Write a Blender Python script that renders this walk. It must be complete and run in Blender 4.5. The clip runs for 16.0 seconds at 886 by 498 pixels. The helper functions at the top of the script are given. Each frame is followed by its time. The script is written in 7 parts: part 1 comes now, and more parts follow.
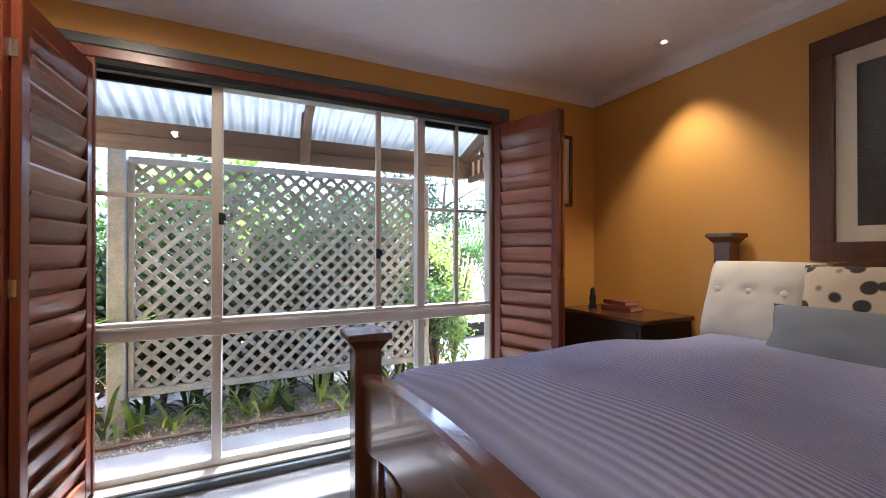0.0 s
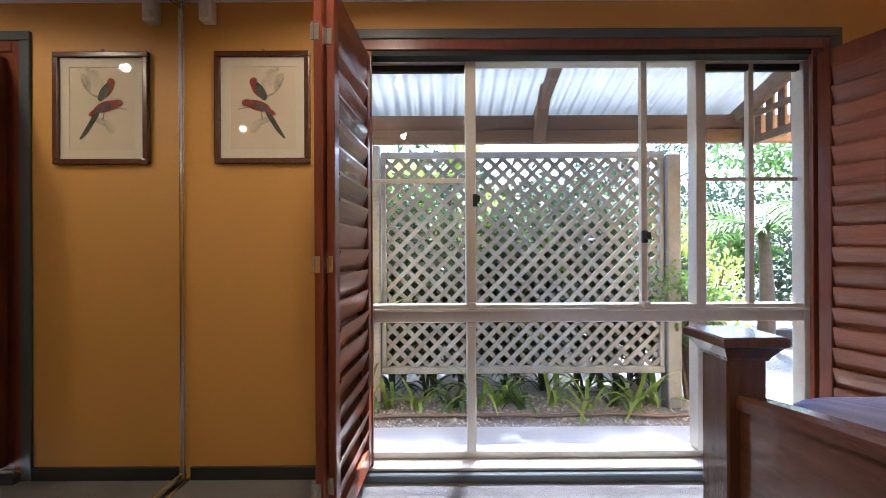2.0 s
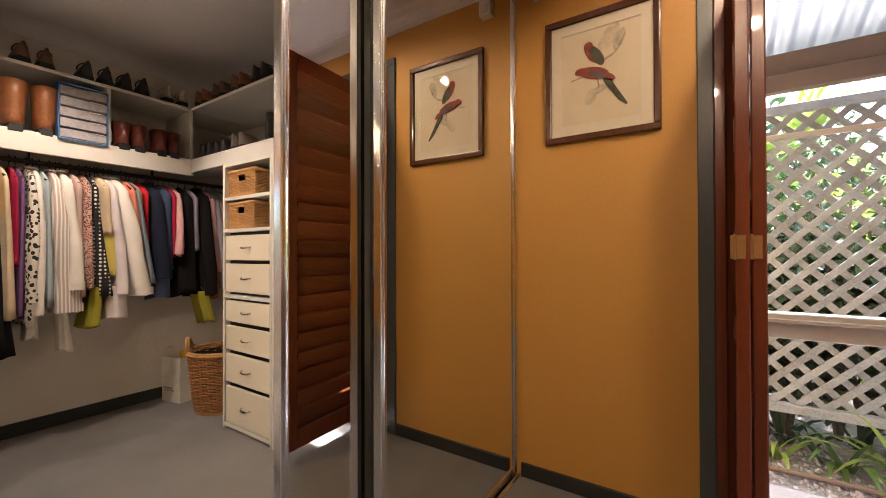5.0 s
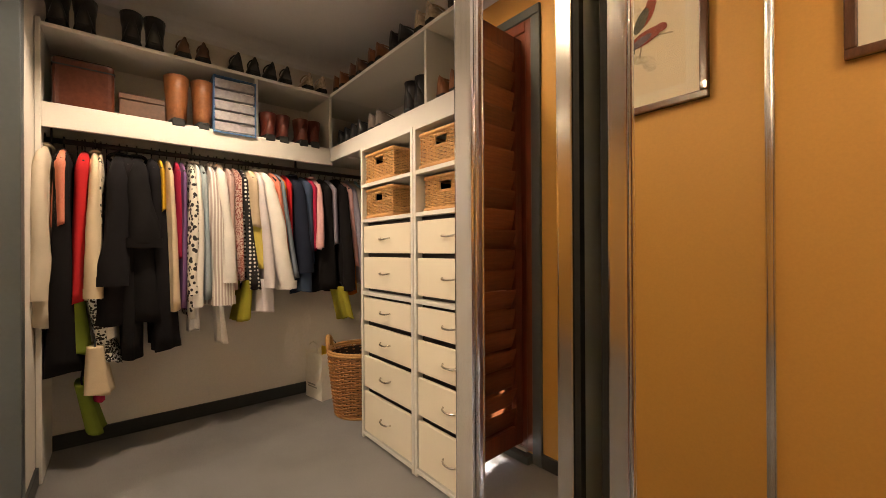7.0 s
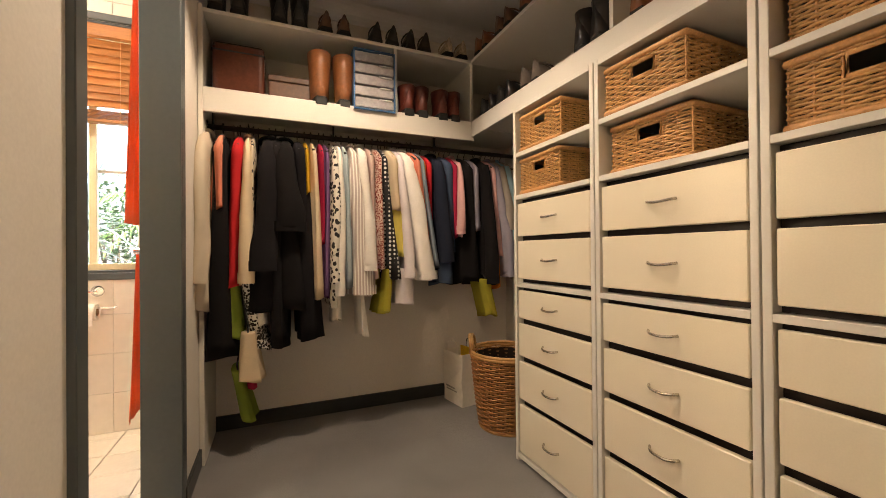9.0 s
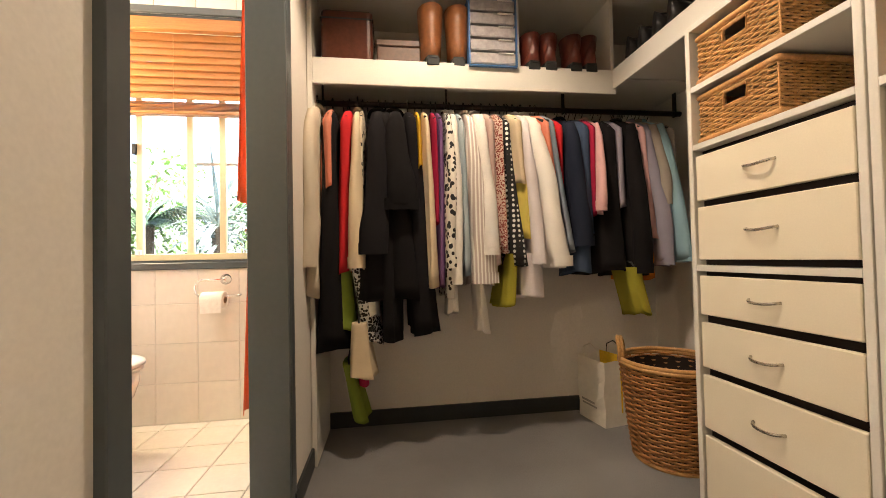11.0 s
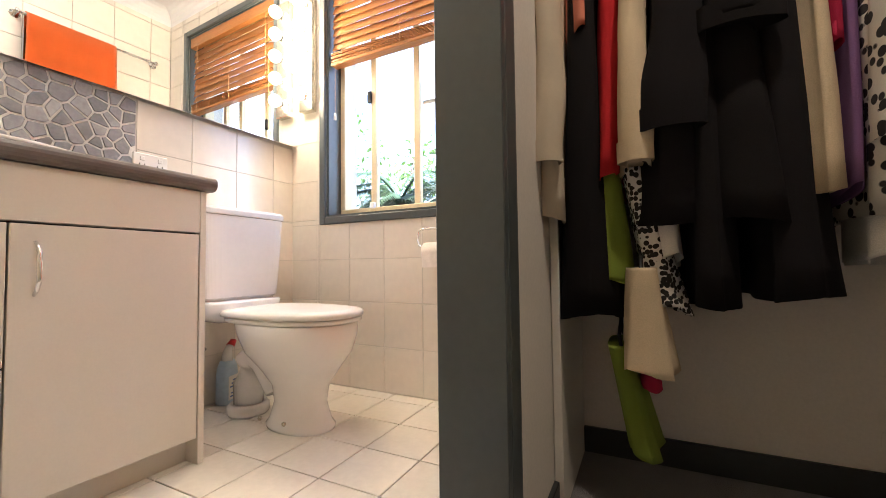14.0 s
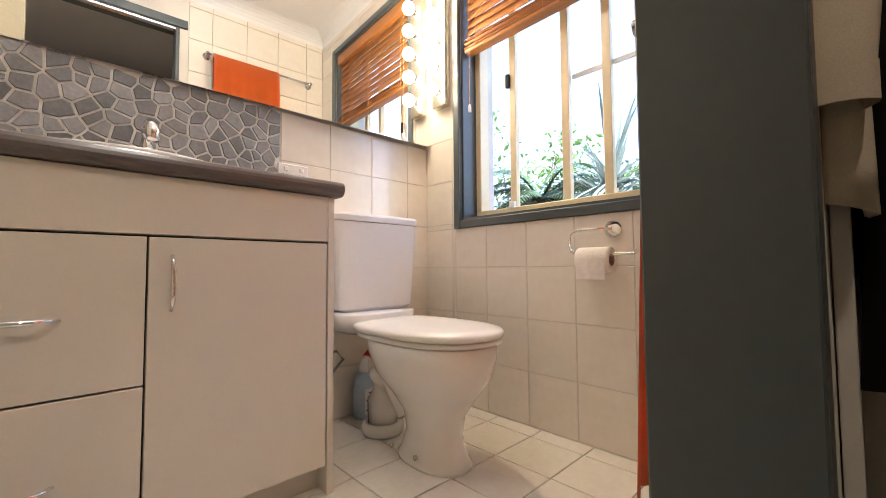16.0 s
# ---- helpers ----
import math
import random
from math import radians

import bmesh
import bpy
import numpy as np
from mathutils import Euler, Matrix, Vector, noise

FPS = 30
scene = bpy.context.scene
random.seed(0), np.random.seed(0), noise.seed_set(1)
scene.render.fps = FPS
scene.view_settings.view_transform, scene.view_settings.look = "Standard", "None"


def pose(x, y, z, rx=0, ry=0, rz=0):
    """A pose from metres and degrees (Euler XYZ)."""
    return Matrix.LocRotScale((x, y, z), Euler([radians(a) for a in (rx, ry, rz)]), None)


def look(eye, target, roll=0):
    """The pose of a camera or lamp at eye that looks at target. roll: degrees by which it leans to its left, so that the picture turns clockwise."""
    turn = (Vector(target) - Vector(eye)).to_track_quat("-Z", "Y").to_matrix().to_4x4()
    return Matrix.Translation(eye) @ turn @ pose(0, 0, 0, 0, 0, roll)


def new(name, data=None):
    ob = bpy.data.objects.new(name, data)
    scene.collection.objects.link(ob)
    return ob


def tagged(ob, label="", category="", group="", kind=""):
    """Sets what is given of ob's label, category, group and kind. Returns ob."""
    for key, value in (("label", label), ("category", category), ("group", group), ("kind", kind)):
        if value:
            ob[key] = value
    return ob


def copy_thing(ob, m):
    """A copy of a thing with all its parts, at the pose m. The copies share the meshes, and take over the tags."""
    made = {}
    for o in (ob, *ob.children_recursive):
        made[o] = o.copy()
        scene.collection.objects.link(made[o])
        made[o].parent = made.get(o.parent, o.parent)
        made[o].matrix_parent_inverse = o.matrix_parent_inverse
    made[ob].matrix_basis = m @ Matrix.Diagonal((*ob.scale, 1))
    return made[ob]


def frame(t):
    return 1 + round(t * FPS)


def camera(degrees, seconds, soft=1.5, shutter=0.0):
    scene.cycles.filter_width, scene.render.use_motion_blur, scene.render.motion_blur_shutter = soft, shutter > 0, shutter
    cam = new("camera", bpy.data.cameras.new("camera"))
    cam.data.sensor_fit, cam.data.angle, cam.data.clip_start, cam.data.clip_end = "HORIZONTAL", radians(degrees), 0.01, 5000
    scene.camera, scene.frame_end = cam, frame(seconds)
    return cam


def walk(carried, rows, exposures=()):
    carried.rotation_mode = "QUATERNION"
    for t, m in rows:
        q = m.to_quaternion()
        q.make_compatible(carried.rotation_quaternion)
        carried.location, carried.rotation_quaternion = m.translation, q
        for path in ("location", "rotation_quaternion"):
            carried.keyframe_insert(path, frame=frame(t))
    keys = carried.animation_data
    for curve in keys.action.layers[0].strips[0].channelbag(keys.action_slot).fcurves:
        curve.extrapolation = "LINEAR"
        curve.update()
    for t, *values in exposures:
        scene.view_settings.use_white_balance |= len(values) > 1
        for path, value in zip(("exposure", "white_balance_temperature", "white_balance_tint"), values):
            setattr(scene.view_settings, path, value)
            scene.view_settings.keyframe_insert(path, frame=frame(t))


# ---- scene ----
cam = camera(96.3, 16.0, soft=0.75)
PATH = [
    (0, (0.137, 0.104, 1.144), (0.987, 1.914, 1.155), -0.0),
    (0.5, (0.088, 0.22, 1.116), (0.766, 2.102, 1.12), -0.1),
    (1, (-0.006, 0.33, 1.098), (0.476, 2.271, 1.107), -0.2),
    (1.5, (-0.101, 0.426, 1.095), (0.153, 2.409, 1.1), -0.2),
    (2, (-0.186, 0.493, 1.074), (-0.184, 2.493, 1.075), -0.3),
    (2.5, (-0.267, 0.531, 1.069), (-0.522, 2.514, 1.071), -0.2),
    (3, (-0.307, 0.544, 1.064), (-0.807, 2.48, 1.072), -0.1),
    (3.5, (-0.365, 0.568, 1.063), (-1.056, 2.444, 1.074), -0.2),
    (4, (-0.453, 0.589, 1.043), (-1.304, 2.399, 1.054), -0.2),
    (6.5, (-1.011, 0.812, 1.001), (-2.442, 2.208, 1.013), -0.2),
    (7, (-1.116, 0.869, 0.988), (-2.658, 2.143, 0.991), -0.3),
    (7.5, (-1.225, 0.891, 0.972), (-2.852, 2.054, 0.972), -0.4),
    (8, (-1.351, 0.918, 0.954), (-3.063, 1.953, 0.964), -0.4),
    (8.5, (-1.449, 0.907, 0.93), (-3.231, 1.814, 0.935), -0.5),
    (9, (-1.536, 0.909, 0.91), (-3.378, 1.689, 0.922), -0.5),
    (11.5, (-1.985, 0.919, 0.771), (-3.981, 1.035, 0.82), -1.1),
    (12, (-2.108, 0.917, 0.729), (-4.106, 0.846, 0.782), -0.8),
    (12.5, (-2.204, 0.911, 0.714), (-4.181, 0.611, 0.765), -0.8),
    (13, (-2.288, 0.887, 0.653), (-4.218, 0.367, 0.714), -0.7),
    (13.5, (-2.423, 0.842, 0.601), (-4.291, 0.131, 0.676), -0.5),
    (14, (-2.562, 0.799, 0.571), (-4.35, -0.095, 0.653), -0.7),
    (14.5, (-2.66, 0.747, 0.582), (-4.356, -0.31, 0.676), -0.9),
    (15, (-2.711, 0.695, 0.574), (-4.305, -0.508, 0.67), -0.8),
    (15.5, (-2.741, 0.66, 0.585), (-4.233, -0.669, 0.677), -0.4),
    (16, (-2.765, 0.629, 0.603), (-4.15, -0.81, 0.698), -0.4),
]
EXPOSURES = [(0.0, 3.5, 5100, 12), (3.0, 3.45, 5300, 15), (4.2, 3.58, 5650, 20), (6.5, 4.0, 6600, 14), (9.0, 3.78, 6600, 14), (11.5, 3.95, 6200, 12), (12.5, 3.8, 5900, 11), (14.0, 3.36, 5700, 12), (16.0, 2.9, 5750, 12)]
walk(cam, [(t, look(eye, target, roll)) for t, eye, target, roll in PATH], EXPOSURES)

# ---- world, sun, lamps ----
world = bpy.data.worlds.new("sky")
scene.world = world
world.use_nodes = True
wn = world.node_tree.nodes
sky = wn.new("ShaderNodeTexSky")
sky.sky_type, sky.sun_disc = "NISHITA", False
sky.sun_elevation, sky.sun_rotation = radians(58), radians(25)
sky.air_density, sky.dust_density = 1.0, 3.0
world.node_tree.links.new(sky.outputs[0], wn["Background"].inputs[0])
wn["Background"].inputs[1].default_value = 0.15


def lamp(name, kind, m, watts, colour, **kw):
    data = bpy.data.lights.new(name, kind)
    data.energy, data.color = watts, colour
    for key, value in kw.items():
        if key == "size":
            data.shadow_soft_size = value
        if key == "spot":
            data.spot_size = radians(value)
        if key == "blend":
            data.spot_blend = value
        if key == "angle":
            data.angle = radians(value)
    ob = new(name, data)
    ob.matrix_world = m
    return ob


WARM = (1.0, 0.74, 0.44)
lamp("sun", "SUN", look((3.0, 9.0, 14.0), (0, 0, 0)), 4.5, (1.0, 0.95, 0.86), angle=3)
DOWNLIGHTS = [(2.215, 1.595, 0), (-0.50, 1.55, 2.4), (-0.60, 0.18, 3.6), (2.17, -0.30, 0), (0.8, -1.2, 1.2)]
for lx, ly, power in DOWNLIGHTS:
    lamp("downlight_lamp", "SPOT", look((lx, ly, 2.30), (lx + 0.06, ly, 0)), (power or 6.0), WARM, size=0.03, spot=168 if power else 84, blend=0.35 if power else 0.7)
lamp("robe_lamp", "SPOT", look((-2.92, 1.12, 2.285), (-2.90, 1.12, 0)), 5.6, (1.0, 0.79, 0.56), size=0.035, spot=116, blend=0.45)
# fill light added to brighten the ensuite; no fitting hangs there
lamp("ensuite_lamp", "POINT", pose(-3.0, -0.25, 2.16), 2.05, (1.0, 0.88, 0.72), size=0.07)

# ---- materials ----


def mat(name, col, rough=0.6, metal=0.0, var=0.14, scale=5.0, fine=60.0, bump=0.1, depth=0.002, rnd=0.0, spec=0.5, coat=0.0, stretch=(1, 1, 1), sheen=0.0, glow=0.0, through_light=0.0):
    """A surface with blotches (scale), grain (fine) and relief; rnd varies it from object to object."""
    m = bpy.data.materials.new(name)
    m.use_nodes = True
    n, k = m.node_tree.nodes, m.node_tree.links
    b = n["Principled BSDF"]
    b.inputs["Roughness"].default_value, b.inputs["Metallic"].default_value = rough, metal
    b.inputs["Specular IOR Level"].default_value = spec
    b.inputs["Coat Weight"].default_value = coat
    b.inputs["Sheen Weight"].default_value = sheen
    tc, mp = n.new("ShaderNodeTexCoord"), n.new("ShaderNodeMapping")
    mp.inputs["Scale"].default_value = stretch
    k.new(tc.outputs["Object"], mp.inputs[0])
    big, small = n.new("ShaderNodeTexNoise"), n.new("ShaderNodeTexNoise")
    big.inputs["Scale"].default_value, small.inputs["Scale"].default_value = scale, fine
    big.inputs["Detail"].default_value, small.inputs["Detail"].default_value = 3, 2
    k.new(mp.outputs[0], big.inputs["Vector"]), k.new(mp.outputs[0], small.inputs["Vector"])
    add = n.new("ShaderNodeMath")
    add.operation = "ADD"
    k.new(big.outputs[0], add.inputs[0]), k.new(small.outputs[0], add.inputs[1])
    rng = n.new("ShaderNodeMapRange")
    rng.inputs[1].default_value, rng.inputs[2].default_value = 0.6, 1.4
    rng.inputs[3].default_value, rng.inputs[4].default_value = 1 - var, 1 + var
    k.new(add.outputs[0], rng.inputs[0])
    last = rng.outputs[0]
    if rnd:
        info, rr, mul = n.new("ShaderNodeObjectInfo"), n.new("ShaderNodeMapRange"), n.new("ShaderNodeMath")
        rr.inputs[3].default_value, rr.inputs[4].default_value = 1 - rnd, 1 + rnd
        mul.operation = "MULTIPLY"
        k.new(info.outputs["Random"], rr.inputs[0]), k.new(rr.outputs[0], mul.inputs[0]), k.new(last, mul.inputs[1])
        last = mul.outputs[0]
    sc = n.new("ShaderNodeVectorMath")
    sc.operation = "SCALE"
    sc.inputs[0].default_value = col
    k.new(last, sc.inputs["Scale"])
    k.new(sc.outputs[0], b.inputs["Base Color"])
    if bump:
        bp = n.new("ShaderNodeBump")
        bp.inputs["Strength"].default_value, bp.inputs["Distance"].default_value = bump, depth
        k.new(small.outputs[0], bp.inputs["Height"]), k.new(bp.outputs[0], b.inputs["Normal"])
    if glow:
        b.inputs["Emission Color"].default_value = (*col, 1)
        b.inputs["Emission Strength"].default_value = glow
    if through_light:
        b.inputs["Transmission Weight"].default_value = 0.0
        tr, mx = n.new("ShaderNodeBsdfTranslucent"), n.new("ShaderNodeMixShader")
        mx.inputs[0].default_value = through_light
        k.new(sc.outputs[0], tr.inputs[0])
        k.new(b.outputs[0], mx.inputs[1]), k.new(tr.outputs[0], mx.inputs[2])
        k.new(mx.outputs[0], n["Material Output"].inputs[0])
    return m


def striped(name, a, b_col, axis, period, duty=0.5, rough=0.8, soft=0.04, bump=0.0, turn=0.0):
    """Two colours in parallel stripes along one axis of the object."""
    m = mat(name, a, rough=rough, var=0.08, bump=0.15, fine=300)
    n, k = m.node_tree.nodes, m.node_tree.links
    tc, sep = n.new("ShaderNodeTexCoord"), n.new("ShaderNodeSeparateXYZ")
    nz, mixv = n.new("ShaderNodeTexNoise"), n.new("ShaderNodeMath")
    nz.inputs["Scale"].default_value = 3
    k.new(tc.outputs["Object"], sep.inputs[0]), k.new(tc.outputs["Object"], nz.inputs["Vector"])
    mixv.operation = "MULTIPLY_ADD"
    mixv.inputs[1].default_value = 0.012
    k.new(nz.outputs[0], mixv.inputs[0]), k.new(sep.outputs[axis], mixv.inputs[2])
    ping = n.new("ShaderNodeMath")
    ping.operation = "PINGPONG"
    ping.inputs[1].default_value = period / 2
    k.new(mixv.outputs[0], ping.inputs[0])
    rng = n.new("ShaderNodeMapRange")
    rng.inputs[1].default_value, rng.inputs[2].default_value = period / 2 * (duty - soft * 4), period / 2 * (duty + soft * 4)
    k.new(ping.outputs[0], rng.inputs[0])
    old = n["Principled BSDF"].inputs["Base Color"].links[0].from_socket
    mix = n.new("ShaderNodeMix")
    mix.data_type = "RGBA"
    k.new(rng.outputs[0], mix.inputs[0]), k.new(old, mix.inputs[6])
    mix.inputs[7].default_value = (*b_col, 1)
    k.new(mix.outputs[2], n["Principled BSDF"].inputs["Base Color"])
    if bump:
        bp = n.new("ShaderNodeBump")
        bp.inputs["Strength"].default_value, bp.inputs["Distance"].default_value = 0.8, bump
        k.new(rng.outputs[0], bp.inputs["Height"]), k.new(bp.outputs[0], n["Principled BSDF"].inputs["Normal"])
    return m


def spotted(name, ground, spot, scale, size, rough=0.8, blobs=False):
    """Dots or blotches of one colour on another."""
    m = mat(name, ground, rough=rough, var=0.06, fine=300)
    n, k = m.node_tree.nodes, m.node_tree.links
    tc, vor, rng = n.new("ShaderNodeTexCoord"), n.new("ShaderNodeTexVoronoi"), n.new("ShaderNodeMapRange")
    vor.inputs["Scale"].default_value = scale
    vor.inputs["Randomness"].default_value = 1.0 if blobs else 0.15
    k.new(tc.outputs["Object"], vor.inputs["Vector"]), k.new(vor.outputs["Distance"], rng.inputs[0])
    rng.inputs[1].default_value, rng.inputs[2].default_value = size, size + 0.06
    mix = n.new("ShaderNodeMix")
    mix.data_type = "RGBA"
    old = n["Principled BSDF"].inputs["Base Color"].links[0].from_socket
    k.new(rng.outputs[0], mix.inputs[0]), k.new(old, mix.inputs[7])
    mix.inputs[6].default_value = (*spot, 1)
    k.new(mix.outputs[2], n["Principled BSDF"].inputs["Base Color"])
    return m


def glass(name, tint=(1, 1, 1), rough=0.0):
    m = bpy.data.materials.new(name)
    m.use_nodes = True
    n, k = m.node_tree.nodes, m.node_tree.links
    tr, gl, lw, mx = n.new("ShaderNodeBsdfTransparent"), n.new("ShaderNodeBsdfGlossy"), n.new("ShaderNodeLayerWeight"), n.new("ShaderNodeMixShader")
    pw, ma = n.new("ShaderNodeMath"), n.new("ShaderNodeMath")
    pw.operation, ma.operation = "POWER", "MULTIPLY_ADD"
    pw.inputs[1].default_value, ma.inputs[1].default_value, ma.inputs[2].default_value = 5.0, 0.5, 0.025
    tr.inputs[0].default_value, gl.inputs["Roughness"].default_value = (*tint, 1), rough
    lw.inputs[0].default_value = 0.5
    k.new(lw.outputs["Facing"], pw.inputs[0]), k.new(pw.outputs[0], ma.inputs[0])
    k.new(ma.outputs[0], mx.inputs[0]), k.new(tr.outputs[0], mx.inputs[1]), k.new(gl.outputs[0], mx.inputs[2])
    k.new(mx.outputs[0], n["Material Output"].inputs[0])
    return m


OCHRE = mat("ochre_wall_paint", (0.60, 0.315, 0.065), rough=0.55, var=0.05, scale=1.5, fine=140, bump=0.08)
ROBE_PAINT = mat("stone_wall_paint", (0.74, 0.70, 0.64), rough=0.7, var=0.06, scale=1.2, fine=140, bump=0.08)
CEIL = mat("white_ceiling_paint", (0.74, 0.73, 0.74), rough=0.8, var=0.03, scale=1, fine=90, bump=0.05)
CREAM_PAINT = mat("cream_paint", (0.72, 0.64, 0.46), rough=0.55, var=0.05, scale=2)
GREY_TRIM = mat("slate_grey_gloss_paint", (0.075, 0.088, 0.094), rough=0.35, var=0.08, scale=3, bump=0.03)
SKIRTING_PAINT = mat("charcoal_skirting_paint", (0.030, 0.034, 0.036), rough=0.4, var=0.1, scale=3, bump=0.03)
CARPET = mat("grey_loop_carpet", (0.23, 0.22, 0.215), rough=1.0, var=0.3, scale=2.5, fine=420, bump=0.9, depth=0.006, spec=0.1, sheen=0.2)
CEDAR = mat("red_cedar_stain", (0.16, 0.038, 0.016), rough=0.3, var=0.35, scale=4, fine=40, bump=0.06, stretch=(14, 14, 0.8), rnd=0.18, coat=0.2)
CEDAR_LOUVRE = mat("red_cedar_blade", (0.21, 0.064, 0.025), rough=0.28, var=0.35, scale=4, fine=40, bump=0.05, stretch=(2, 2, 30), rnd=0.28, coat=0.25)
WALNUT = mat("dark_stained_timber", (0.10, 0.04, 0.02), rough=0.24, var=0.3, scale=5, fine=50, bump=0.06, stretch=(12, 12, 1), rnd=0.1, coat=0.3)
WALNUT_Y = mat("dark_stained_rail", (0.12, 0.05, 0.026), rough=0.24, var=0.3, scale=5, fine=50, bump=0.06, stretch=(12, 1, 12), rnd=0.1, coat=0.3)
# dark veneer, also the colour of the shade sheets in drawers and baskets
BLACKWOOD_AND_SHADE = mat("black_brown_veneer_and_shade", (0.018, 0.011, 0.009), rough=0.4, var=0.3, scale=5, stretch=(1, 8, 8), spec=0.3)
ALU = mat("brushed_aluminium", (0.82, 0.83, 0.85), rough=0.16, metal=1.0, var=0.1, scale=6, fine=200, bump=0.03, stretch=(40, 40, 1))
WINFRAME = mat("pearl_window_aluminium", (0.58, 0.55, 0.49), rough=0.4, metal=0.3, var=0.06, scale=4, bump=0.02)
CREAMFRAME = mat("primrose_window_aluminium", (0.72, 0.62, 0.40), rough=0.4, metal=0.1, var=0.06, scale=4, bump=0.02)
BLACK = mat("black_rubber", (0.012, 0.013, 0.013), rough=0.7, var=0.2)
CHROME = mat("chrome", (0.8, 0.8, 0.82), rough=0.08, metal=1.0, var=0.03, bump=0)
NICKEL = mat("satin_nickel", (0.62, 0.58, 0.5), rough=0.25, metal=1.0, var=0.05, bump=0)
MELAMINE = mat("white_melamine", (0.66, 0.635, 0.58), rough=0.42, var=0.04, scale=2, fine=200, bump=0.03)
DRAWER = mat("cream_melamine", (0.74, 0.665, 0.52), rough=0.4, var=0.04, scale=3, fine=260, bump=0.05)
VANITY = mat("warm_white_laminate", (0.68, 0.63, 0.56), rough=0.4, var=0.03, scale=2, fine=200, bump=0.02)
BENCH = mat("brown_grey_laminate", (0.12, 0.10, 0.095), rough=0.3, var=0.12, scale=20, fine=300, bump=0.02)
PORCELAIN = mat("white_porcelain", (0.84, 0.82, 0.80), rough=0.08, var=0.015, bump=0, coat=0.5)
PLASTIC = mat("white_plastic", (0.82, 0.80, 0.77), rough=0.25, var=0.02, bump=0)
TILE = mat("ivory_glazed_tile", (0.76, 0.70, 0.62), rough=0.14, var=0.05, scale=3, fine=30, bump=0.05, rnd=0.03, coat=0.3)
FLOOR_TILE = mat("cream_floor_tile", (0.74, 0.70, 0.63), rough=0.22, var=0.06, scale=6, fine=60, bump=0.06, rnd=0.05)
WALL_GROUT = mat("wall_tile_grout", (0.62, 0.58, 0.52), rough=0.9, var=0.2, fine=200)
GROUT = mat("grey_grout", (0.30, 0.28, 0.25), rough=0.9, var=0.2, fine=200)
STONE = mat("grey_slate_stone", (0.26, 0.26, 0.275), rough=0.55, var=0.3, scale=12, fine=90, bump=0.3, rnd=0.38)
PALE_GROUT = mat("pale_mosaic_grout", (0.78, 0.76, 0.73), rough=0.9, var=0.12, fine=200)
ORANGE = mat("orange_terry", (0.85, 0.16, 0.015), rough=1.0, var=0.15, scale=6, fine=500, bump=0.6, depth=0.004, sheen=0.3)
BLIND = mat("honey_timber_slat", (0.42, 0.17, 0.045), rough=0.35, var=0.3, scale=5, fine=60, bump=0.05, stretch=(20, 1, 20), rnd=0.15, through_light=0.12)
WICKER = mat("honey_wicker", (0.46, 0.25, 0.085), rough=0.5, var=0.35, scale=25, fine=160, bump=0.2)
WICKER_RIM = mat("honey_wicker_rim", (0.52, 0.27, 0.10), rough=0.5, var=0.3, scale=25, fine=160, bump=0.3)
WICKER_DARK = mat("brown_willow", (0.36, 0.16, 0.05), rough=0.5, var=0.4, scale=25, fine=160, bump=0.2)
MIRROR = mat("mirror_silver", (0.86, 0.88, 0.87), rough=0.0, metal=1.0, var=0.0, bump=0)
PANE = glass("window_glass")
PICGLASS = glass("picture_glass")
ROOF = mat("galvanised_sheet", (0.31, 0.32, 0.32), rough=0.5, metal=0.2, var=0.14, scale=2, fine=30, bump=0.05, stretch=(6, 1, 1))
OLD_TIMBER = mat("weathered_hardwood", (0.16, 0.115, 0.085), rough=0.8, var=0.35, scale=5, fine=60, bump=0.3, stretch=(1, 10, 10), rnd=0.12)
LATTICE = mat("grey_weathered_lattice", (0.215, 0.235, 0.235), rough=0.85, var=0.3, scale=8, fine=90, bump=0.3, rnd=0.2)
GRAVEL = mat("grey_gravel", (0.27, 0.25, 0.225), rough=0.95, var=0.5, scale=30, fine=130, bump=1.0, depth=0.02)
CONCRETE = mat("pale_concrete", (0.36, 0.355, 0.35), rough=0.85, var=0.1, scale=3, fine=120, bump=0.2)
BARK = mat("brown_bark", (0.10, 0.075, 0.05), rough=0.95, var=0.4, scale=12, fine=60, bump=0.8, depth=0.01)
LEAF = mat("mid_green_leaf", (0.085, 0.16, 0.03), rough=0.5, var=0.5, scale=2.2, fine=9, bump=0.1, through_light=0.4)
LEAF_DARK = mat("dark_green_leaf", (0.03, 0.06, 0.02), rough=0.45, var=0.5, scale=2.5, fine=9, bump=0.1, through_light=0.15)
LEAF_LIME = mat("yellow_green_leaf", (0.27, 0.37, 0.07), rough=0.5, var=0.35, scale=2.5, fine=9, bump=0.1, through_light=0.45)
LEAF_GREY = mat("blue_grey_leaf", (0.15, 0.19, 0.17), rough=0.5, var=0.35, scale=2.5, fine=9, bump=0.1, through_light=0.25)

# ---- shaping helpers ----


def part(name, bm, material, parent=None, label="", smooth=False):
    """Links a bmesh as one mesh object under a thing or a part."""
    me = bpy.data.meshes.new(name)
    bmesh.ops.recalc_face_normals(bm, faces=bm.faces)
    if smooth:
        for f in bm.faces:
            f.smooth = True
    bm.to_mesh(me)
    bm.free()
    for mm in material if isinstance(material, (list, tuple)) else [material]:
        me.materials.append(mm)
    ob = new(name, me)
    if parent:
        ob.parent = parent
    if label:
        tagged(ob, label)
    return ob


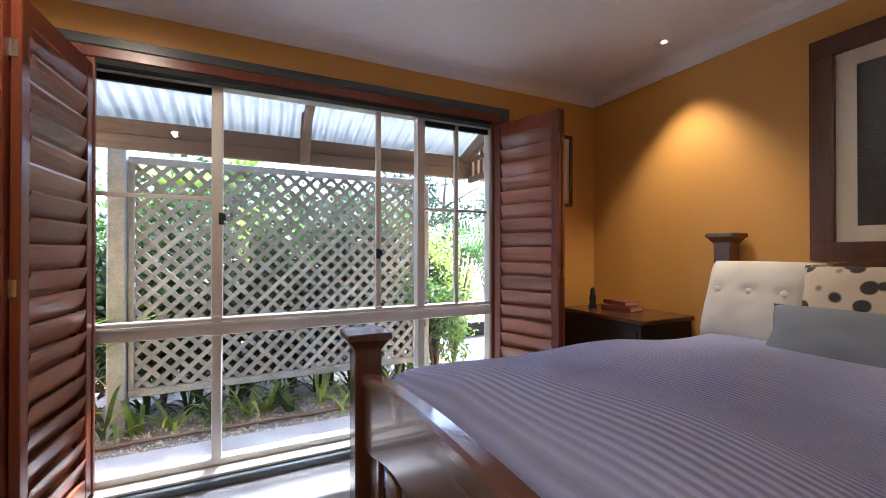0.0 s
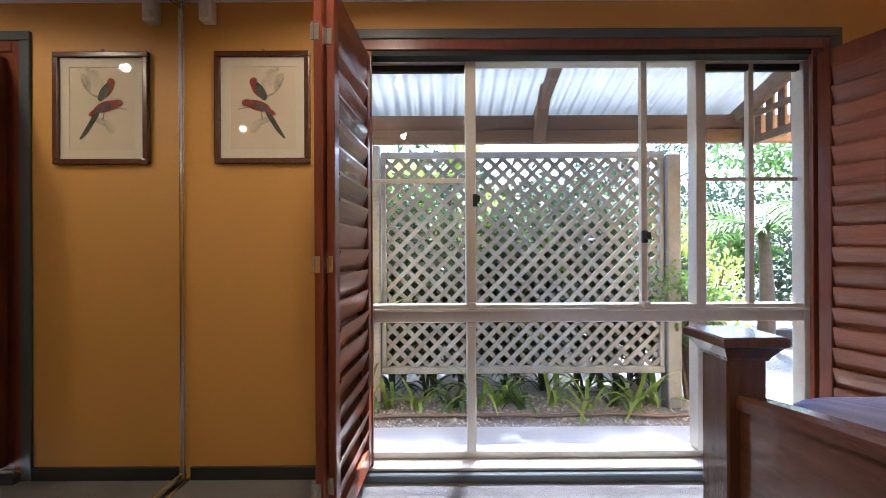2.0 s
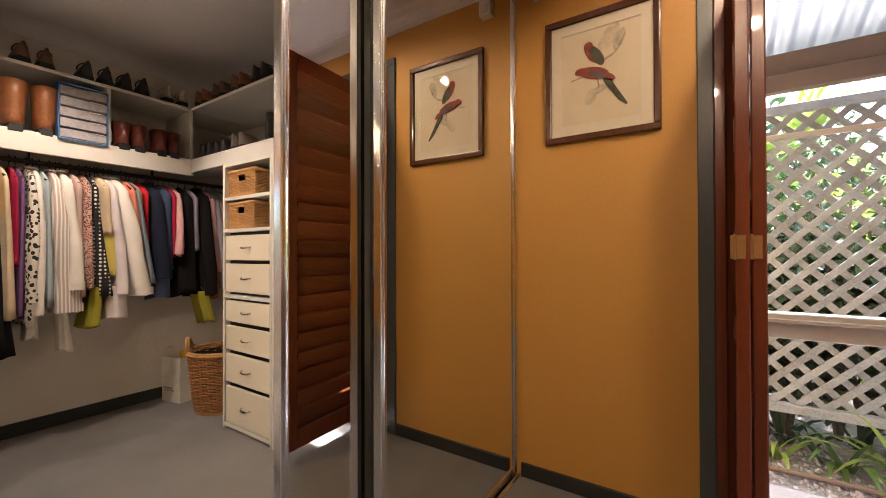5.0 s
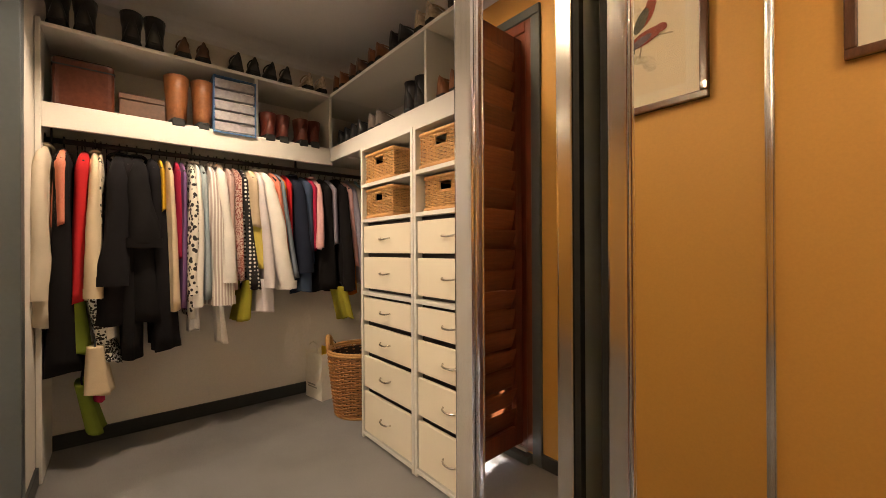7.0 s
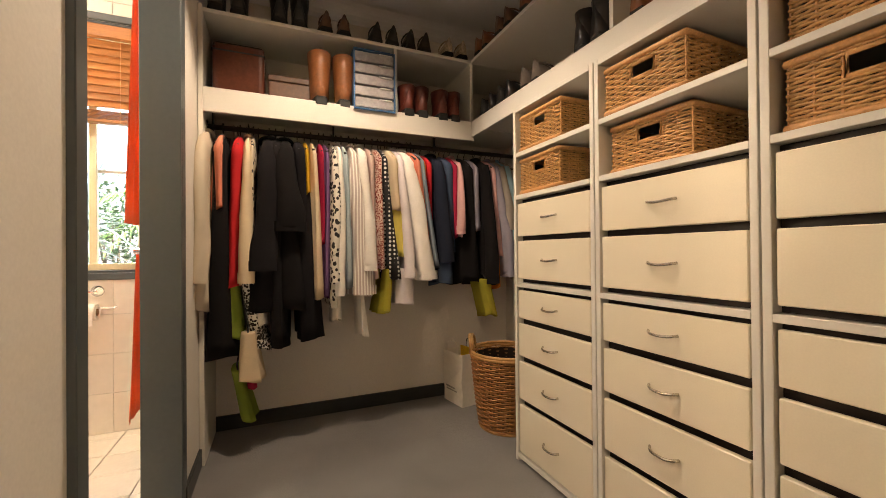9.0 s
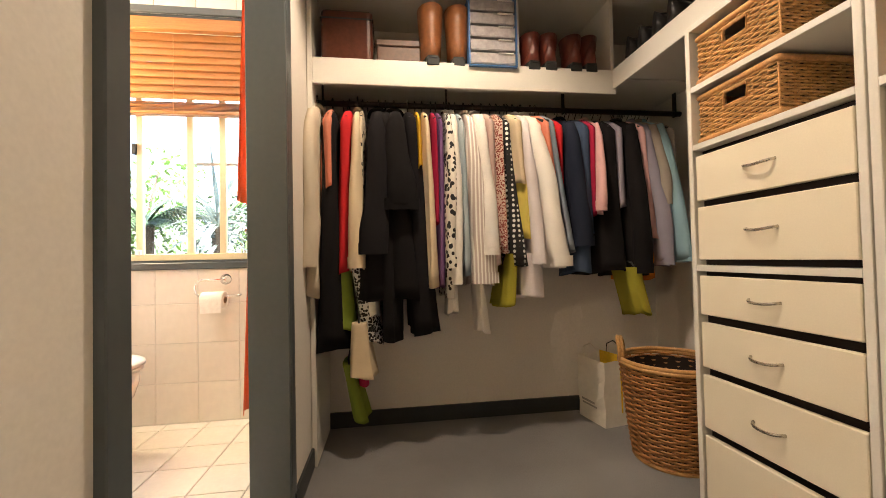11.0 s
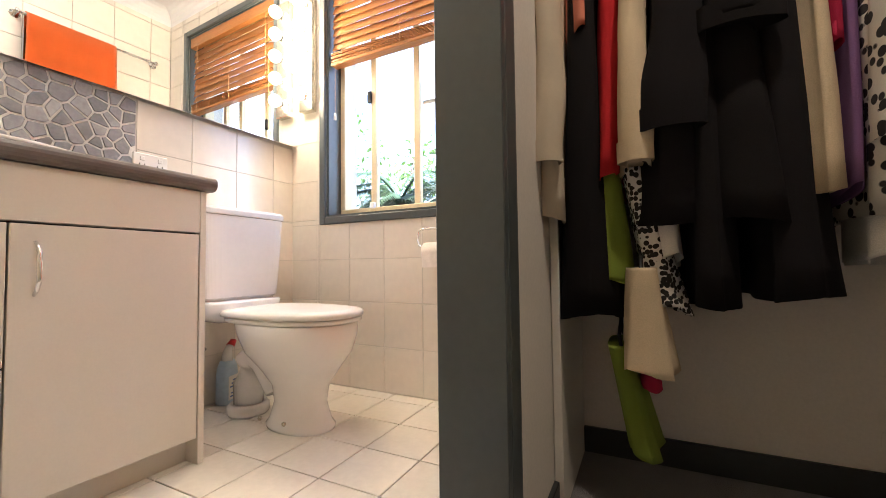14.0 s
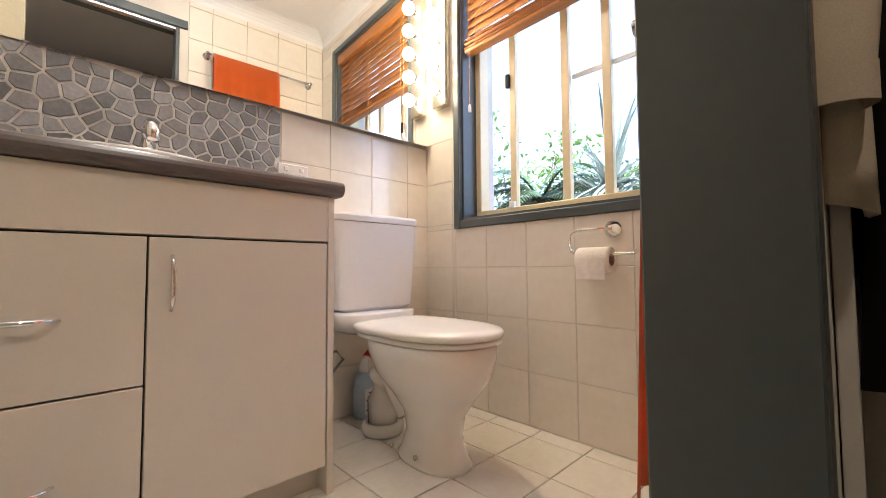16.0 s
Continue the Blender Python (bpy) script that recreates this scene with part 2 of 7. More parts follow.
def thing(name, loc=(0, 0, 0), label="", category="", group="", rz=0, kind=""):
    ob = new(name)
    ob.empty_display_size = 0.05
    ob.matrix_world = pose(*loc, 0, 0, rz)
    return tagged(ob, label, category, group, kind)


def boxes(*dims, bevel=0.0, seg=1):
    """One bmesh of boxes given as x0, x1, y0, y1, z0, z1."""
    bm = bmesh.new()
    for x0, x1, y0, y1, z0, z1 in dims:
        m = Matrix.Translation(((x0 + x1) / 2, (y0 + y1) / 2, (z0 + z1) / 2)) @ Matrix.Diagonal((abs(x1 - x0), abs(y1 - y0), abs(z1 - z0), 1))
        bmesh.ops.create_cube(bm, size=1, matrix=m)
    if bevel:
        bmesh.ops.bevel(bm, geom=bm.edges[:], offset=bevel, segments=seg, affect="EDGES", profile=0.6)
    return bm


def skin(bm, rings, closed=True, caps=True):
    """Faces between successive rings of points."""
    vs = [[bm.verts.new(p) for p in r] for r in rings]
    n = len(vs[0])
    for a, b in zip(vs, vs[1:]):
        for i in range(n if closed else n - 1):
            j = (i + 1) % n
            bm.faces.new((a[i], a[j], b[j], b[i]))
    if caps and closed:
        bm.faces.new(vs[0][::-1])
        bm.faces.new(vs[-1])
    return bm


def tube(bm, pts, r, seg=8, closed=False):
    """A round rod along pts; r is one radius or one for each point."""
    pts = [Vector(p) for p in pts]
    rings, n = [], len(pts)
    up = Vector((0, 0, 1))
    for i, p in enumerate(pts):
        if closed:
            d = pts[(i + 1) % n] - pts[i - 1]
        else:
            d = pts[min(i + 1, n - 1)] - pts[max(i - 1, 0)]
        d.normalize()
        a = d.cross(up if abs(d.z) < 0.95 else Vector((1, 0, 0))).normalized()
        b = d.cross(a)
        rr = r[i] if isinstance(r, (list, tuple)) else r
        rings.append([p + rr * (math.cos(2 * math.pi * s / seg) * a + math.sin(2 * math.pi * s / seg) * b) for s in range(seg)])
    if closed:
        vs = [[bm.verts.new(q) for q in ring] for ring in rings]
        for i in range(n):
            u, v = vs[i], vs[(i + 1) % n]
            for s in range(seg):
                bm.faces.new((u[s], u[(s + 1) % seg], v[(s + 1) % seg], v[s]))
    else:
        skin(bm, rings)
    return bm


def lathe(bm, profile, at=(0, 0, 0), seg=24, sx=1.0, sy=1.0):
    """Turns (radius, height) pairs about the upright axis."""
    rings = [[(at[0] + sx * r * math.cos(2 * math.pi * s / seg), at[1] + sy * r * math.sin(2 * math.pi * s / seg), at[2] + h) for s in range(seg)] for r, h in profile]
    return skin(bm, rings)


def plate(name, bm, material, label, kind="structure", category=""):
    ob = part(name, bm, material)
    return tagged(ob, label, category or name.split("_")[0], kind=kind)

# ---- plan (metres) ----
NY, EX, SY = 2.36, 2.475, -1.9            # bedroom: north, east and south faces
DX = -1.37                                # bedroom side of the wardrobe doors' track
RW, RS = -3.867, 0.605                    # robe: west and south faces
EW, EN, ES, EE = -4.07, 0.50, -0.84, -1.75  # ensuite: west, north, south, east faces
CZ = 2.33                                 # ceilings
WX0, WX1, WZ0, WZ1 = -0.64, 1.64, 0.05, 2.06  # bedroom window opening
VX0, VX1 = -3.15, -2.405                   # ensuite doorway
UY0, UY1, UZ0, UZ1 = -0.60, 0.27, 0.815, 2.10  # ensuite window opening

# ---- the setting ----
plate("floor", boxes((-4.6, 2.9, EN, 2.62, -0.2, 0), (DX - 0.12, 2.9, -2.3, EN, -0.2, 0)), CARPET, "grey loop-pile carpet through bedroom and robe")
plate("floor_ensuite", boxes((-4.4, DX - 0.12, -1.2, EN, -0.2, -0.008)), GROUT, "grey grout bed under the cream floor tiles", category="floor")
plate("ceiling", boxes((-4.6, 2.9, -2.3, 2.62, CZ, CZ + 0.12)), CEIL, "white painted plasterboard ceiling")
plate("wall_north", boxes((DX - 0.12, WX0, NY, 2.56, -0.2, CZ), (WX1, 2.9, NY, 2.56, -0.2, CZ), (WX0, WX1, NY, 2.56, WZ1, CZ), (WX0, WX1, NY, 2.56, -0.2, WZ0)), OCHRE, "ochre-yellow painted wall around the wide bedroom window")
plate("wall_east", boxes((EX, 2.9, -2.3, NY, -0.2, CZ)), OCHRE, "ochre-yellow painted wall behind the bed head")
plate("wall_south", boxes((DX - 0.12, EX, -2.3, SY, -0.2, CZ)), OCHRE, "plain ochre-yellow painted wall closing the bedroom")
plate("wall_west", boxes((-1.62, DX - 0.12, SY, 0.35, 0, CZ), (-1.62, DX - 0.12, 0.35, NY, 2.262, CZ)), OCHRE, "ochre-yellow wall beside and above the wardrobe opening")
plate("wall_robe_north", boxes((-4.6, DX - 0.12, NY, 2.56, -0.2, CZ)), ROBE_PAINT, "stone-grey painted wall behind the robe cabinets", category="wall")
plate("wall_robe_west", boxes((-4.3, RW, EN + 0.06, NY, -0.2, CZ)), ROBE_PAINT, "stone-grey painted wall with scuffs behind the hanging clothes", category="wall")
plate("wall_robe_south", boxes((RW, VX0 - 0.02, 0.56, RS, 0, CZ), (VX0 - 0.02, VX1 + 0.06, 0.555, RS, 2.06, CZ), (VX1 + 0.06, -1.62, 0.555, RS, 0, CZ), (-1.62, DX - 0.12, 0.35, RS, 0, 2.262)), ROBE_PAINT, "stone-grey painted wall with the ensuite doorway", category="wall")
plate("wall_ensuite_north", boxes((EW - 0.02, VX0 - 0.02, EN, 0.56, 0, CZ), (VX0 - 0.02, VX1 + 0.06, EN, 0.506, 2.06, CZ), (VX1 + 0.06, EE, 0.476, 0.49, 0, CZ)), WALL_GROUT, "tiled ensuite wall with the doorway", category="wall")
plate("wall_ensuite_south", boxes((-4.4, EE, -1.2, ES, -0.2, CZ), (EW + 0.006, -3.338, ES, ES + 0.0058, 0, 1.19)), WALL_GROUT, "tiled wall behind the toilet and vanity", category="wall")
plate("wall_ensuite_west", boxes((-4.3, EW, ES, UY0, -0.2, CZ), (-4.3, EW, UY1, EN + 0.06, -0.2, CZ), (-4.3, EW, UY0, UY1, -0.2, UZ0), (-4.3, EW, UY0, UY1, UZ1, CZ), (EW, EW + 0.0058, ES, UY0 - 0.034, 0, CZ - 0.09), (EW, EW + 0.0058, UY1 + 0.034, EN, 0, CZ - 0.09), (EW, EW + 0.0058, UY0 - 0.034, UY1 + 0.034, 0, UZ0 - 0.034)), WALL_GROUT, "tiled wall around the ensuite window", category="wall")
plate("wall_ensuite_east", boxes((EE, -1.62, -1.2, 0.575, -0.2, CZ)), CREAM_PAINT, "plain cream wall closing the ensuite", category="wall")


def cove(pts, name, material, label):
    """A hollow-curved cornice along pts, each a corner with its way into the room."""
    bm = bmesh.new()
    rings = []
    for (px, py), (ix, iy) in pts:
        ring = [(px, py, CZ + 0.0), (px, py, CZ - 0.09)]
        for s in range(7):
            a = math.pi / 2 * s / 6
            o, d = 0.09 * (1 - math.cos(a)) + 0.004, 0.09 * math.sin(a)
            ring.append((px + ix * o, py + iy * o, CZ - 0.09 + d * 0.99))
        rings.append(ring)
    skin(bm, rings)
    return plate(name, bm, material, label, category="cornice")


cove([((DX - 0.1, NY), (0, -1)), ((EX, NY), (-1, -1)), ((EX, SY), (-1, 1)), ((DX - 0.1, SY), (0, 1))], "trim_cornice", CEIL, "white plaster cove cornice of the bedroom")
cove([((-1.62, RS), (0, 1)), ((RW, RS), (1, 1)), ((RW, NY), (1, -1)), ((-1.62, NY), (0, -1))], "trim_cornice_robe", CEIL, "white plaster cove cornice of the robe")
cove([((EE, ES), (0, 1)), ((EW, ES), (1, 1)), ((EW, EN), (1, -1)), ((EE, EN), (0, -1))], "trim_cornice_ensuite", CEIL, "white plaster cove cornice of the ensuite")
SK = 0.062
plate("baseboard", boxes((DX, WX0 - 0.05, NY - 0.014, NY, 0, SK), (WX1 + 0.05, EX - 0.014, NY - 0.014, NY, 0, SK), (EX - 0.014, EX, SY, NY, 0, SK), bevel=0.002), SKIRTING_PAINT, "charcoal-grey painted skirting of the bedroom")
plate("baseboard_robe", boxes((RW, RW + 0.014, RS + 0.014, NY, 0, 0.075), (RW + 0.014, VX0 - 0.05, RS, RS + 0.012, 0, 0.075), (VX1 + 0.07, -1.62, RS, RS + 0.012, 0, 0.075), bevel=0.002), SKIRTING_PAINT, "charcoal-grey painted skirting of the robe", category="baseboard")


def window_bedroom():
    w = thing("window_1", (0, 0, 0), "wide three-light aluminium window over a fixed lower row, grey trim", "window", kind="structure")
    part("architrave", boxes((WX0 - 0.05, WX0, NY - 0.016, NY, 0.0, WZ1), (WX1, WX1 + 0.05, NY - 0.016, NY, 0.0, WZ1), (WX0 - 0.05, WX1 + 0.05, NY - 0.016, NY, WZ1, WZ1 + 0.045), bevel=0.003), GREY_TRIM, w, "slate-grey painted architrave")
    part("shutter_frame", boxes((WX0, WX0 + 0.035, NY - 0.01, 2.43, WZ0, WZ1), (WX1 - 0.035, WX1, NY - 0.01, 2.43, WZ0, WZ1), (WX0 + 0.035, WX1 - 0.035, NY - 0.01, 2.43, WZ1 - 0.05, WZ1), bevel=0.003), CEDAR, w, "red cedar frame carrying the folding shutters")
    part("hinge_stile", boxes((WX0 + 0.035, -0.515, 2.354, 2.376, WZ0 + 0.005, WZ1 - 0.055), bevel=0.002), CEDAR, w)
    part("hinge_stile", boxes((1.555, WX1 - 0.035, 2.354, 2.376, WZ0 + 0.005, WZ1 - 0.055), bevel=0.002), CEDAR, w)
    # black strip fills the gap over the window frame, painting its shade
    part("track", boxes((WX0 + 0.035, WX1 - 0.035, NY + 0.0, 2.42, WZ1 - 0.075, WZ1 - 0.05)), BLACK, w, "black strip for the shade in the gap under the shutter head")
    part("sill", boxes((WX0 + 0.0, WX1, 2.312, 2.43, 0.0, 0.036), bevel=0.004), GREY_TRIM, w, "dark grey sill board")
    part("sill_plate", boxes((WX0 + 0.035, WX1 - 0.035, 2.345, 2.44, 0.038, 0.052), bevel=0.002), WINFRAME, w, "pale metal sill channel")
    y0, y1 = 2.43, 2.50
    part("window_frame", boxes((WX0 + 0.03, WX1 - 0.03, y0, y1, WZ1 - 0.075, WZ1 - 0.05), (WX0 + 0.03, WX1 - 0.03, y0, y1, 0.052, 0.085), (WX0 + 0.03, WX0 + 0.06, y0, y1, 0.085, WZ1 - 0.075), (WX1 - 0.06, WX1 - 0.03, y0, y1, 0.085, WZ1 - 0.075), (WX0 + 0.06, WX1 - 0.06, y0, y1, 0.715, 0.80), bevel=0.003), WINFRAME, w)
    for a, b in ((-0.072, -0.022), (1.052, 1.102)):
        part("mullion", boxes((a, b, y0 - 0.004, y1 - 0.004, 0.80, WZ1 - 0.076), (a + 0.003, b - 0.003, y0 - 0.004, y1 - 0.004, 0.086, 0.714), bevel=0.003), WINFRAME, w)
    part("rail_lip", boxes((WX0 + 0.06, WX1 - 0.06, y0 - 0.022, y0 - 0.001, 0.772, 0.784), bevel=0.002), WINFRAME, w)
    # sliding sashes and their stiles
    for a, b, yy in ((0.787, 0.817, 2.44), (1.325, 1.352, 2.455)):
        part("sash_stile", boxes((a, b, yy - 0.008, yy + 0.022, 0.80, WZ1 - 0.078), bevel=0.002), WINFRAME, w)
    for x0, x1 in ((WX0 + 0.06, -0.074), (1.104, WX1 - 0.06)):
        part("screen_rail", boxes((x0, x1, 2.462, 2.474, 1.405, 1.425), bevel=0.002), WINFRAME, w)
        part("screen_head", boxes((x0, x1, 2.447, 2.472, WZ1 - 0.112, WZ1 - 0.08), bevel=0.002), BLACK, w, "dark insect screen head")
    for x, z in ((-0.026, 1.31), (0.795, 1.13)):
        part("latch", boxes((x - 0.012, x + 0.012, 2.405, 2.428, z - 0.03, z + 0.03), (x - 0.006, x + 0.022, 2.395, 2.407, z - 0.012, z + 0.022), bevel=0.003), BLACK, w, "small black sash latch")
    for x in (-0.045, 0.80):
        part("catch", boxes((x - 0.018, x + 0.018, 2.40, 2.43, 0.786, 0.815), bevel=0.003), WINFRAME, w)
    for x0, x1 in ((WX0 + 0.06, -0.072), (-0.022, 1.052), (1.102, WX1 - 0.06)):
        for z0, z1 in ((0.085, 0.715), (0.80, WZ1 - 0.075)):
            p = part("pane", boxes((x0, x1, 2.478, 2.484, z0, z1)), PANE, w)
            p.visible_shadow = False


window_bedroom()


def window_ensuite():
    w = thing("window_2", (0, 0, 0), "sliding cream aluminium window in a slate-grey painted reveal", "window", kind="structure")
    part("architrave", boxes((EW, EW + 0.02, UY0 - 0.035, UY0, UZ0 - 0.035, UZ1 + 0.035), (EW, EW + 0.02, UY1, UY1 + 0.035, UZ0 - 0.035, UZ1 + 0.035), (EW, EW + 0.02, UY0, UY1, UZ0 - 0.035, UZ0), (EW, EW + 0.02, UY0, UY1, UZ1, UZ1 + 0.035), bevel=0.003), GREY_TRIM, w)
    part("reveal", boxes((-4.17, EW, UY0, UY0 + 0.012, UZ0, UZ1), (-4.17, EW, UY1 - 0.012, UY1, UZ0, UZ1), (-4.17, EW, UY0 + 0.012, UY1 - 0.012, UZ0, UZ0 + 0.012), (-4.17, EW, UY0 + 0.012, UY1 - 0.012, UZ1 - 0.012, UZ1)), GREY_TRIM, w, "slate-blue painted window reveal")
    a, b, c, d = UY0 + 0.012, UY1 - 0.012, UZ0 + 0.012, UZ1 - 0.012
    x0, x1 = -4.215, -4.155
    part("window_frame", boxes((x0, x1, a, b, c, c + 0.035), (x0, x1, a, b, d - 0.03, d), (x0, x1, a, a + 0.03, c + 0.035, d - 0.03), (x0, x1, b - 0.03, b, c + 0.035, d - 0.03), bevel=0.003), CREAMFRAME, w)
    for y in (-0.385, -0.135, 0.03):
        part("sash_stile", boxes((x0 + 0.02, x1 - 0.012, y - 0.016, y + 0.016, c + 0.035, d - 0.03), bevel=0.002), CREAMFRAME, w)
    part("screen_rail", boxes((x0 + 0.005, x0 + 0.015, -0.119, b - 0.03, 1.345, 1.362)), WINFRAME, w)
    part("latch", boxes((x1 - 0.012, x1 + 0.006, -0.412, -0.392, 1.39, 1.45), bevel=0.003), BLACK, w, "small dark sash latch")
    part("catch", boxes((x1 - 0.012, x1 + 0.01, -0.395, -0.37, c + 0.03, c + 0.06), bevel=0.003), PLASTIC, w)
    p = part("pane", boxes((-4.20, -4.196, a + 0.03, b - 0.03, c + 0.035, d - 0.03)), PANE, w)
    p.visible_shadow = False


window_ensuite()


def ensuite_door():
    d = thing("door_1", (0, 0, 0), "cream cavity sliding door half drawn back into a grey jamb", "door", kind="structure")
    part("jamb", boxes((VX0 - 0.02, VX0, 0.492, 0.612, 0, 2.05), (VX0 - 0.075, VX0 - 0.02, 0.612 - 0.006, 0.612, 0, 2.05), bevel=0.002), GREY_TRIM, d, "slate-grey painted jamb")
    part("jamb", boxes((VX1 + 0.016, VX1 + 0.06, 0.597, 0.618, 0, 2.05), (VX1, VX1 + 0.06, 0.468, 0.49, 0, 2.05), bevel=0.002), GREY_TRIM, d, "slate-grey painted split jamb")
    part("head", boxes((VX0 - 0.075, VX1 + 0.06, 0.55, 0.618, 2.05, 2.10), (VX0 - 0.06, VX1 + 0.06, 0.485, 0.51, 2.05, 2.10), bevel=0.002), GREY_TRIM, d, "slate-grey painted head")
    part("head_track", boxes((VX0, VX1, 0.497, 0.53, 2.033, 2.07)), ALU, d, "aluminium hanging track")
    leaf = part("leaf", boxes((-2.533, -1.90, 0.497, 0.530, 0.012, 2.03), bevel=0.002), CREAM_PAINT, d, "cream painted flush door leaf")
    part("pull", boxes((-2.452, -2.434, 0.530, 0.535, 0.92, 1.02), bevel=0.0015), NICKEL, leaf, "recessed metal finger pull")


ensuite_door()


def robe_doors():
    top = 2.255
    t = thing("sliding_door_track", (0, 0, 0), "aluminium floor and head tracks of the wardrobe doors", "door track", kind="structure")
    part("floor_track", boxes((-1.50, -1.37, 0.36, NY, 0.0, 0.006), (-1.382, -1.376, 0.36, NY, 0.006, 0.014), (-1.445, -1.438, 0.36, NY, 0.006, 0.014), (-1.50, -1.494, 0.36, NY, 0.006, 0.014)), ALU, t)
    part("head_track", boxes((-1.50, -1.365, 0.36, NY, top, top + 0.03), (-1.372, -1.365, 0.36, NY, top - 0.03, top)), ALU, t)
    for x, y0, y1, name, lab in ((-1.40, 1.447, NY - 0.006, "mirror_door", "full-height mirrored sliding wardrobe door in an aluminium frame"), (-1.452, 1.182, 2.08, "mirror_door", "full-height mirrored sliding wardrobe door, slid behind its pair")):
        d = thing(name, (x, y0, 0.014), lab, "sliding door", "mirrored wardrobe doors")
        h, w = top - 0.03, y1 - y0
        part("glass", boxes((-0.012, 0.0, 0.02, w - 0.01, 0.03, h - 0.02)), MIRROR, d, "silvered mirror glass")
        part("backing", boxes((-0.022, -0.014, 0.02, w - 0.01, 0.03, h - 0.02)), MELAMINE, d)
        for s, (a, b) in enumerate(((0, 0.021), (w - 0.018, w))):
            part("stile", boxes((-0.022, 0.008, a, b, 0, h), (0.008, 0.012, a + 0.005, b - 0.004, 0, h), bevel=0.0035, seg=2), ALU, d, "polished aluminium stile")
        if x > -1.43:
            part("seal", boxes((-0.034, -0.023, 0.002, 0.016, 0.0, h)), BLACK, d, "black brush seal")
        part("rail", boxes((-0.02, 0.006, 0.021, w - 0.018, 0, 0.03), bevel=0.002), ALU, d)
        part("rail", boxes((-0.02, 0.006, 0.021, w - 0.018, h - 0.02, h), bevel=0.002), ALU, d)


robe_doors()

# ---- outdoors ----
plate("ground", boxes((-70, 70, -70, 70, -0.3, -0.06)), GRAVEL, "grey gravel and bare soil of the garden")
plate("pavement", boxes((-4.5, 4.5, 2.57, 2.96, -0.06, -0.03), bevel=0.006), CONCRETE, "pale concrete path along the house wall")


def edging():
    bm = bmesh.new()
    tube(bm, [(-4 + 0.25 * i, 3.135 + 0.012 * math.sin(i * 1.7), -0.035 + 0.006 * math.sin(i * 2.3)) for i in range(33)], 0.012, 7)
    tagged(part("garden_edging", bm, OLD_TIMBER, smooth=True), "weathered brown log edging between gravel and planting", "edging")


edging()


def gravel_stones():
    rng = np.random.default_rng(5)
    bm = bmesh.new()
    for i in range(1500):
        x, y = rng.uniform(-1.1, 2.1), rng.uniform(2.98, 3.5)
        s = rng.uniform(0.006, 0.014)
        bmesh.ops.create_icosphere(bm, subdivisions=1, radius=s, matrix=pose(x, y, -0.056, rng.uniform(0, 90), rng.uniform(0, 90), 0) @ Matrix.Diagonal((1, 0.75, 0.6, 1)))
    tagged(part("gravel", bm, mat("loose_gravel", (0.42, 0.39, 0.36), rough=0.9, var=0.5, scale=40, fine=200)), "loose grey gravel beside the path", "gravel", kind="stuff")


gravel_stones()


def verandah():
    v = thing("verandah", (0, 2.56, 0), "lean-to verandah of corrugated iron on weathered hardwood beams", "verandah")
    bm = bmesh.new()
    n = 420
    x0, x1 = -1.0, 1.80
    rings = []
    for yy, zz in ((0.0, 2.185), (0.32, 2.075), (0.66, 1.958)):
        rings.append([(x0 + (x1 - x0) * i / n, yy, zz + 0.009 * math.cos(2 * math.pi * (x0 + (x1 - x0) * i / n) / 0.076)) for i in range(n + 1)])
    skin(bm, rings, closed=False)
    bmesh.ops.solidify(bm, geom=bm.faces[:], thickness=0.001)
    part("roof_sheet", bm, ROOF, v, "pale galvanised corrugated roof sheet", smooth=True)
    part("beam", boxes((x0, 2.66, 0.50, 0.55, 1.76, 1.845), bevel=0.004), OLD_TIMBER, v)
    part("beam", boxes((x0, 2.66, 0.52, 0.56, 1.848, 1.945), bevel=0.004), OLD_TIMBER, v)

    def rafter(x, w=0.045):
        bm = bmesh.new()
        skin(bm, [[(x - w / 2, 0.0, 2.165), (x + w / 2, 0.0, 2.165), (x + w / 2, 0.0, 2.06), (x - w / 2, 0.0, 2.06)], [(x - w / 2, 0.60, 1.955), (x + w / 2, 0.60, 1.955), (x + w / 2, 0.60, 1.86), (x - w / 2, 0.60, 1.86)]])
        bmesh.ops.bevel(bm, geom=bm.edges[:], offset=0.003, segments=1, affect="EDGES")
        part("rafter", bm, OLD_TIMBER, v)

    for x in (-0.80, 0.44, 1.75):
        rafter(x)
    bm = bmesh.new()
    skin(bm, [[(0.405, 0.30, 2.06), (0.475, 0.30, 2.06), (0.475, 0.36, 2.035), (0.405, 0.36, 2.035)], [(0.405, 0.48, 1.76), (0.475, 0.48, 1.76), (0.475, 0.54, 1.76), (0.405, 0.54, 1.76)]])
    part("brace", bm, OLD_TIMBER, v, "short timber knee brace")
    for x in (-0.98, 2.60):
        part("post", boxes((x - 0.045, x + 0.045, 0.49, 0.58, -0.06, 1.758), bevel=0.005), OLD_TIMBER, v)
    # battened gable end
    for i in range(6):
        y = 0.03 + i * 0.085
        part("batten", boxes((1.775, 1.795, y, y + 0.052, 1.72, 2.10 - 0.34 * y), bevel=0.002), OLD_TIMBER, v)
    part("gable_rail", boxes((1.755, 1.774, 0.0, 0.5, 1.72, 1.77), (1.755, 1.774, 0.0, 0.5, 1.885, 1.92), bevel=0.002), OLD_TIMBER, v)


verandah()


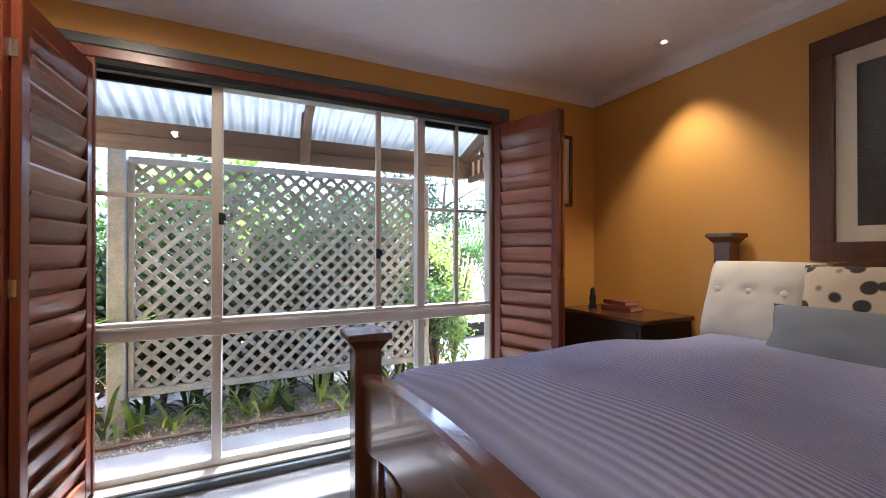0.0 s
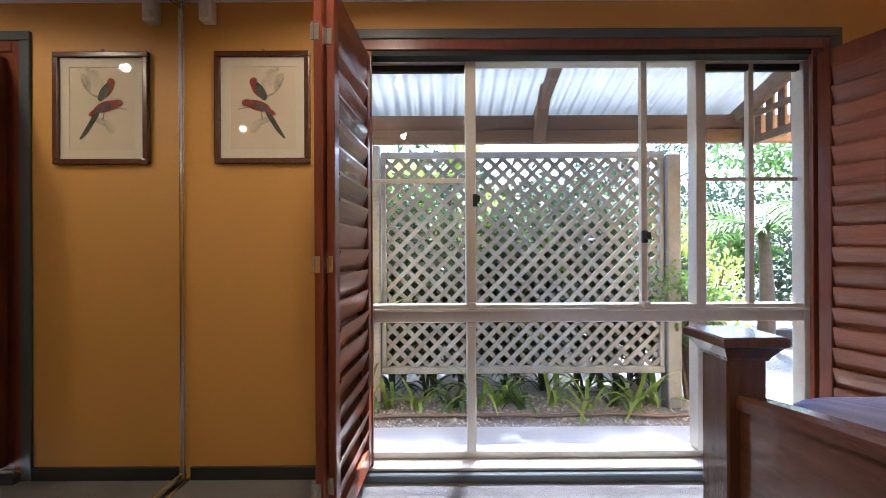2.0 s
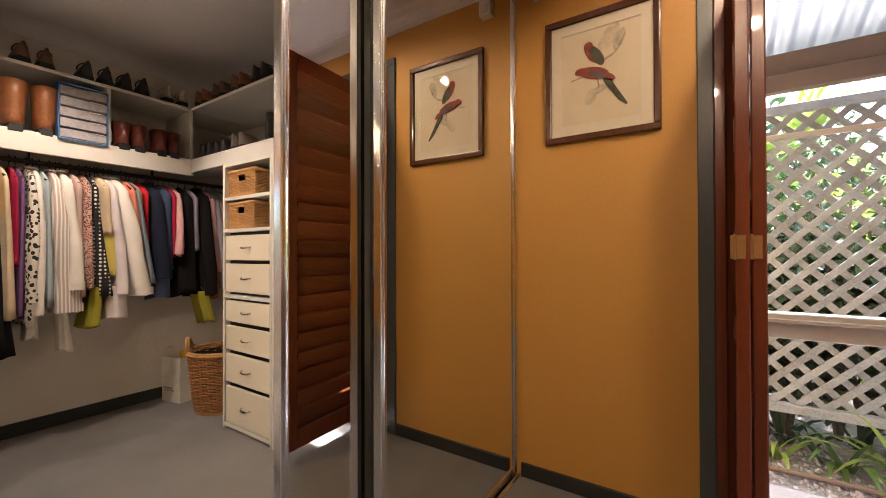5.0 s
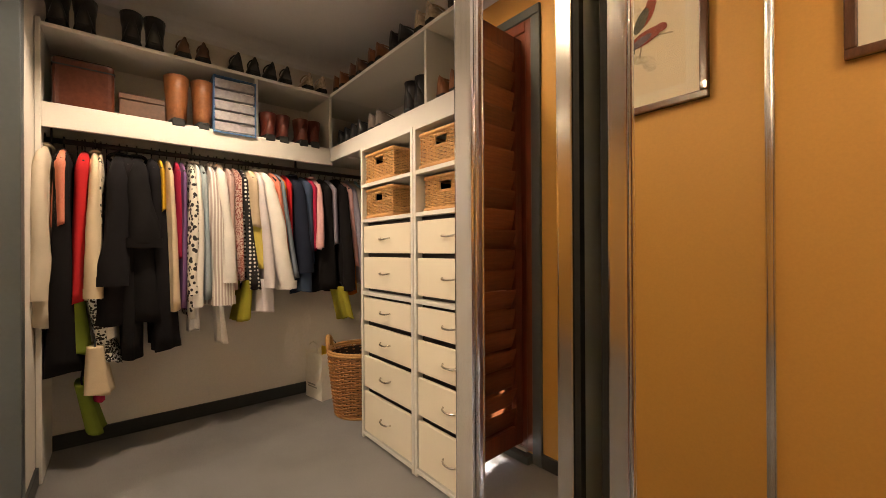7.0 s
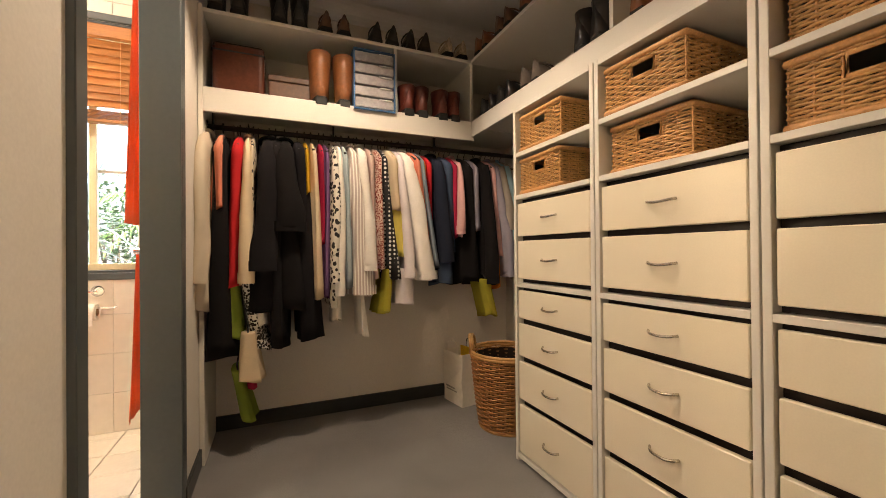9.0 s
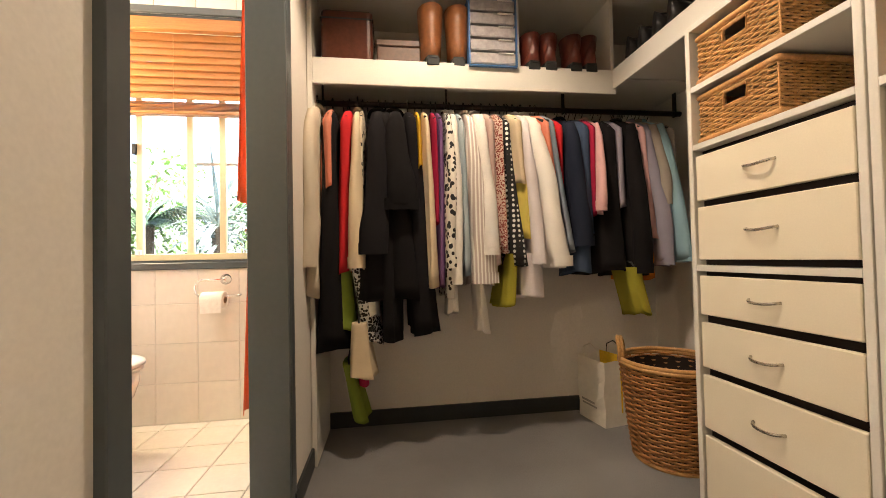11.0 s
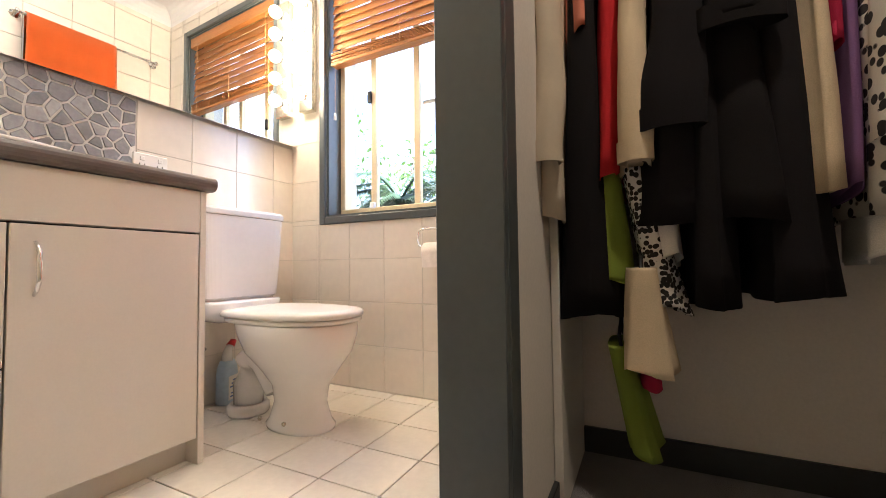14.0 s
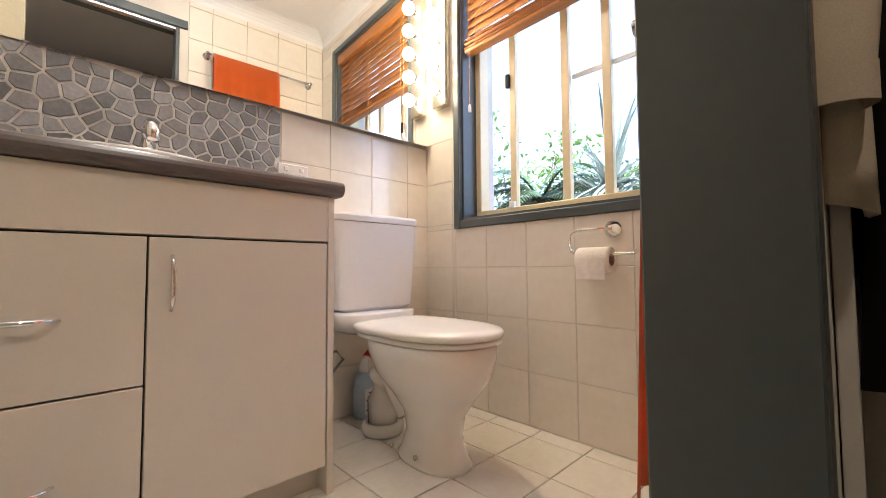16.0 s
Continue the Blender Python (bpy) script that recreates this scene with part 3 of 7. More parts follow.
def lattice_screen():
    LX0, LX1, LZ0, LZ1, LY = -0.60, 1.37, 0.235, 1.72, 3.33
    t = thing("lattice_screen", ((LX0 + LX1) / 2, LY, -0.06), "weathered grey timber lattice screen between two posts", "screen")
    w, h, ox, oz = LX1 - LX0, LZ1 - LZ0, LX0 - (LX0 + LX1) / 2, LZ0 + 0.06
    part("frame", boxes((ox - 0.02, ox + w + 0.02, -0.025, 0.025, oz - 0.045, oz), (ox - 0.02, ox + w + 0.02, -0.025, 0.025, oz + h, oz + h + 0.045), (ox - 0.02, ox + 0.012, -0.02, 0.02, oz, oz + h), (ox + w - 0.012, ox + w + 0.02, -0.02, 0.02, oz, oz + h), bevel=0.003), LATTICE, t)
    for x in (ox - 0.075, ox + w + 0.075):
        part("post", boxes((x - 0.05, x + 0.05, -0.05, 0.05, 0, oz + h + (0.09 if x < 0 else 0.02)), bevel=0.008), LATTICE, t, "square grey hardwood post")
    sw, step = 0.031, 0.106
    for s in (1, -1):
        c = -h
        while c < w + h:
            # points where the slat's middle line enters and leaves the panel
            if s > 0:
                a, b = max(0.0, -c), min(h, w - c)
                p0, p1 = (c + a, a), (c + b, b)
            else:
                a, b = max(0.0, c - w), min(h, c)
                p0, p1 = (c - a, a), (c - b, b)
            if b - a > 0.04:
                bm = bmesh.new()
                y0, y1 = (-0.009, 0.0) if s > 0 else (0.001, 0.010)
                nx, nz = sw / 2 * 0.707, -s * sw / 2 * 0.707
                corners = [(p0[0] + nx, p0[1] + nz), (p1[0] + nx, p1[1] + nz), (p1[0] - nx, p1[1] - nz), (p0[0] - nx, p0[1] - nz)]
                skin(bm, [[(ox + x, y0, oz + z) for x, z in corners], [(ox + x, y1, oz + z) for x, z in corners]])
                part("slat", bm, LATTICE, t)
            c += step


lattice_screen()


def leaves(name, blobs, n, size, material, seed, parent=None, lab=""):
    """Many small folded leaves scattered through overlapping rounded clumps (x, y, z, rx, ry, rz)."""
    rng = np.random.default_rng(seed)
    vol = np.array([b[3] * b[4] * b[5] for b in blobs]) ** 0.7
    pick = rng.choice(len(blobs), n, p=vol / vol.sum())
    B = np.array(blobs)[pick]
    d = rng.normal(size=(n, 3))
    d /= np.linalg.norm(d, axis=1)[:, None]
    c = B[:, :3] + d * B[:, 3:] * (rng.uniform(0.25, 1.08, n) ** 0.6)[:, None]
    u = rng.normal(size=(n, 3)) + d * 0.7
    u[:, 2] -= 0.3
    u /= np.linalg.norm(u, axis=1)[:, None]
    v = np.cross(u, rng.normal(size=(n, 3)))
    v /= np.linalg.norm(v, axis=1)[:, None]
    w = np.cross(u, v)
    L = (size * rng.uniform(0.6, 1.3, n))[:, None]
    pts = np.stack([c, c + u * L * 0.5 + v * L * 0.22 + w * L * 0.06, c + u * L, c + u * L * 0.5 - v * L * 0.22 + w * L * 0.06], axis=1).reshape(-1, 3)
    idx = np.arange(n)[:, None] * 4
    faces = np.concatenate([idx + [0, 1, 2], idx + [0, 2, 3]]).tolist()
    me = bpy.data.meshes.new(name)
    me.from_pydata(pts.tolist(), [], faces)
    me.materials.append(material)
    ob = new(name, me)
    if parent:
        ob.parent = parent
    if lab:
        tagged(ob, lab)
    return ob


def shrub(x, y, h, r, n, size, material, seed, label):
    t = thing("shrub", (x, y, -0.06), label, "shrub")
    rng = random.Random(seed)
    bm = bmesh.new()
    for i in range(5):
        a, e = rng.uniform(0, 6.28), rng.uniform(0.2, 0.6) * r
        tube(bm, [(0, 0, 0), (e * 0.4 * math.cos(a), e * 0.4 * math.sin(a), h * 0.4), (e * math.cos(a), e * math.sin(a), h * 0.8)], [0.02, 0.014, 0.006], 5)
    part("stem", bm, BARK, t)
    blobs = [(rng.uniform(-r, r) * 0.7, rng.uniform(-r, r) * 0.6, h * rng.uniform(0.3, 0.85), r * rng.uniform(0.3, 0.55), r * rng.uniform(0.3, 0.5), h * rng.uniform(0.14, 0.26)) for i in range(11)]
    leaves("foliage", blobs, n, size, material, seed, t)
    return t


for i, (x, y, h, r, n, sz, mm) in enumerate([(-1.9, 4.3, 2.0, 0.9, 3000, 0.09, LEAF_DARK), (-0.9, 4.1, 1.75, 0.7, 3000, 0.07, LEAF), (0.0, 4.2, 1.7, 0.75, 3000, 0.08, LEAF_LIME), (0.75, 4.1, 1.55, 0.7, 3000, 0.06, LEAF), (1.4, 4.4, 1.7, 0.8, 3000, 0.07, LEAF_DARK),
                                            (-0.4, 5.3, 2.4, 1.0, 3000, 0.10, LEAF_DARK), (1.0, 5.6, 2.2, 1.0, 3000, 0.10, LEAF_DARK)]):
    shrub(x, y, h, r, n, sz, mm, 10 + i, "dense leafy green shrub behind the lattice screen")
for i in range(6):
    shrub(-1.0 + 0.48 * i, 3.78 + 0.08 * (i % 2), 1.5 + 0.1 * (i % 3), 0.42, 4200, 0.075, LEAF_DARK, 200 + i, "dense dark green shrub close behind the lattice screen")
shrub(1.62, 3.42, 1.05, 0.34, 2200, 0.05, LEAF, 31, "feathery green shrub beside the lattice post")
shrub(2.05, 3.9, 1.5, 0.5, 2600, 0.05, LEAF_LIME, 32, "light green feathery shrub by the gravel yard")
for i, (x, y, h, r) in enumerate([(3.4, 6.3, 1.6, 0.9), (4.9, 6.0, 1.9, 1.0), (6.4, 5.6, 2.0, 1.1), (3.0, 8.2, 2.4, 1.2), (5.2, 8.4, 2.6, 1.4)]):
    shrub(x, y, h, r, 2600, 0.11, (LEAF, LEAF_DARK, LEAF_LIME)[i % 3], 40 + i, "rounded green shrub beyond the gravel yard")
tagged(part("garden_border", boxes((2.6, 7.5, 5.02, 5.1, -0.06, 0.13), bevel=0.006), BLACKWOOD_AND_SHADE), "dark timber sleeper edging a raised bed", "edging")


def tree(x, y, h, r, seed, material, label):
    t = thing("tree", (x, y, -0.06), label, "tree")
    rng = random.Random(seed)
    bm = bmesh.new()
    tube(bm, [(0, 0, 0), (0.05, 0, h * 0.3), (-0.04, 0.05, h * 0.6), (0.03, 0, h * 0.9)], [0.13, 0.10, 0.07, 0.02], 9)
    for i in range(9):
        a, z0 = i * 2.4, h * rng.uniform(0.35, 0.7)
        e = r * rng.uniform(0.5, 0.9)
        tube(bm, [(0, 0, z0), (e * 0.5 * math.cos(a), e * 0.5 * math.sin(a), z0 + h * 0.12), (e * math.cos(a), e * math.sin(a), z0 + h * 0.2)], [0.05, 0.03, 0.008], 6)
    part("trunk", bm, BARK, t, smooth=True)
    blobs = [(rng.uniform(-r, r) * 0.8, rng.uniform(-r, r) * 0.8, h * rng.uniform(0.42, 0.98), r * rng.uniform(0.2, 0.42), r * rng.uniform(0.2, 0.42), h * rng.uniform(0.06, 0.13)) for i in range(22)]
    leaves("crown", blobs, 5200, 0.15, material, seed, t)


for i, (x, y, h, r) in enumerate([(-4.0, 8.5, 3.4, 1.7), (-1.0, 10.5, 3.0, 1.8), (2.2, 11.0, 2.8, 1.7), (8.2, 8.0, 4.4, 2.2), (5.8, 12.0, 4.2, 2.3), (9.8, 4.5, 4.4, 2.2), (-10.6, 1.6, 3.2, 1.6)]):
    tree(x, y, h, r, 60 + i, (LEAF_DARK, LEAF)[i % 2], "leafy green garden tree with an uneven crown")


def blade(bm, base, yaw, length, rise, width, droop, seg=6):
    """One long strap leaf that rises and bends over."""
    a = radians(yaw)
    d, s = Vector((math.cos(a), math.sin(a), 0)), Vector((-math.sin(a), math.cos(a), 0))
    rings = []
    for i in range(seg + 1):
        f = i / seg
        p = Vector(base) + d * (length * (1 - rise * 0.55) * f) + Vector((0, 0, length * (rise * f * 1.25 - droop * f * f)))
        w = width * (0.55 + 1.0 * f - 1.5 * f * f) + 0.001
        rings.append((p - s * w, p - Vector((0, 0, w * 0.35)), p + s * w))
    vs = [[bm.verts.new(q) for q in r] for r in rings]
    for u, v in zip(vs, vs[1:]):
        bm.faces.new((u[0], u[1], v[1], v[0]))
        bm.faces.new((u[1], u[2], v[2], v[1]))


def strap_plant(x, y, seed, size, material, label):
    rng = random.Random(seed)
    bm = bmesh.new()
    for i in range(rng.randint(8, 13)):
        blade(bm, (rng.uniform(-0.03, 0.03), rng.uniform(-0.03, 0.03), 0), rng.uniform(0, 360), size * rng.uniform(0.7, 1.3), rng.uniform(0.5, 1.0), 0.019, rng.uniform(0.45, 0.95))
    ob = part("strap_leaf_plant", bm, material, smooth=True)
    ob.location = (x, y, -0.06)
    tagged(ob, label, "plant", "strap-leaved plants along the lattice")


for i in range(12):
    strap_plant(-0.72 + 0.19 * i + 0.05 * math.sin(i * 5), 3.33 + 0.07 * math.sin(i * 3.1), 100 + i, 0.44 + 0.11 * math.sin(i * 1.9), (LEAF, LEAF_LIME, LEAF_LIME)[i % 3], "green strap-leaved plant in gravel under the lattice")
for i in range(8):
    shrub(-0.95 + 0.34 * i, 3.72 + 0.05 * (i % 2), 0.75, 0.27, 1500, 0.06, LEAF_DARK, 300 + i, "low leafy shrub filling the foot of the lattice screen")
for i in range(9):
    strap_plant(-0.9 + 0.3 * i, 3.62 + 0.06 * math.sin(i * 2.7), 140 + i, 0.42, LEAF_DARK, "dark green strap-leaved plant behind the lattice foot")


def palm(x, y, h, n, length, seed, material, label, width=0.03, fan=False):
    t = thing("palm", (x, y, -0.06), label, "palm")
    rng = random.Random(seed)
    bm = bmesh.new()
    tube(bm, [(0, 0, 0), (0.02, 0, h * 0.5), (0, 0.02, h)], [0.09, 0.07, 0.05], 8)
    part("trunk", bm, BARK, t, smooth=True)
    for i in range(n):
        bm = bmesh.new()
        yaw, rise = i * 137.5 + rng.uniform(-15, 15), rng.uniform(0.35, 1.05)
        a = radians(yaw)
        d = Vector((math.cos(a), math.sin(a), 0))
        if fan:
            c = Vector((0, 0, h)) + d * length * 0.35 + Vector((0, 0, length * rise * 0.55))
            tube(bm, [(0, 0, h), c * 0.6 + Vector((0, 0, h * 0.42)), c], 0.008, 5)
            for k in range(15):
                blade(bm, c, yaw - 120 + k * 17, length * 0.55, rise * (1.0 - abs(k - 7) * 0.05), width, 0.25, 4)
        else:
            ribs = [Vector((0, 0, h)) + d * (length * f) + Vector((0, 0, length * (rise * f * 1.1 - 0.95 * f * f))) for f in [j / 12 for j in range(13)]]
            tube(bm, ribs, [0.012 * (1 - j / 13) + 0.002 for j in range(13)], 5)
            for j in range(1, 26):
                f = j / 26 * 12
                p = ribs[int(f)].lerp(ribs[min(int(f) + 1, 12)], f - int(f))
                for s in (-1, 1):
                    blade(bm, p, yaw + s * 58, length * 0.34 * (1 - abs(j - 11) / 26), 0.15, width * 0.5, 0.55, 3)
        part("frond", bm, material, t, smooth=True)


palm(-0.35, 4.75, 1.55, 9, 1.0, 3, LEAF_LIME, "fan palm with bright yellow-green fronds behind the screen", 0.03, True)
palm(-0.95, 3.55, 0.35, 8, 0.85, 4, LEAF_LIME, "young fan palm beside the lattice post", 0.024, True)
palm(0.9, 6.4, 1.9, 11, 1.3, 5, LEAF, "feather palm with arching green fronds")
palm(3.4, 4.9, 1.3, 12, 1.3, 6, LEAF, "feather palm with arching green fronds by the yard")
palm(-5.6, -1.15, 1.2, 14, 0.62, 8, LEAF_DARK, "feather palm outside the ensuite window")
palm(-6.6, 0.5, 1.3, 11, 1.3, 9, LEAF, "feather palm outside the ensuite window")


def yucca(x, y, h, n, length, seed, material, label):
    rng = random.Random(seed)
    t = thing("yucca", (x, y, -0.06), label, "plant")
    bm = bmesh.new()
    tube(bm, [(0, 0, 0), (0, 0, h)], 0.05, 8)
    part("trunk", bm, BARK, t)
    bm = bmesh.new()
    for i in range(n):
        blade(bm, (0, 0, h + rng.uniform(-0.15, 0.1)), rng.uniform(0, 360), length * rng.uniform(0.7, 1.1), rng.uniform(-0.3, 1.2), 0.018, rng.uniform(0.1, 0.5), 4)
    part("leaf_rosette", bm, material, t)


yucca(-5.25, -0.42, 1.15, 90, 0.46, 21, LEAF_GREY, "spiky blue-grey yucca close outside the ensuite window")
yucca(-5.6, 0.25, 1.2, 70, 0.55, 22, LEAF_GREY, "spiky blue-grey yucca outside the ensuite window")
for i, (x, y, h, r) in enumerate([(-6.3, -1.75, 2.3, 0.75), (-6.9, -0.7, 1.9, 0.7), (-7.0, 1.0, 1.7, 0.9), (-5.6, 1.2, 1.3, 0.6)]):
    shrub(x, y, h, r, 1500, 0.08, (LEAF, LEAF_DARK)[i % 2], 80 + i, "leafy green shrub outside the ensuite window")

# ---- bedroom ----


def shutter_leaf(parent_name, at, rz, flip, label, w=0.468):
    """One louvred cedar leaf, w wide, from its inner edge at the origin outwards along -y."""
    t = thing(parent_name, at, label, "shutter", "folding louvred shutters", rz)
    h, th = 1.90, 0.028
    part("stile", boxes((-th / 2, th / 2, -0.05, 0, 0, h), bevel=0.003), CEDAR, t)
    part("stile", boxes((-th / 2, th / 2, -w, -w + 0.05, 0, h), bevel=0.003), CEDAR, t)
    part("rail", boxes((-th / 2 + 0.002, th / 2 - 0.002, -w + 0.05, -0.05, 0, 0.09), bevel=0.003), CEDAR, t)
    part("rail", boxes((-th / 2 + 0.002, th / 2 - 0.002, -w + 0.05, -0.05, h - 0.08, h), bevel=0.003), CEDAR, t)
    n = 19
    pitch = (h - 0.17) / n
    prof = [(0.0045 * math.sin(a), 0.0485 * math.cos(a)) for a in [2 * math.pi * k / 10 for k in range(10)]]
    ca, sa = math.cos(radians(17 * flip)), math.sin(radians(17 * flip))
    bm = bmesh.new()
    skin(bm, [[(u * ca + v * sa, y, v * ca - u * sa) for u, v in prof] for y in (-w + 0.052, -0.052)])
    first = part("blade", bm, CEDAR_LOUVRE, t, smooth=False)
    first.location = (0, 0, 0.09 + pitch / 2)
    for i in range(1, n):
        b = new("blade", first.data)
        b.parent = t
        b.location = (0, 0, 0.09 + pitch * (i + 0.5))
        b.rotation_euler = (0, radians(5.0 * math.sin(i * 2.3) * flip), 0)
    for z in (0.2, 0.95, 1.72):
        part("hinge", boxes((-th / 2 - 0.010, th / 2 - 0.008, -w - 0.002, -w + 0.0, z - 0.028, z + 0.028), (-th / 2 - 0.004, -th / 2 + 0.003, -w - 0.006, -w - 0.002, z - 0.03, z + 0.03), bevel=0.0008), NICKEL, t, "steel butt hinge")
    return t


shutter_leaf("louvre_shutter", (-0.535, 2.351, 0.075), -3, 1, "open red cedar louvred shutter leaf folded beside the window", 0.52)
shutter_leaf("louvre_shutter", (-0.567, 2.351, 0.075), -3, -1, "open red cedar louvred shutter leaf folded against its pair", 0.55)
shutter_leaf("louvre_shutter", (1.572, 2.340, 0.075), 20, -1, "open red cedar louvred shutter leaf folded beside the bed")
shutter_leaf("louvre_shutter", (1.604, 2.345, 0.075), 20, 1, "open red cedar louvred shutter leaf folded against its pair")

PRINT = mat("aged_print_paper", (0.70, 0.60, 0.44), rough=0.8, var=0.1, scale=5, fine=200)
MOUNT = mat("cream_picture_mount", (0.72, 0.65, 0.52), rough=0.85, var=0.03)
RED_INK = mat("crimson_ink", (0.24, 0.035, 0.03), rough=0.8, var=0.3, scale=40)
BLUE_INK = mat("blue_black_ink", (0.035, 0.05, 0.085), rough=0.8, var=0.4, scale=40)
GREEN_INK = mat("dull_green_ink", (0.10, 0.12, 0.06), rough=0.8, var=0.3, scale=40)
TWIG_INK = mat("grey_brown_ink", (0.36, 0.30, 0.22), rough=0.9, var=0.4, scale=30)


def ink(name, pts, material, parent, y):
    """A flat printed patch."""
    bm = bmesh.new()
    skin(bm, [[(x, y, z) for x, z in pts], [(x, y - 0.0006, z) for x, z in pts]])
    return part(name, bm, material, parent)


def oval(cx, cz, a, b, tilt, n=18):
    t = radians(tilt)
    return [(cx + a * math.cos(s) * math.cos(t) - b * math.sin(s) * math.sin(t), cz + a * math.cos(s) * math.sin(t) + b * math.sin(s) * math.cos(t)) for s in [2 * math.pi * k / n for k in range(n)]]


def framed(name, loc, w, h, border, mount, label, rz=0, depth=0.022, wood=WALNUT):
    t = thing(name, loc, label, "picture", rz=rz)
    for nm, d in (("frame_rail", (-w / 2, w / 2, 0, border)), ("frame_rail", (-w / 2, w / 2, h - border, h)), ("frame_stile", (-w / 2, -w / 2 + border, border, h - border)), ("frame_stile", (w / 2 - border, w / 2, border, h - border))):
        part(nm, boxes((d[0], d[1], -depth, 0, d[2], d[3]), bevel=0.005, seg=2), wood, t)
    b = border - 0.002
    part("mount", boxes((-w / 2 + b, w / 2 - b, -0.008, -0.002, b, b + mount), (-w / 2 + b, w / 2 - b, -0.008, -0.002, h - b - mount, h - b), (-w / 2 + b, -w / 2 + b + mount, -0.008, -0.002, b + mount, h - b - mount), (w / 2 - b - mount, w / 2 - b, -0.008, -0.002, b + mount, h - b - mount)), MOUNT, t)
    g = part("glass", boxes((-w / 2 + b, w / 2 - b, -0.0135, -0.0115, b, h - b)), PICGLASS, t)
    g.visible_shadow = False
    return t


def parrot_picture():
    w, h = 0.445, 0.525
    t = framed("framed_parrot_print", (-1.024, NY - 0.001, 1.478), w, h, 0.026, 0.045, "dark-framed print of two crimson parrots on a twig, cream mount")
    part("print", boxes((-0.155, 0.155, -0.006, -0.003, 0.07, h - 0.07)), PRINT, t)
    wash = mat("pale_wash", (0.50, 0.44, 0.32), rough=0.9, var=0.35, scale=24)
    faint = mat("faint_wash", (0.58, 0.50, 0.37), rough=0.9, var=0.3, scale=24)
    dusky = mat("dusky_green_ink", (0.085, 0.085, 0.06), rough=0.8, var=0.5, scale=60)
    breast = mat("dull_crimson_ink", (0.27, 0.055, 0.035), rough=0.8, var=0.45, scale=70)
    slate = mat("slate_wing_ink", (0.12, 0.085, 0.10), rough=0.8, var=0.5, scale=70)
    for cx, cz, ra, rb, tilt, m, y in ((0.035, 0.405, 0.060, 0.030, 55, faint, -0.0062), (0.075, 0.385, 0.045, 0.020, 70, wash, -0.0064), (-0.035, 0.175, 0.035, 0.022, 60, faint, -0.0062), (0.0, 0.20, 0.035, 0.015, 20, wash, -0.0064)):
        ink("ink_shade", oval(cx, cz, ra, rb, tilt), m, t, y)
    ink("ink_twig", [(0.018, 0.312), (0.05, 0.325), (0.075, 0.35), (0.098, 0.40), (0.094, 0.402), (0.070, 0.356), (0.047, 0.333), (0.016, 0.320)], TWIG_INK, t, -0.0068)
    ink("ink_twig", [(-0.115, 0.254), (-0.075, 0.262), (-0.03, 0.268), (-0.03, 0.272), (-0.075, 0.267), (-0.115, 0.259)], TWIG_INK, t, -0.0068)
    ink("ink_twig", [(-0.012, 0.248), (-0.004, 0.205), (0.002, 0.205), (-0.006, 0.248)], TWIG_INK, t, -0.0068)
    ink("ink_body", oval(-0.026, 0.352, 0.048, 0.023, 122), breast, t, -0.0074)
    ink("ink_wing", oval(-0.008, 0.338, 0.046, 0.019, 118), dusky, t, -0.0080)
    ink("ink_head", oval(-0.044, 0.387, 0.019, 0.016, 40), breast, t, -0.0086)
    ink("ink_beak", [(-0.062, 0.386), (-0.058, 0.393), (-0.056, 0.378), (-0.061, 0.376)], TWIG_INK, t, -0.0080)
    ink("ink_body", oval(-0.022, 0.272, 0.060, 0.024, -16), breast, t, -0.0090)
    ink("ink_tail", [(0.018, 0.262), (0.042, 0.232), (0.106, 0.122), (0.098, 0.117), (0.062, 0.155), (0.014, 0.232)], dusky, t, -0.0084)
    ink("ink_wing", oval(-0.004, 0.262, 0.044, 0.014, -22), slate, t, -0.0096)
    ink("ink_wing", oval(0.040, 0.243, 0.026, 0.010, -38), breast, t, -0.0102)
    ink("ink_head", oval(-0.077, 0.288, 0.021, 0.015, 10), breast, t, -0.0096)
    ink("ink_beak", [(-0.097, 0.285), (-0.094, 0.293), (-0.090, 0.280), (-0.096, 0.277)], TWIG_INK, t, -0.0090)
    part("hook", boxes((-0.006, 0.006, -0.006, 0.0, h + 0.001, h + 0.018), bevel=0.002), NICKEL, t, "brass picture hook")


parrot_picture()
side = framed("framed_print", (2.07, NY - 0.001, 1.47), 0.34, 0.52, 0.022, 0.05, "dark-framed cream print in the window corner")
part("print", boxes((-0.10, 0.10, -0.006, -0.003, 0.07, 0.45)), PRINT, side)
big = framed("framed_picture", (EX - 0.001, 0.61, 1.10), 0.86, 1.0, 0.085, 0.07, "large dark picture in a broad dark timber frame and pale mount", rz=-90, depth=0.035)
part("print", boxes((-0.29, 0.29, -0.006, -0.003, 0.15, 0.85)), mat("dark_photograph", (0.05, 0.05, 0.048), rough=0.6, var=0.5, scale=3), big)

QUILT = striped("striped_quilt_cotton", (0.66, 0.69, 0.98), (0.53, 0.55, 0.82), 0, 0.020, 0.5, soft=0.1, bump=0.004)
BX0, BX1, BY0, BY1 = 0.50, 2.36, -0.10, 1.36


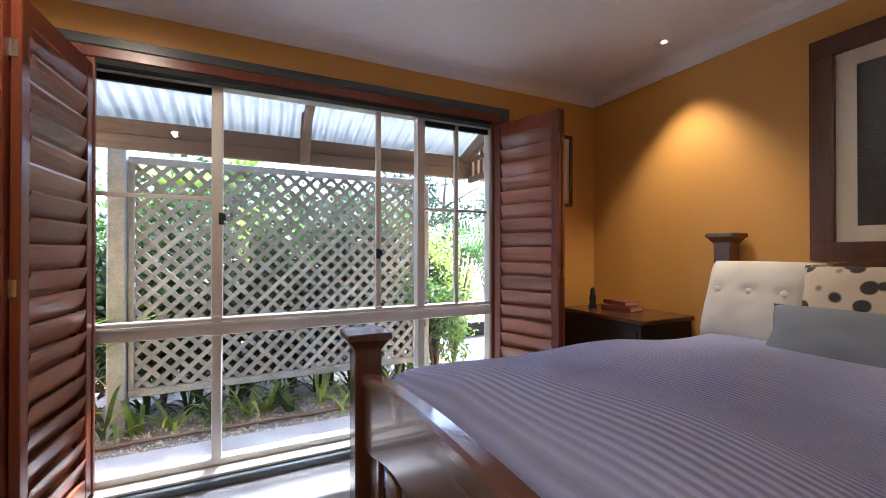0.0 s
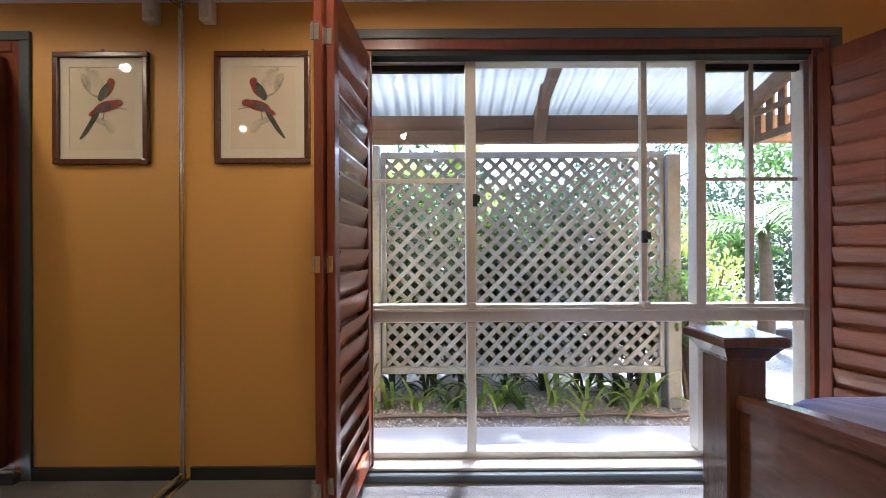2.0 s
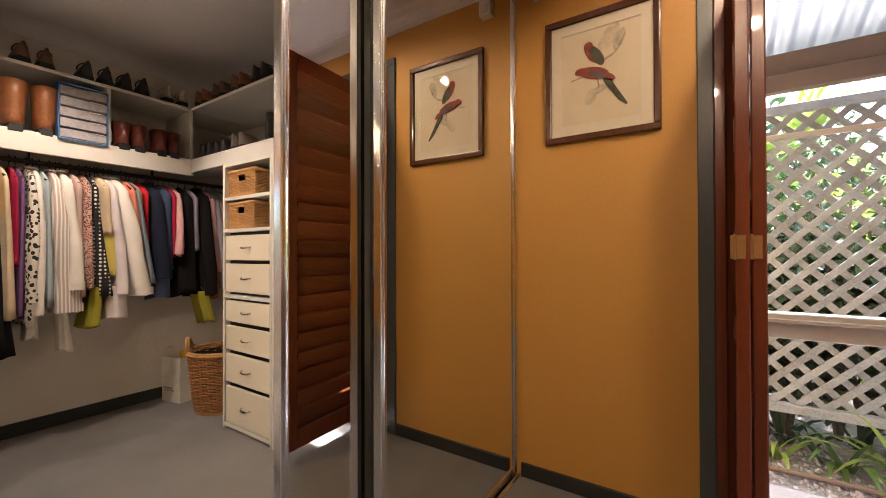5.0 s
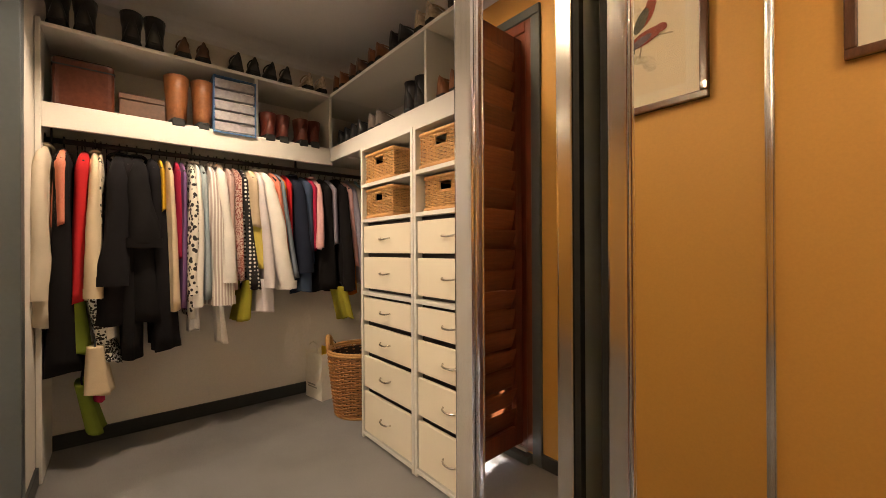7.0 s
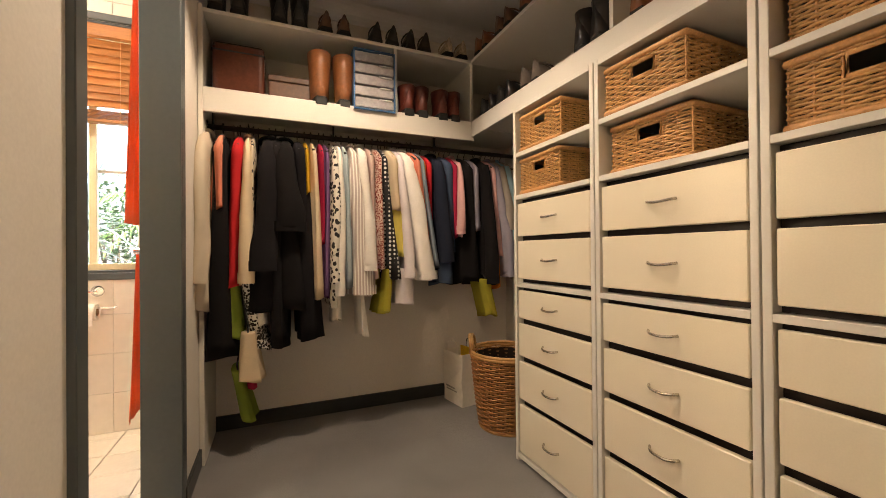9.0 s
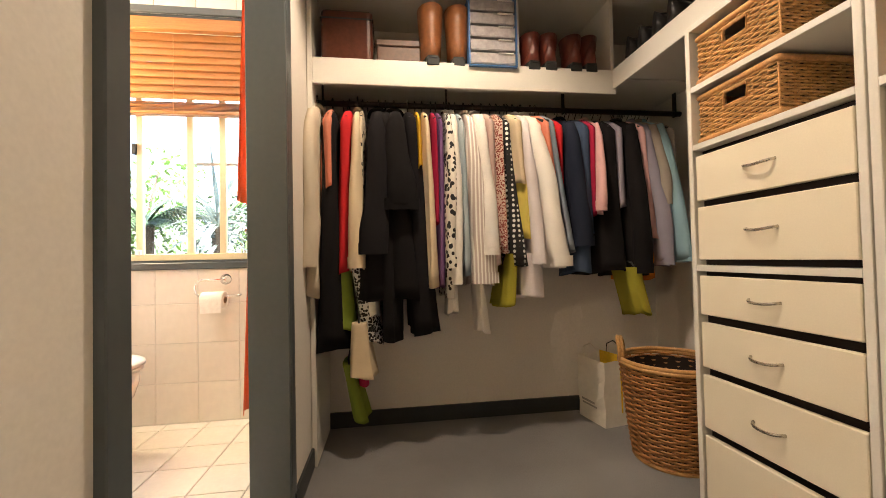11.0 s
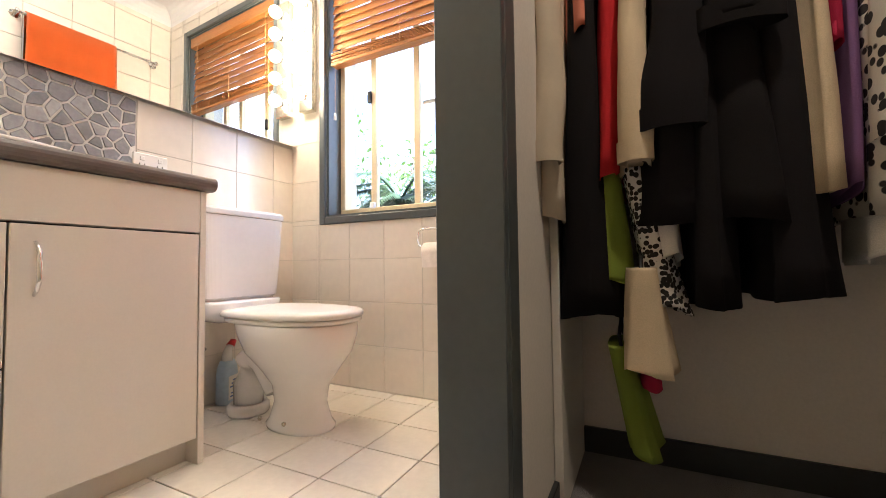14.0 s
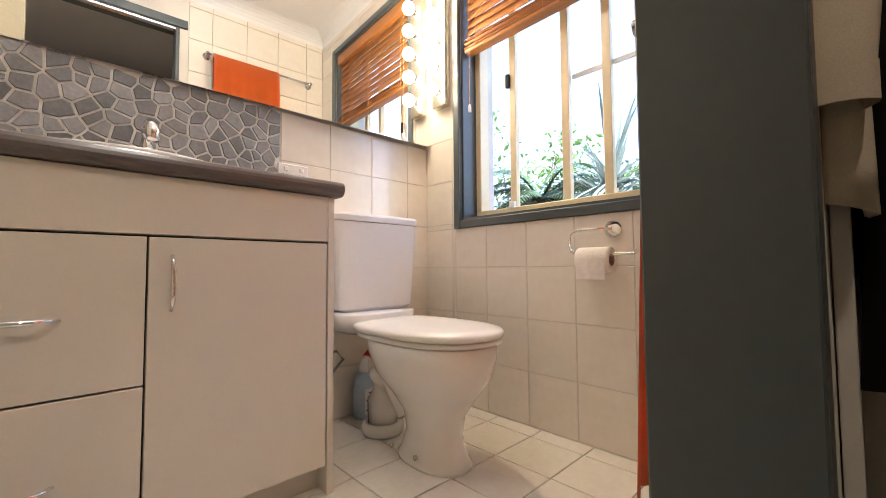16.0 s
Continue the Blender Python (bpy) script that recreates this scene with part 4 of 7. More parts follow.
def bed():
    t = thing("bed", (0, 0, 0), "dark-stained timber double bed with capped posts and an arched slatted foot", "bed")
    for x, y, h in ((0.456, 1.372, 0.865), (0.456, -0.135, 0.865), (2.395, 1.372, 1.215), (2.395, -0.135, 1.215)):
        p = part("post", boxes((x - 0.042, x + 0.042, y - 0.042, y + 0.042, 0, h), bevel=0.004), WALNUT, t)
        bm = bmesh.new()
        skin(bm, [[(x + sx * r, y + sy * r, z) for sx, sy in ((-1, -1), (1, -1), (1, 1), (-1, 1))] for r, z in ((0.044, h - 0.03), (0.047, h - 0.022), (0.062, h), (0.068, h + 0.004), (0.068, h + 0.020), (0.064, h + 0.024))])
        part("cap", bm, WALNUT, p, "square moulded post cap")

    def arch(y):
        return 0.755 + 0.07 * (1 - ((y - 0.62) / 0.75) ** 2)

    ys = [-0.093 + 1.423 * i / 24 for i in range(25)]
    bm = bmesh.new()
    skin(bm, [[(0.432, y, arch(y) - 0.03), (0.480, y, arch(y) - 0.03), (0.480, y, arch(y) - 0.008), (0.472, y, arch(y)), (0.440, y, arch(y)), (0.432, y, arch(y) - 0.008)] for y in ys])
    part("crest_rail", bm, WALNUT_Y, t)
    bm = bmesh.new()
    skin(bm, [[(0.44, y, arch(y) - 0.03), (0.474, y, arch(y) - 0.03), (0.474, y, 0.60 - 0.07 * math.cos((y - 0.62) * 4.2) ** 2), (0.44, y, 0.60 - 0.07 * math.cos((y - 0.62) * 4.2) ** 2)] for y in ys])
    part("crest_board", bm, WALNUT_Y, t, "shaped board with a scrolled lower edge")
    part("foot_rail", boxes((0.437, 0.477, -0.093, 1.33, 0.20, 0.30), bevel=0.004), WALNUT_Y, t)
    for i in range(9):
        y = 0.0 + i * 0.155
        part("slat", boxes((0.449, 0.465, y - 0.045, y + 0.045, 0.30, 0.56), bevel=0.003), WALNUT, t)
    for y in (1.372, -0.135):
        part("side_rail", boxes((0.498, 2.353, y - 0.014, y + 0.014, 0.22, 0.36), bevel=0.003), WALNUT, t)
    bm = bmesh.new()
    hz = [0.93 + 0.17 * max(0.0, 1 - ((y - 0.62) / 0.62) ** 2) for y in ys]
    skin(bm, [[(2.375, y, 0.3), (2.415, y, 0.3), (2.415, y, z), (2.375, y, z)] for y, z in zip(ys, hz)])
    part("headboard", bm, WALNUT_Y, t, "arched dark timber head panel")
    bm = bmesh.new()
    skin(bm, [[(2.362, y, z), (2.43, y, z), (2.43, y, z + 0.03), (2.362, y, z + 0.03)] for y, z in zip(ys, hz)])
    part("head_crest", bm, WALNUT_Y, t)
    part("mattress", boxes((0.515, 2.34, -0.09, 1.33, 0.30, 0.645), bevel=0.04, seg=3), mat("white_mattress_ticking", (0.7, 0.68, 0.66), rough=0.9), t)


bed()


def quilt():
    bm = bmesh.new()
    nx, ny = 76, 70
    rng = random.Random(4)

    def top(x, y):
        s = 0.035 * math.sin(3.1 * y + 1.3 * x) * math.cos(2.2 * x - 0.6) + 0.018 * math.sin(6.5 * x + 4 * y) + 0.010 * math.sin(11 * y - 5 * x)
        e = min((x - 0.49) / 0.09, (2.34 - x) / 0.3, 1)
        e = max(e, 0) * (2 - max(e, 0))
        puff = 0.088 * math.exp(-((x - 0.72) / 0.30) ** 2) * max(0.0, 1 - ((y - 0.63) / 0.78) ** 2)
        return 0.70 + 0.068 * e + s * 0.55 * e + puff * min(1.0, max(0.0, (x - 0.485) / 0.06))

    rows = []
    for i in range(nx + 1):
        x = 0.505 + (2.10 - 0.505) * i / nx
        ring = []
        for j in range(ny + 1):
            s = -0.62 + (2.50) * j / ny       # distance across the cloth
            fold = 0.014 * math.sin(x * 21 + 2 * math.sin(x * 5)) + 0.008 * math.sin(x * 43)
            if s < 0.0:
                q = min(1, -s / 0.12)
                z, y = top(x, 0.0) - (-s) * (0.35 + 0.65 * q), -0.06 - 0.07 * q + fold * q - 0.02 * q
            elif s > 1.26:
                d = s - 1.26
                q = min(1, d / 0.14)
                z, y = top(x, 1.26) - d * (0.30 + 0.70 * q), 1.26 + 0.132 * math.sin(q * 1.57) + fold * q * 1.2 + 0.012 * q
            else:
                z, y = top(x, s), s
                if s < 0.1:
                    y = s - 0.06 * (1 - s / 0.1)
            ring.append((x, y, max(z, 0.03)))
        rows.append(ring)
    skin(bm, rows, closed=False)
    bmesh.ops.solidify(bm, geom=bm.faces[:], thickness=-0.008)
    tagged(part("quilt", bm, QUILT, smooth=True), "lilac-grey ribbed striped quilt spread over the bed", "quilt")


quilt()


def cushion(name, w, h, d, m, material, label, tuft=0, seed=1):
    """A stuffed cushion standing on its long edge, face along -y."""
    t = thing(name, (0, 0, 0), label, "cushion")
    t.matrix_world = m
    bm = bmesh.new()
    n = 22
    front, back = [], []
    for i in range(n + 1):
        fa, ba = [], []
        for j in range(n + 1):
            u, v = 2 * i / n - 1, 2 * j / n - 1
            k = (max(0, 1 - abs(u) ** 3.2) * max(0, 1 - abs(v) ** 3.2)) ** 0.42
            pinch = 1 - 0.05 * (1 - abs(v)) * (abs(u) > 0.0) * abs(u) ** 4
            wr = 0.004 * math.sin(9 * u + seed) * math.cos(7 * v + seed) * k
            dent = 0
            if tuft:
                for q in range(tuft):
                    bu = -0.6 + 1.2 * q / (tuft - 1)
                    dent += 0.022 * math.exp(-((u - bu) ** 2 + (v - 0.15) ** 2) / 0.012)
            fa.append((u * w / 2 * pinch, -d / 2 * k + wr + dent, h / 2 + v * h / 2 * (1 - 0.06 * (1 - abs(u)) * 0)))
            ba.append((u * w / 2 * pinch, d / 2 * k + wr, h / 2 + v * h / 2))
        front.append(fa), back.append(ba)
    skin(bm, front, closed=False), skin(bm, back, closed=False)
    bmesh.ops.remove_doubles(bm, verts=bm.verts[:], dist=0.0005)
    c = part("cover", bm, material, t, smooth=True)
    if tuft:
        for q in range(tuft):
            b = bmesh.new()
            lathe(b, [(0.001, 0.0), (0.013, 0.001), (0.015, 0.005), (0.012, 0.009), (0.001, 0.010)], seg=12)
            o = part("button", b, material, c, "covered button", smooth=True)
            o.matrix_basis = pose((-0.6 + 1.2 * q / (tuft - 1)) * w / 2, -d / 2 + 0.018, h / 2 + 0.15 * h / 2, 90, 0, 0)
    return t


LINEN = mat("natural_linen", (0.70, 0.66, 0.59), rough=0.95, var=0.1, scale=8, fine=500, bump=0.4)
FLORAL = spotted("floral_cotton", (0.60, 0.50, 0.38), (0.04, 0.032, 0.03), 14, 0.46, blobs=True)
BLUEGREY = mat("blue_grey_linen", (0.22, 0.24, 0.28), rough=0.95, var=0.12, scale=8, fine=500, bump=0.4)
cushion("pillow", 0.44, 0.40, 0.20, pose(2.13, 1.13, 0.72, 0, 0, -90) @ pose(0, 0, 0, -20), LINEN, "natural linen pillow with three covered buttons against the bed head", 3)
cushion("pillow", 0.56, 0.36, 0.20, pose(2.14, 0.22, 0.715, 0, 0, -90) @ pose(0, 0, 0, -20), LINEN, "natural linen pillow leaning on the far side of the bed head", 3)
cushion("floral_cushion", 0.46, 0.36, 0.15, pose(2.05, 0.71, 0.745, 0, 0, -90) @ pose(0, 0, 0, -18), FLORAL, "cream cushion with a black floral print", 0, 3)
cushion("bolster_cushion", 0.90, 0.23, 0.17, pose(1.90, 0.555, 0.722, 0, 0, -96) @ pose(0, 0, 0, -24), BLUEGREY, "long blue-grey linen cushion lying before the pillows", 0, 5)


def bedside():
    t = thing("bedside_cabinet", (2.23, 1.90, 0), "low black-brown bedside cabinet in the corner", "cabinet")
    part("body", boxes((-0.20, 0.23, -0.30, 0.30, 0.05, 0.735), bevel=0.004), BLACKWOOD_AND_SHADE, t)
    part("top", boxes((-0.215, 0.235, -0.315, 0.315, 0.737, 0.765), bevel=0.004), WALNUT, t, "red-brown polished top")
    for z in (0.10, 0.42):
        d = part("drawer_front", boxes((-0.212, -0.20, -0.28, 0.28, z, z + 0.28), bevel=0.003), BLACKWOOD_AND_SHADE, t)
        bm = bmesh.new()
        tube(bm, [(-0.213, -0.05, z + 0.16), (-0.235, -0.045, z + 0.16), (-0.235, 0.045, z + 0.16), (-0.213, 0.05, z + 0.16)], 0.005, 6)
        part("handle", bm, NICKEL, d)
    bm = bmesh.new()
    lathe(bm, [(0.03, 0.0), (0.032, 0.01), (0.022, 0.03), (0.026, 0.06), (0.018, 0.09), (0.016, 0.10), (0.018, 0.115), (0.012, 0.13), (0.002, 0.135)], (2.19, 2.10, 0.766), 14, 1, 0.75)
    tagged(part("figurine", bm, mat("dark_bronze", (0.03, 0.04, 0.04), rough=0.4, metal=0.6), smooth=True), "small dark bronze figurine on the bedside cabinet", "figurine")
    for i, (x, y, w, d, z, h) in enumerate([(2.27, 1.93, 0.14, 0.21, 0.766, 0.032), (2.27, 1.94, 0.12, 0.18, 0.80, 0.028)]):
        k = thing("book", (x, y, z), "red-brown hardback book lying on the bedside cabinet", "book", "books on the bedside cabinet", 6 - 9 * i)
        part("cover", boxes((-w / 2, w / 2, -d / 2, d / 2, 0, 0.004), (-w / 2, w / 2, -d / 2, d / 2, h - 0.004, h), (-w / 2, -w / 2 + 0.004, -d / 2, d / 2, 0.004, h - 0.004), bevel=0.0015), mat("red_brown_cloth", (0.22, 0.055, 0.03), rough=0.6), k)
        part("pages", boxes((-w / 2 + 0.004, w / 2 - 0.006, -d / 2 + 0.005, d / 2 - 0.005, 0.004, h - 0.004)), PRINT, k)


bedside()
BULB = mat("lit_warm_bulb", (1.0, 0.78, 0.48), glow=5, bump=0, var=0)
for lx, ly, power in DOWNLIGHTS:
    t = thing("downlight", (lx, ly, CZ), "small recessed white downlight, lit, in the ceiling", "downlight", "ceiling downlights")
    bm = bmesh.new()
    lathe(bm, [(0.034, -0.001), (0.046, -0.001), (0.048, -0.004), (0.044, -0.009), (0.036, -0.006)], seg=28)
    part("trim_ring", bm, PLASTIC, t, smooth=True)
    bm = bmesh.new()
    lathe(bm, [(0.002, -0.002), (0.026, -0.002), (0.026, -0.005), (0.002, -0.007)], seg=20)
    part("bulb_face", bm, BULB, t)
s = thing("alarm_sensor", (-1.27, NY, 2.13), "small white wall sensor near the ceiling corner", "sensor")
part("body", boxes((-0.03, 0.03, -0.05, 0, 0, 0.10), bevel=0.008, seg=2), PLASTIC, s)
part("lens", boxes((-0.022, 0.022, -0.054, -0.048, 0.012, 0.05), bevel=0.004), mat("milky_lens", (0.7, 0.7, 0.68), rough=0.2), s, "milky ribbed lens")

# ---- robe ----
FX, FY = -3.505, 1.92                     # front edges of the west and north shelves


def west_shelf():
    t = thing("robe_shelf", (RW, 0, 0), "white melamine two-tier shoe shelf over the hanging rail", "shelf")
    d, y0, y1 = FX - RW, RS + 0.022, NY
    part("side_panel", boxes((0, d, RS + 0.002, y0, 0.0, 1.99), bevel=0.002), MELAMINE, t)
    part("lower_shelf", boxes((0, d - 0.018, y0, y1, 1.60, 1.618)), MELAMINE, t)
    part("fascia", boxes((d - 0.018, d, y0, FY + 0.016, 1.525, 1.632), bevel=0.002), MELAMINE, t)
    part("upper_shelf", boxes((0, d, y0, y1, 1.955, 1.973), bevel=0.0015), MELAMINE, t)
    part("divider", boxes((0.0, d - 0.001, 1.478, 1.494, 1.633, 1.954)), MELAMINE, t)
    part("divider", boxes((0.0, d - 0.001, FY - 0.005, FY + 0.011, 1.633, 1.954)), MELAMINE, t)
    r = thing("hanging_rail", (-3.644, 0, 1.497), "dark metal hanging rail under the shoe shelf", "rail")
    bm = bmesh.new()
    tube(bm, [(0, y0, 0), (0, y1, 0)], 0.0125, 12)
    part("rod", bm, BLACKWOOD_AND_SHADE, r, smooth=True)
    for y in (y0 + 0.02, 1.19, 1.75, y1 - 0.03):
        part("bracket", boxes((-0.012, 0.012, y - 0.003, y + 0.003, -0.016, 0.103), bevel=0.001), BLACK, r)


west_shelf()


def north_shelf():
    t = thing("robe_shelf", (0, NY, 0), "white melamine two-tier shoe shelf over the drawer units", "shelf")
    d = FY - NY
    x0, x1 = FX, -1.62
    part("lower_shelf", boxes((x0, x1, d + 0.018, 0, 1.60, 1.618)), MELAMINE, t)
    part("fascia", boxes((x0, x1, d, d + 0.018, 1.545, 1.632), bevel=0.002), MELAMINE, t)
    part("upper_shelf", boxes((x0, x1, d, 0, 1.955, 1.973), bevel=0.0015), MELAMINE, t)
    for x in (-2.505, -1.64):
        part("divider", boxes((x - 0.008, x + 0.008, d + 0.001, 0, 1.633, 1.954)), MELAMINE, t)


north_shelf()

CY = 1.876


def drawer_unit():
    """One column: two open cubbies over six drawers."""
    w, d, h = 0.477, NY - CY, 1.528
    t = thing("drawer_unit", (-3.02, CY, 0), "tall white melamine unit with two cubbies above six cream drawers", "drawer unit", "robe drawer units")
    part("side_panel", boxes((0, 0.018, 0, d, 0, h), bevel=0.0015), MELAMINE, t)
    part("side_panel", boxes((w - 0.018, w, 0, d, 0, h), bevel=0.0015), MELAMINE, t)
    part("back_panel", boxes((0.018, w - 0.018, d - 0.012, d, 0, h)), MELAMINE, t)
    for z in (0.035, 0.772, 1.15, 1.333, h):
        part("shelf", boxes((0.018, w - 0.018, 0.0, d - 0.012, z - 0.018, z), bevel=0.001), MELAMINE, t)
    # dark sheets behind the fronts paint the shade of the gaps between drawers
    part("inner_shade", boxes((0.018, w - 0.018, 0.035, 0.05, 0.036, 0.753), (0.018, w - 0.018, 0.035, 0.05, 0.773, 1.131)), BLACKWOOD_AND_SHADE, t, "dark sheets for the shade in the drawer gaps")
    for z0, z1 in ((0.042, 0.248), (0.272, 0.434), (0.458, 0.596), (0.620, 0.740), (0.790, 0.952), (0.972, 1.112)):
        f = part("drawer_front", boxes((0.024, w - 0.024, 0.004, 0.022, z0, z1), bevel=0.0025), DRAWER, t)
        bm = bmesh.new()
        cz, cx = z0 + (z1 - z0) * 0.52, w / 2
        tube(bm, [(cx + 0.045 * s, 0.004 - 0.020 * (1 - s ** 4), cz - 0.006 * (1 - s * s)) for s in [-1 + k / 5 for k in range(11)]], 0.0042, 7)
        part("handle", bm, NICKEL, f, "bowed satin metal handle", smooth=True)
    return t


unit = drawer_unit()
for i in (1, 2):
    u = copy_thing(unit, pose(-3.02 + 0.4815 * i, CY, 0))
u.scale = (1.07, 1, 1)                      # the last unit is a little wider


def weave_ring(bm, path, z, r, amp, phase, normals):
    n = len(path)
    tube(bm, [(path[i][0] + normals[i][0] * amp * (1 if (i + phase) % 2 else -1), path[i][1] + normals[i][1] * amp * (1 if (i + phase) % 2 else -1), z) for i in range(n)], r, 5, closed=True)


def rect_path(w, d, step):
    pts, nor = [], []
    for (ax, ay), (bx, by), nn in (((-w / 2, -d / 2), (w / 2, -d / 2), (0, -1)), ((w / 2, -d / 2), (w / 2, d / 2), (1, 0)), ((w / 2, d / 2), (-w / 2, d / 2), (0, 1)), ((-w / 2, d / 2), (-w / 2, -d / 2), (-1, 0))):
        k = max(2, 2 * round(math.hypot(bx - ax, by - ay) / step / 2))
        for i in range(k):
            pts.append((ax + (bx - ax) * i / k, ay + (by - ay) * i / k))
            nor.append(nn)
    return pts, nor


def wicker_drawer():
    w, d, h = 0.275, 0.36, 0.155
    t = thing("wicker_basket", (-3.02 + 0.236, CY + 0.02, 1.335), "honey-coloured woven wicker basket in a cubby", "basket", "wicker baskets in the cubbies")
    path, nor = rect_path(w - 0.016, d - 0.016, 0.022)
    bm = bmesh.new()
    z, k = 0.02, 0
    while z < h - 0.016:
        if not 0.085 < z < 0.125:
            weave_ring(bm, path, z, 0.0042, 0.0034, k, nor)
        else:
            # leave the hand hole open in the front
            cut = [(p, q) for p, q in zip(path, nor) if not (q == (0, -1) and abs(p[0]) < 0.036)]
            i0 = next(i for i, (p, q) in enumerate(cut) if q == (0, -1) and p[0] > 0.03)
            cut = cut[i0:] + cut[:i0]
            tube(bm, [(p[0] + q[0] * 0.0034 * (1 if (i + k) % 2 else -1), p[1] + q[1] * 0.0034 * (1 if (i + k) % 2 else -1), z) for i, (p, q) in enumerate(cut)], 0.0042, 5)
        z += 0.0082
        k += 1
    o = part("weave", bm, WICKER, t, smooth=True)
    for i, (p, q) in enumerate(zip(path, nor)):
        if i % 2 == 0 and q[1] < 1 and not (q == (0, -1) and abs(p[0]) < 0.036):
            part("stake", tube(bmesh.new(), [(p[0], p[1], 0.006), (p[0], p[1], h - 0.008)], 0.003, 5), WICKER_RIM, t)
    for z in (0.009, h - 0.010):
        bm = bmesh.new()
        tube(bm, [(p[0] * 1.01, p[1] * 1.01, z) for p in path], 0.0095, 7, closed=True)
        part("rim", bm, WICKER_RIM, t, "thick plaited rim", smooth=True)
    bm = bmesh.new()
    tube(bm, [(-0.036, -d / 2 + 0.008, 0.083), (0.036, -d / 2 + 0.008, 0.083), (0.037, -d / 2 + 0.008, 0.127), (-0.037, -d / 2 + 0.008, 0.127)], 0.0065, 6, closed=True)
    part("hand_hole", bm, WICKER_RIM, t, "bound hand hole", smooth=True)
    part("base", boxes((-w / 2 + 0.012, w / 2 - 0.012, -d / 2 + 0.012, d / 2 - 0.012, 0.006, 0.012)), WICKER_DARK, t)
    # dark sheets just inside the wicker put its inner shade into colour
    part("lining", boxes((-w / 2 + 0.014, w / 2 - 0.014, -d / 2 + 0.0135, -d / 2 + 0.016, 0.012, 0.08), (-w / 2 + 0.0135, -w / 2 + 0.016, -d / 2 + 0.016, d / 2 - 0.014, 0.012, h - 0.02), (w / 2 - 0.016, w / 2 - 0.0135, -d / 2 + 0.016, d / 2 - 0.014, 0.012, h - 0.02)), BLACKWOOD_AND_SHADE, t, "dark sheets for the shade behind the weave")
    t.matrix_world = pose(-3.02 + 0.166, CY + 0.012 + d / 2, 1.334)
    return t


wb = wicker_drawer()
for i in range(3):
    for z in (1.151, 1.334):
        if (i, z) != (0, 1.334):
            copy_thing(wb, pose(-3.02 + 0.166 + 0.4815 * i, CY + 0.012 + 0.18 + 0.012 * ((i * 2 + (z > 1.2)) % 3), z, 0, 0, 1.2 * ((i * 3) % 4 - 1.5)))


def laundry_basket():
    t = thing("laundry_basket", (-3.33, 2.032, 0), "round brown willow laundry basket with loop handles", "basket")
    bm = bmesh.new()
    n, rows = 44, 34
    for k in range(rows):
        z = 0.014 + k * 0.0108
        r = 0.145 + 0.045 * (z / 0.38) ** 0.8
        tube(bm, [(math.cos(2 * math.pi * i / n) * (r + 0.0042 * (1 if (i // 2 + k) % 2 else -1)), math.sin(2 * math.pi * i / n) * (r + 0.0042 * (1 if (i // 2 + k) % 2 else -1)), z) for i in range(n)], 0.0052, 5, closed=True)
    part("weave", bm, WICKER_DARK, t, smooth=True)
    for i in range(22):
        bm = bmesh.new()
        a = 2 * math.pi * (i + 0.25) / 22
        tube(bm, [(math.cos(a) * 0.145, math.sin(a) * 0.145, 0.01), (math.cos(a) * 0.19, math.sin(a) * 0.19, 0.378)], 0.004, 5)
        part("stake", bm, WICKER_DARK, t)
    for z, r in ((0.376, 0.194), (0.388, 0.192), (0.008, 0.147)):
        bm = bmesh.new()
        tube(bm, [(math.cos(2 * math.pi * i / 36) * r, math.sin(2 * math.pi * i / 36) * r, z) for i in range(36)], 0.009, 7, closed=True)
        part("rim", bm, WICKER, t, smooth=True)
    for a0 in (radians(236), radians(56)):
        bm = bmesh.new()
        for o in (-0.006, 0.006):
            tube(bm, [((0.193 + o) * math.cos(a0 + 0.36 * s), (0.193 + o) * math.sin(a0 + 0.36 * s), 0.38 + 0.085 * math.sqrt(max(0, 1 - s * s))) for s in [-1 + k / 7 for k in range(15)]], 0.0075, 6)
        part("handle", bm, WICKER, t, "bent willow loop handle", smooth=True)
    bm = bmesh.new()
    lathe(bm, [(0.14, 0.006), (0.14, 0.012), (0.001, 0.012)], seg=24)
    part("base", bm, WICKER_DARK, t)
    # near-black cone within the weave, painted as the basket's inner shade
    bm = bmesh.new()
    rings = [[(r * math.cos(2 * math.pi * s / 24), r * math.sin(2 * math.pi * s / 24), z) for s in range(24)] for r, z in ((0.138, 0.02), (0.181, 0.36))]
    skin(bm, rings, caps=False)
    part("lining", bm, BLACKWOOD_AND_SHADE, t, "dark sheet for the shade inside the weave")


laundry_basket()


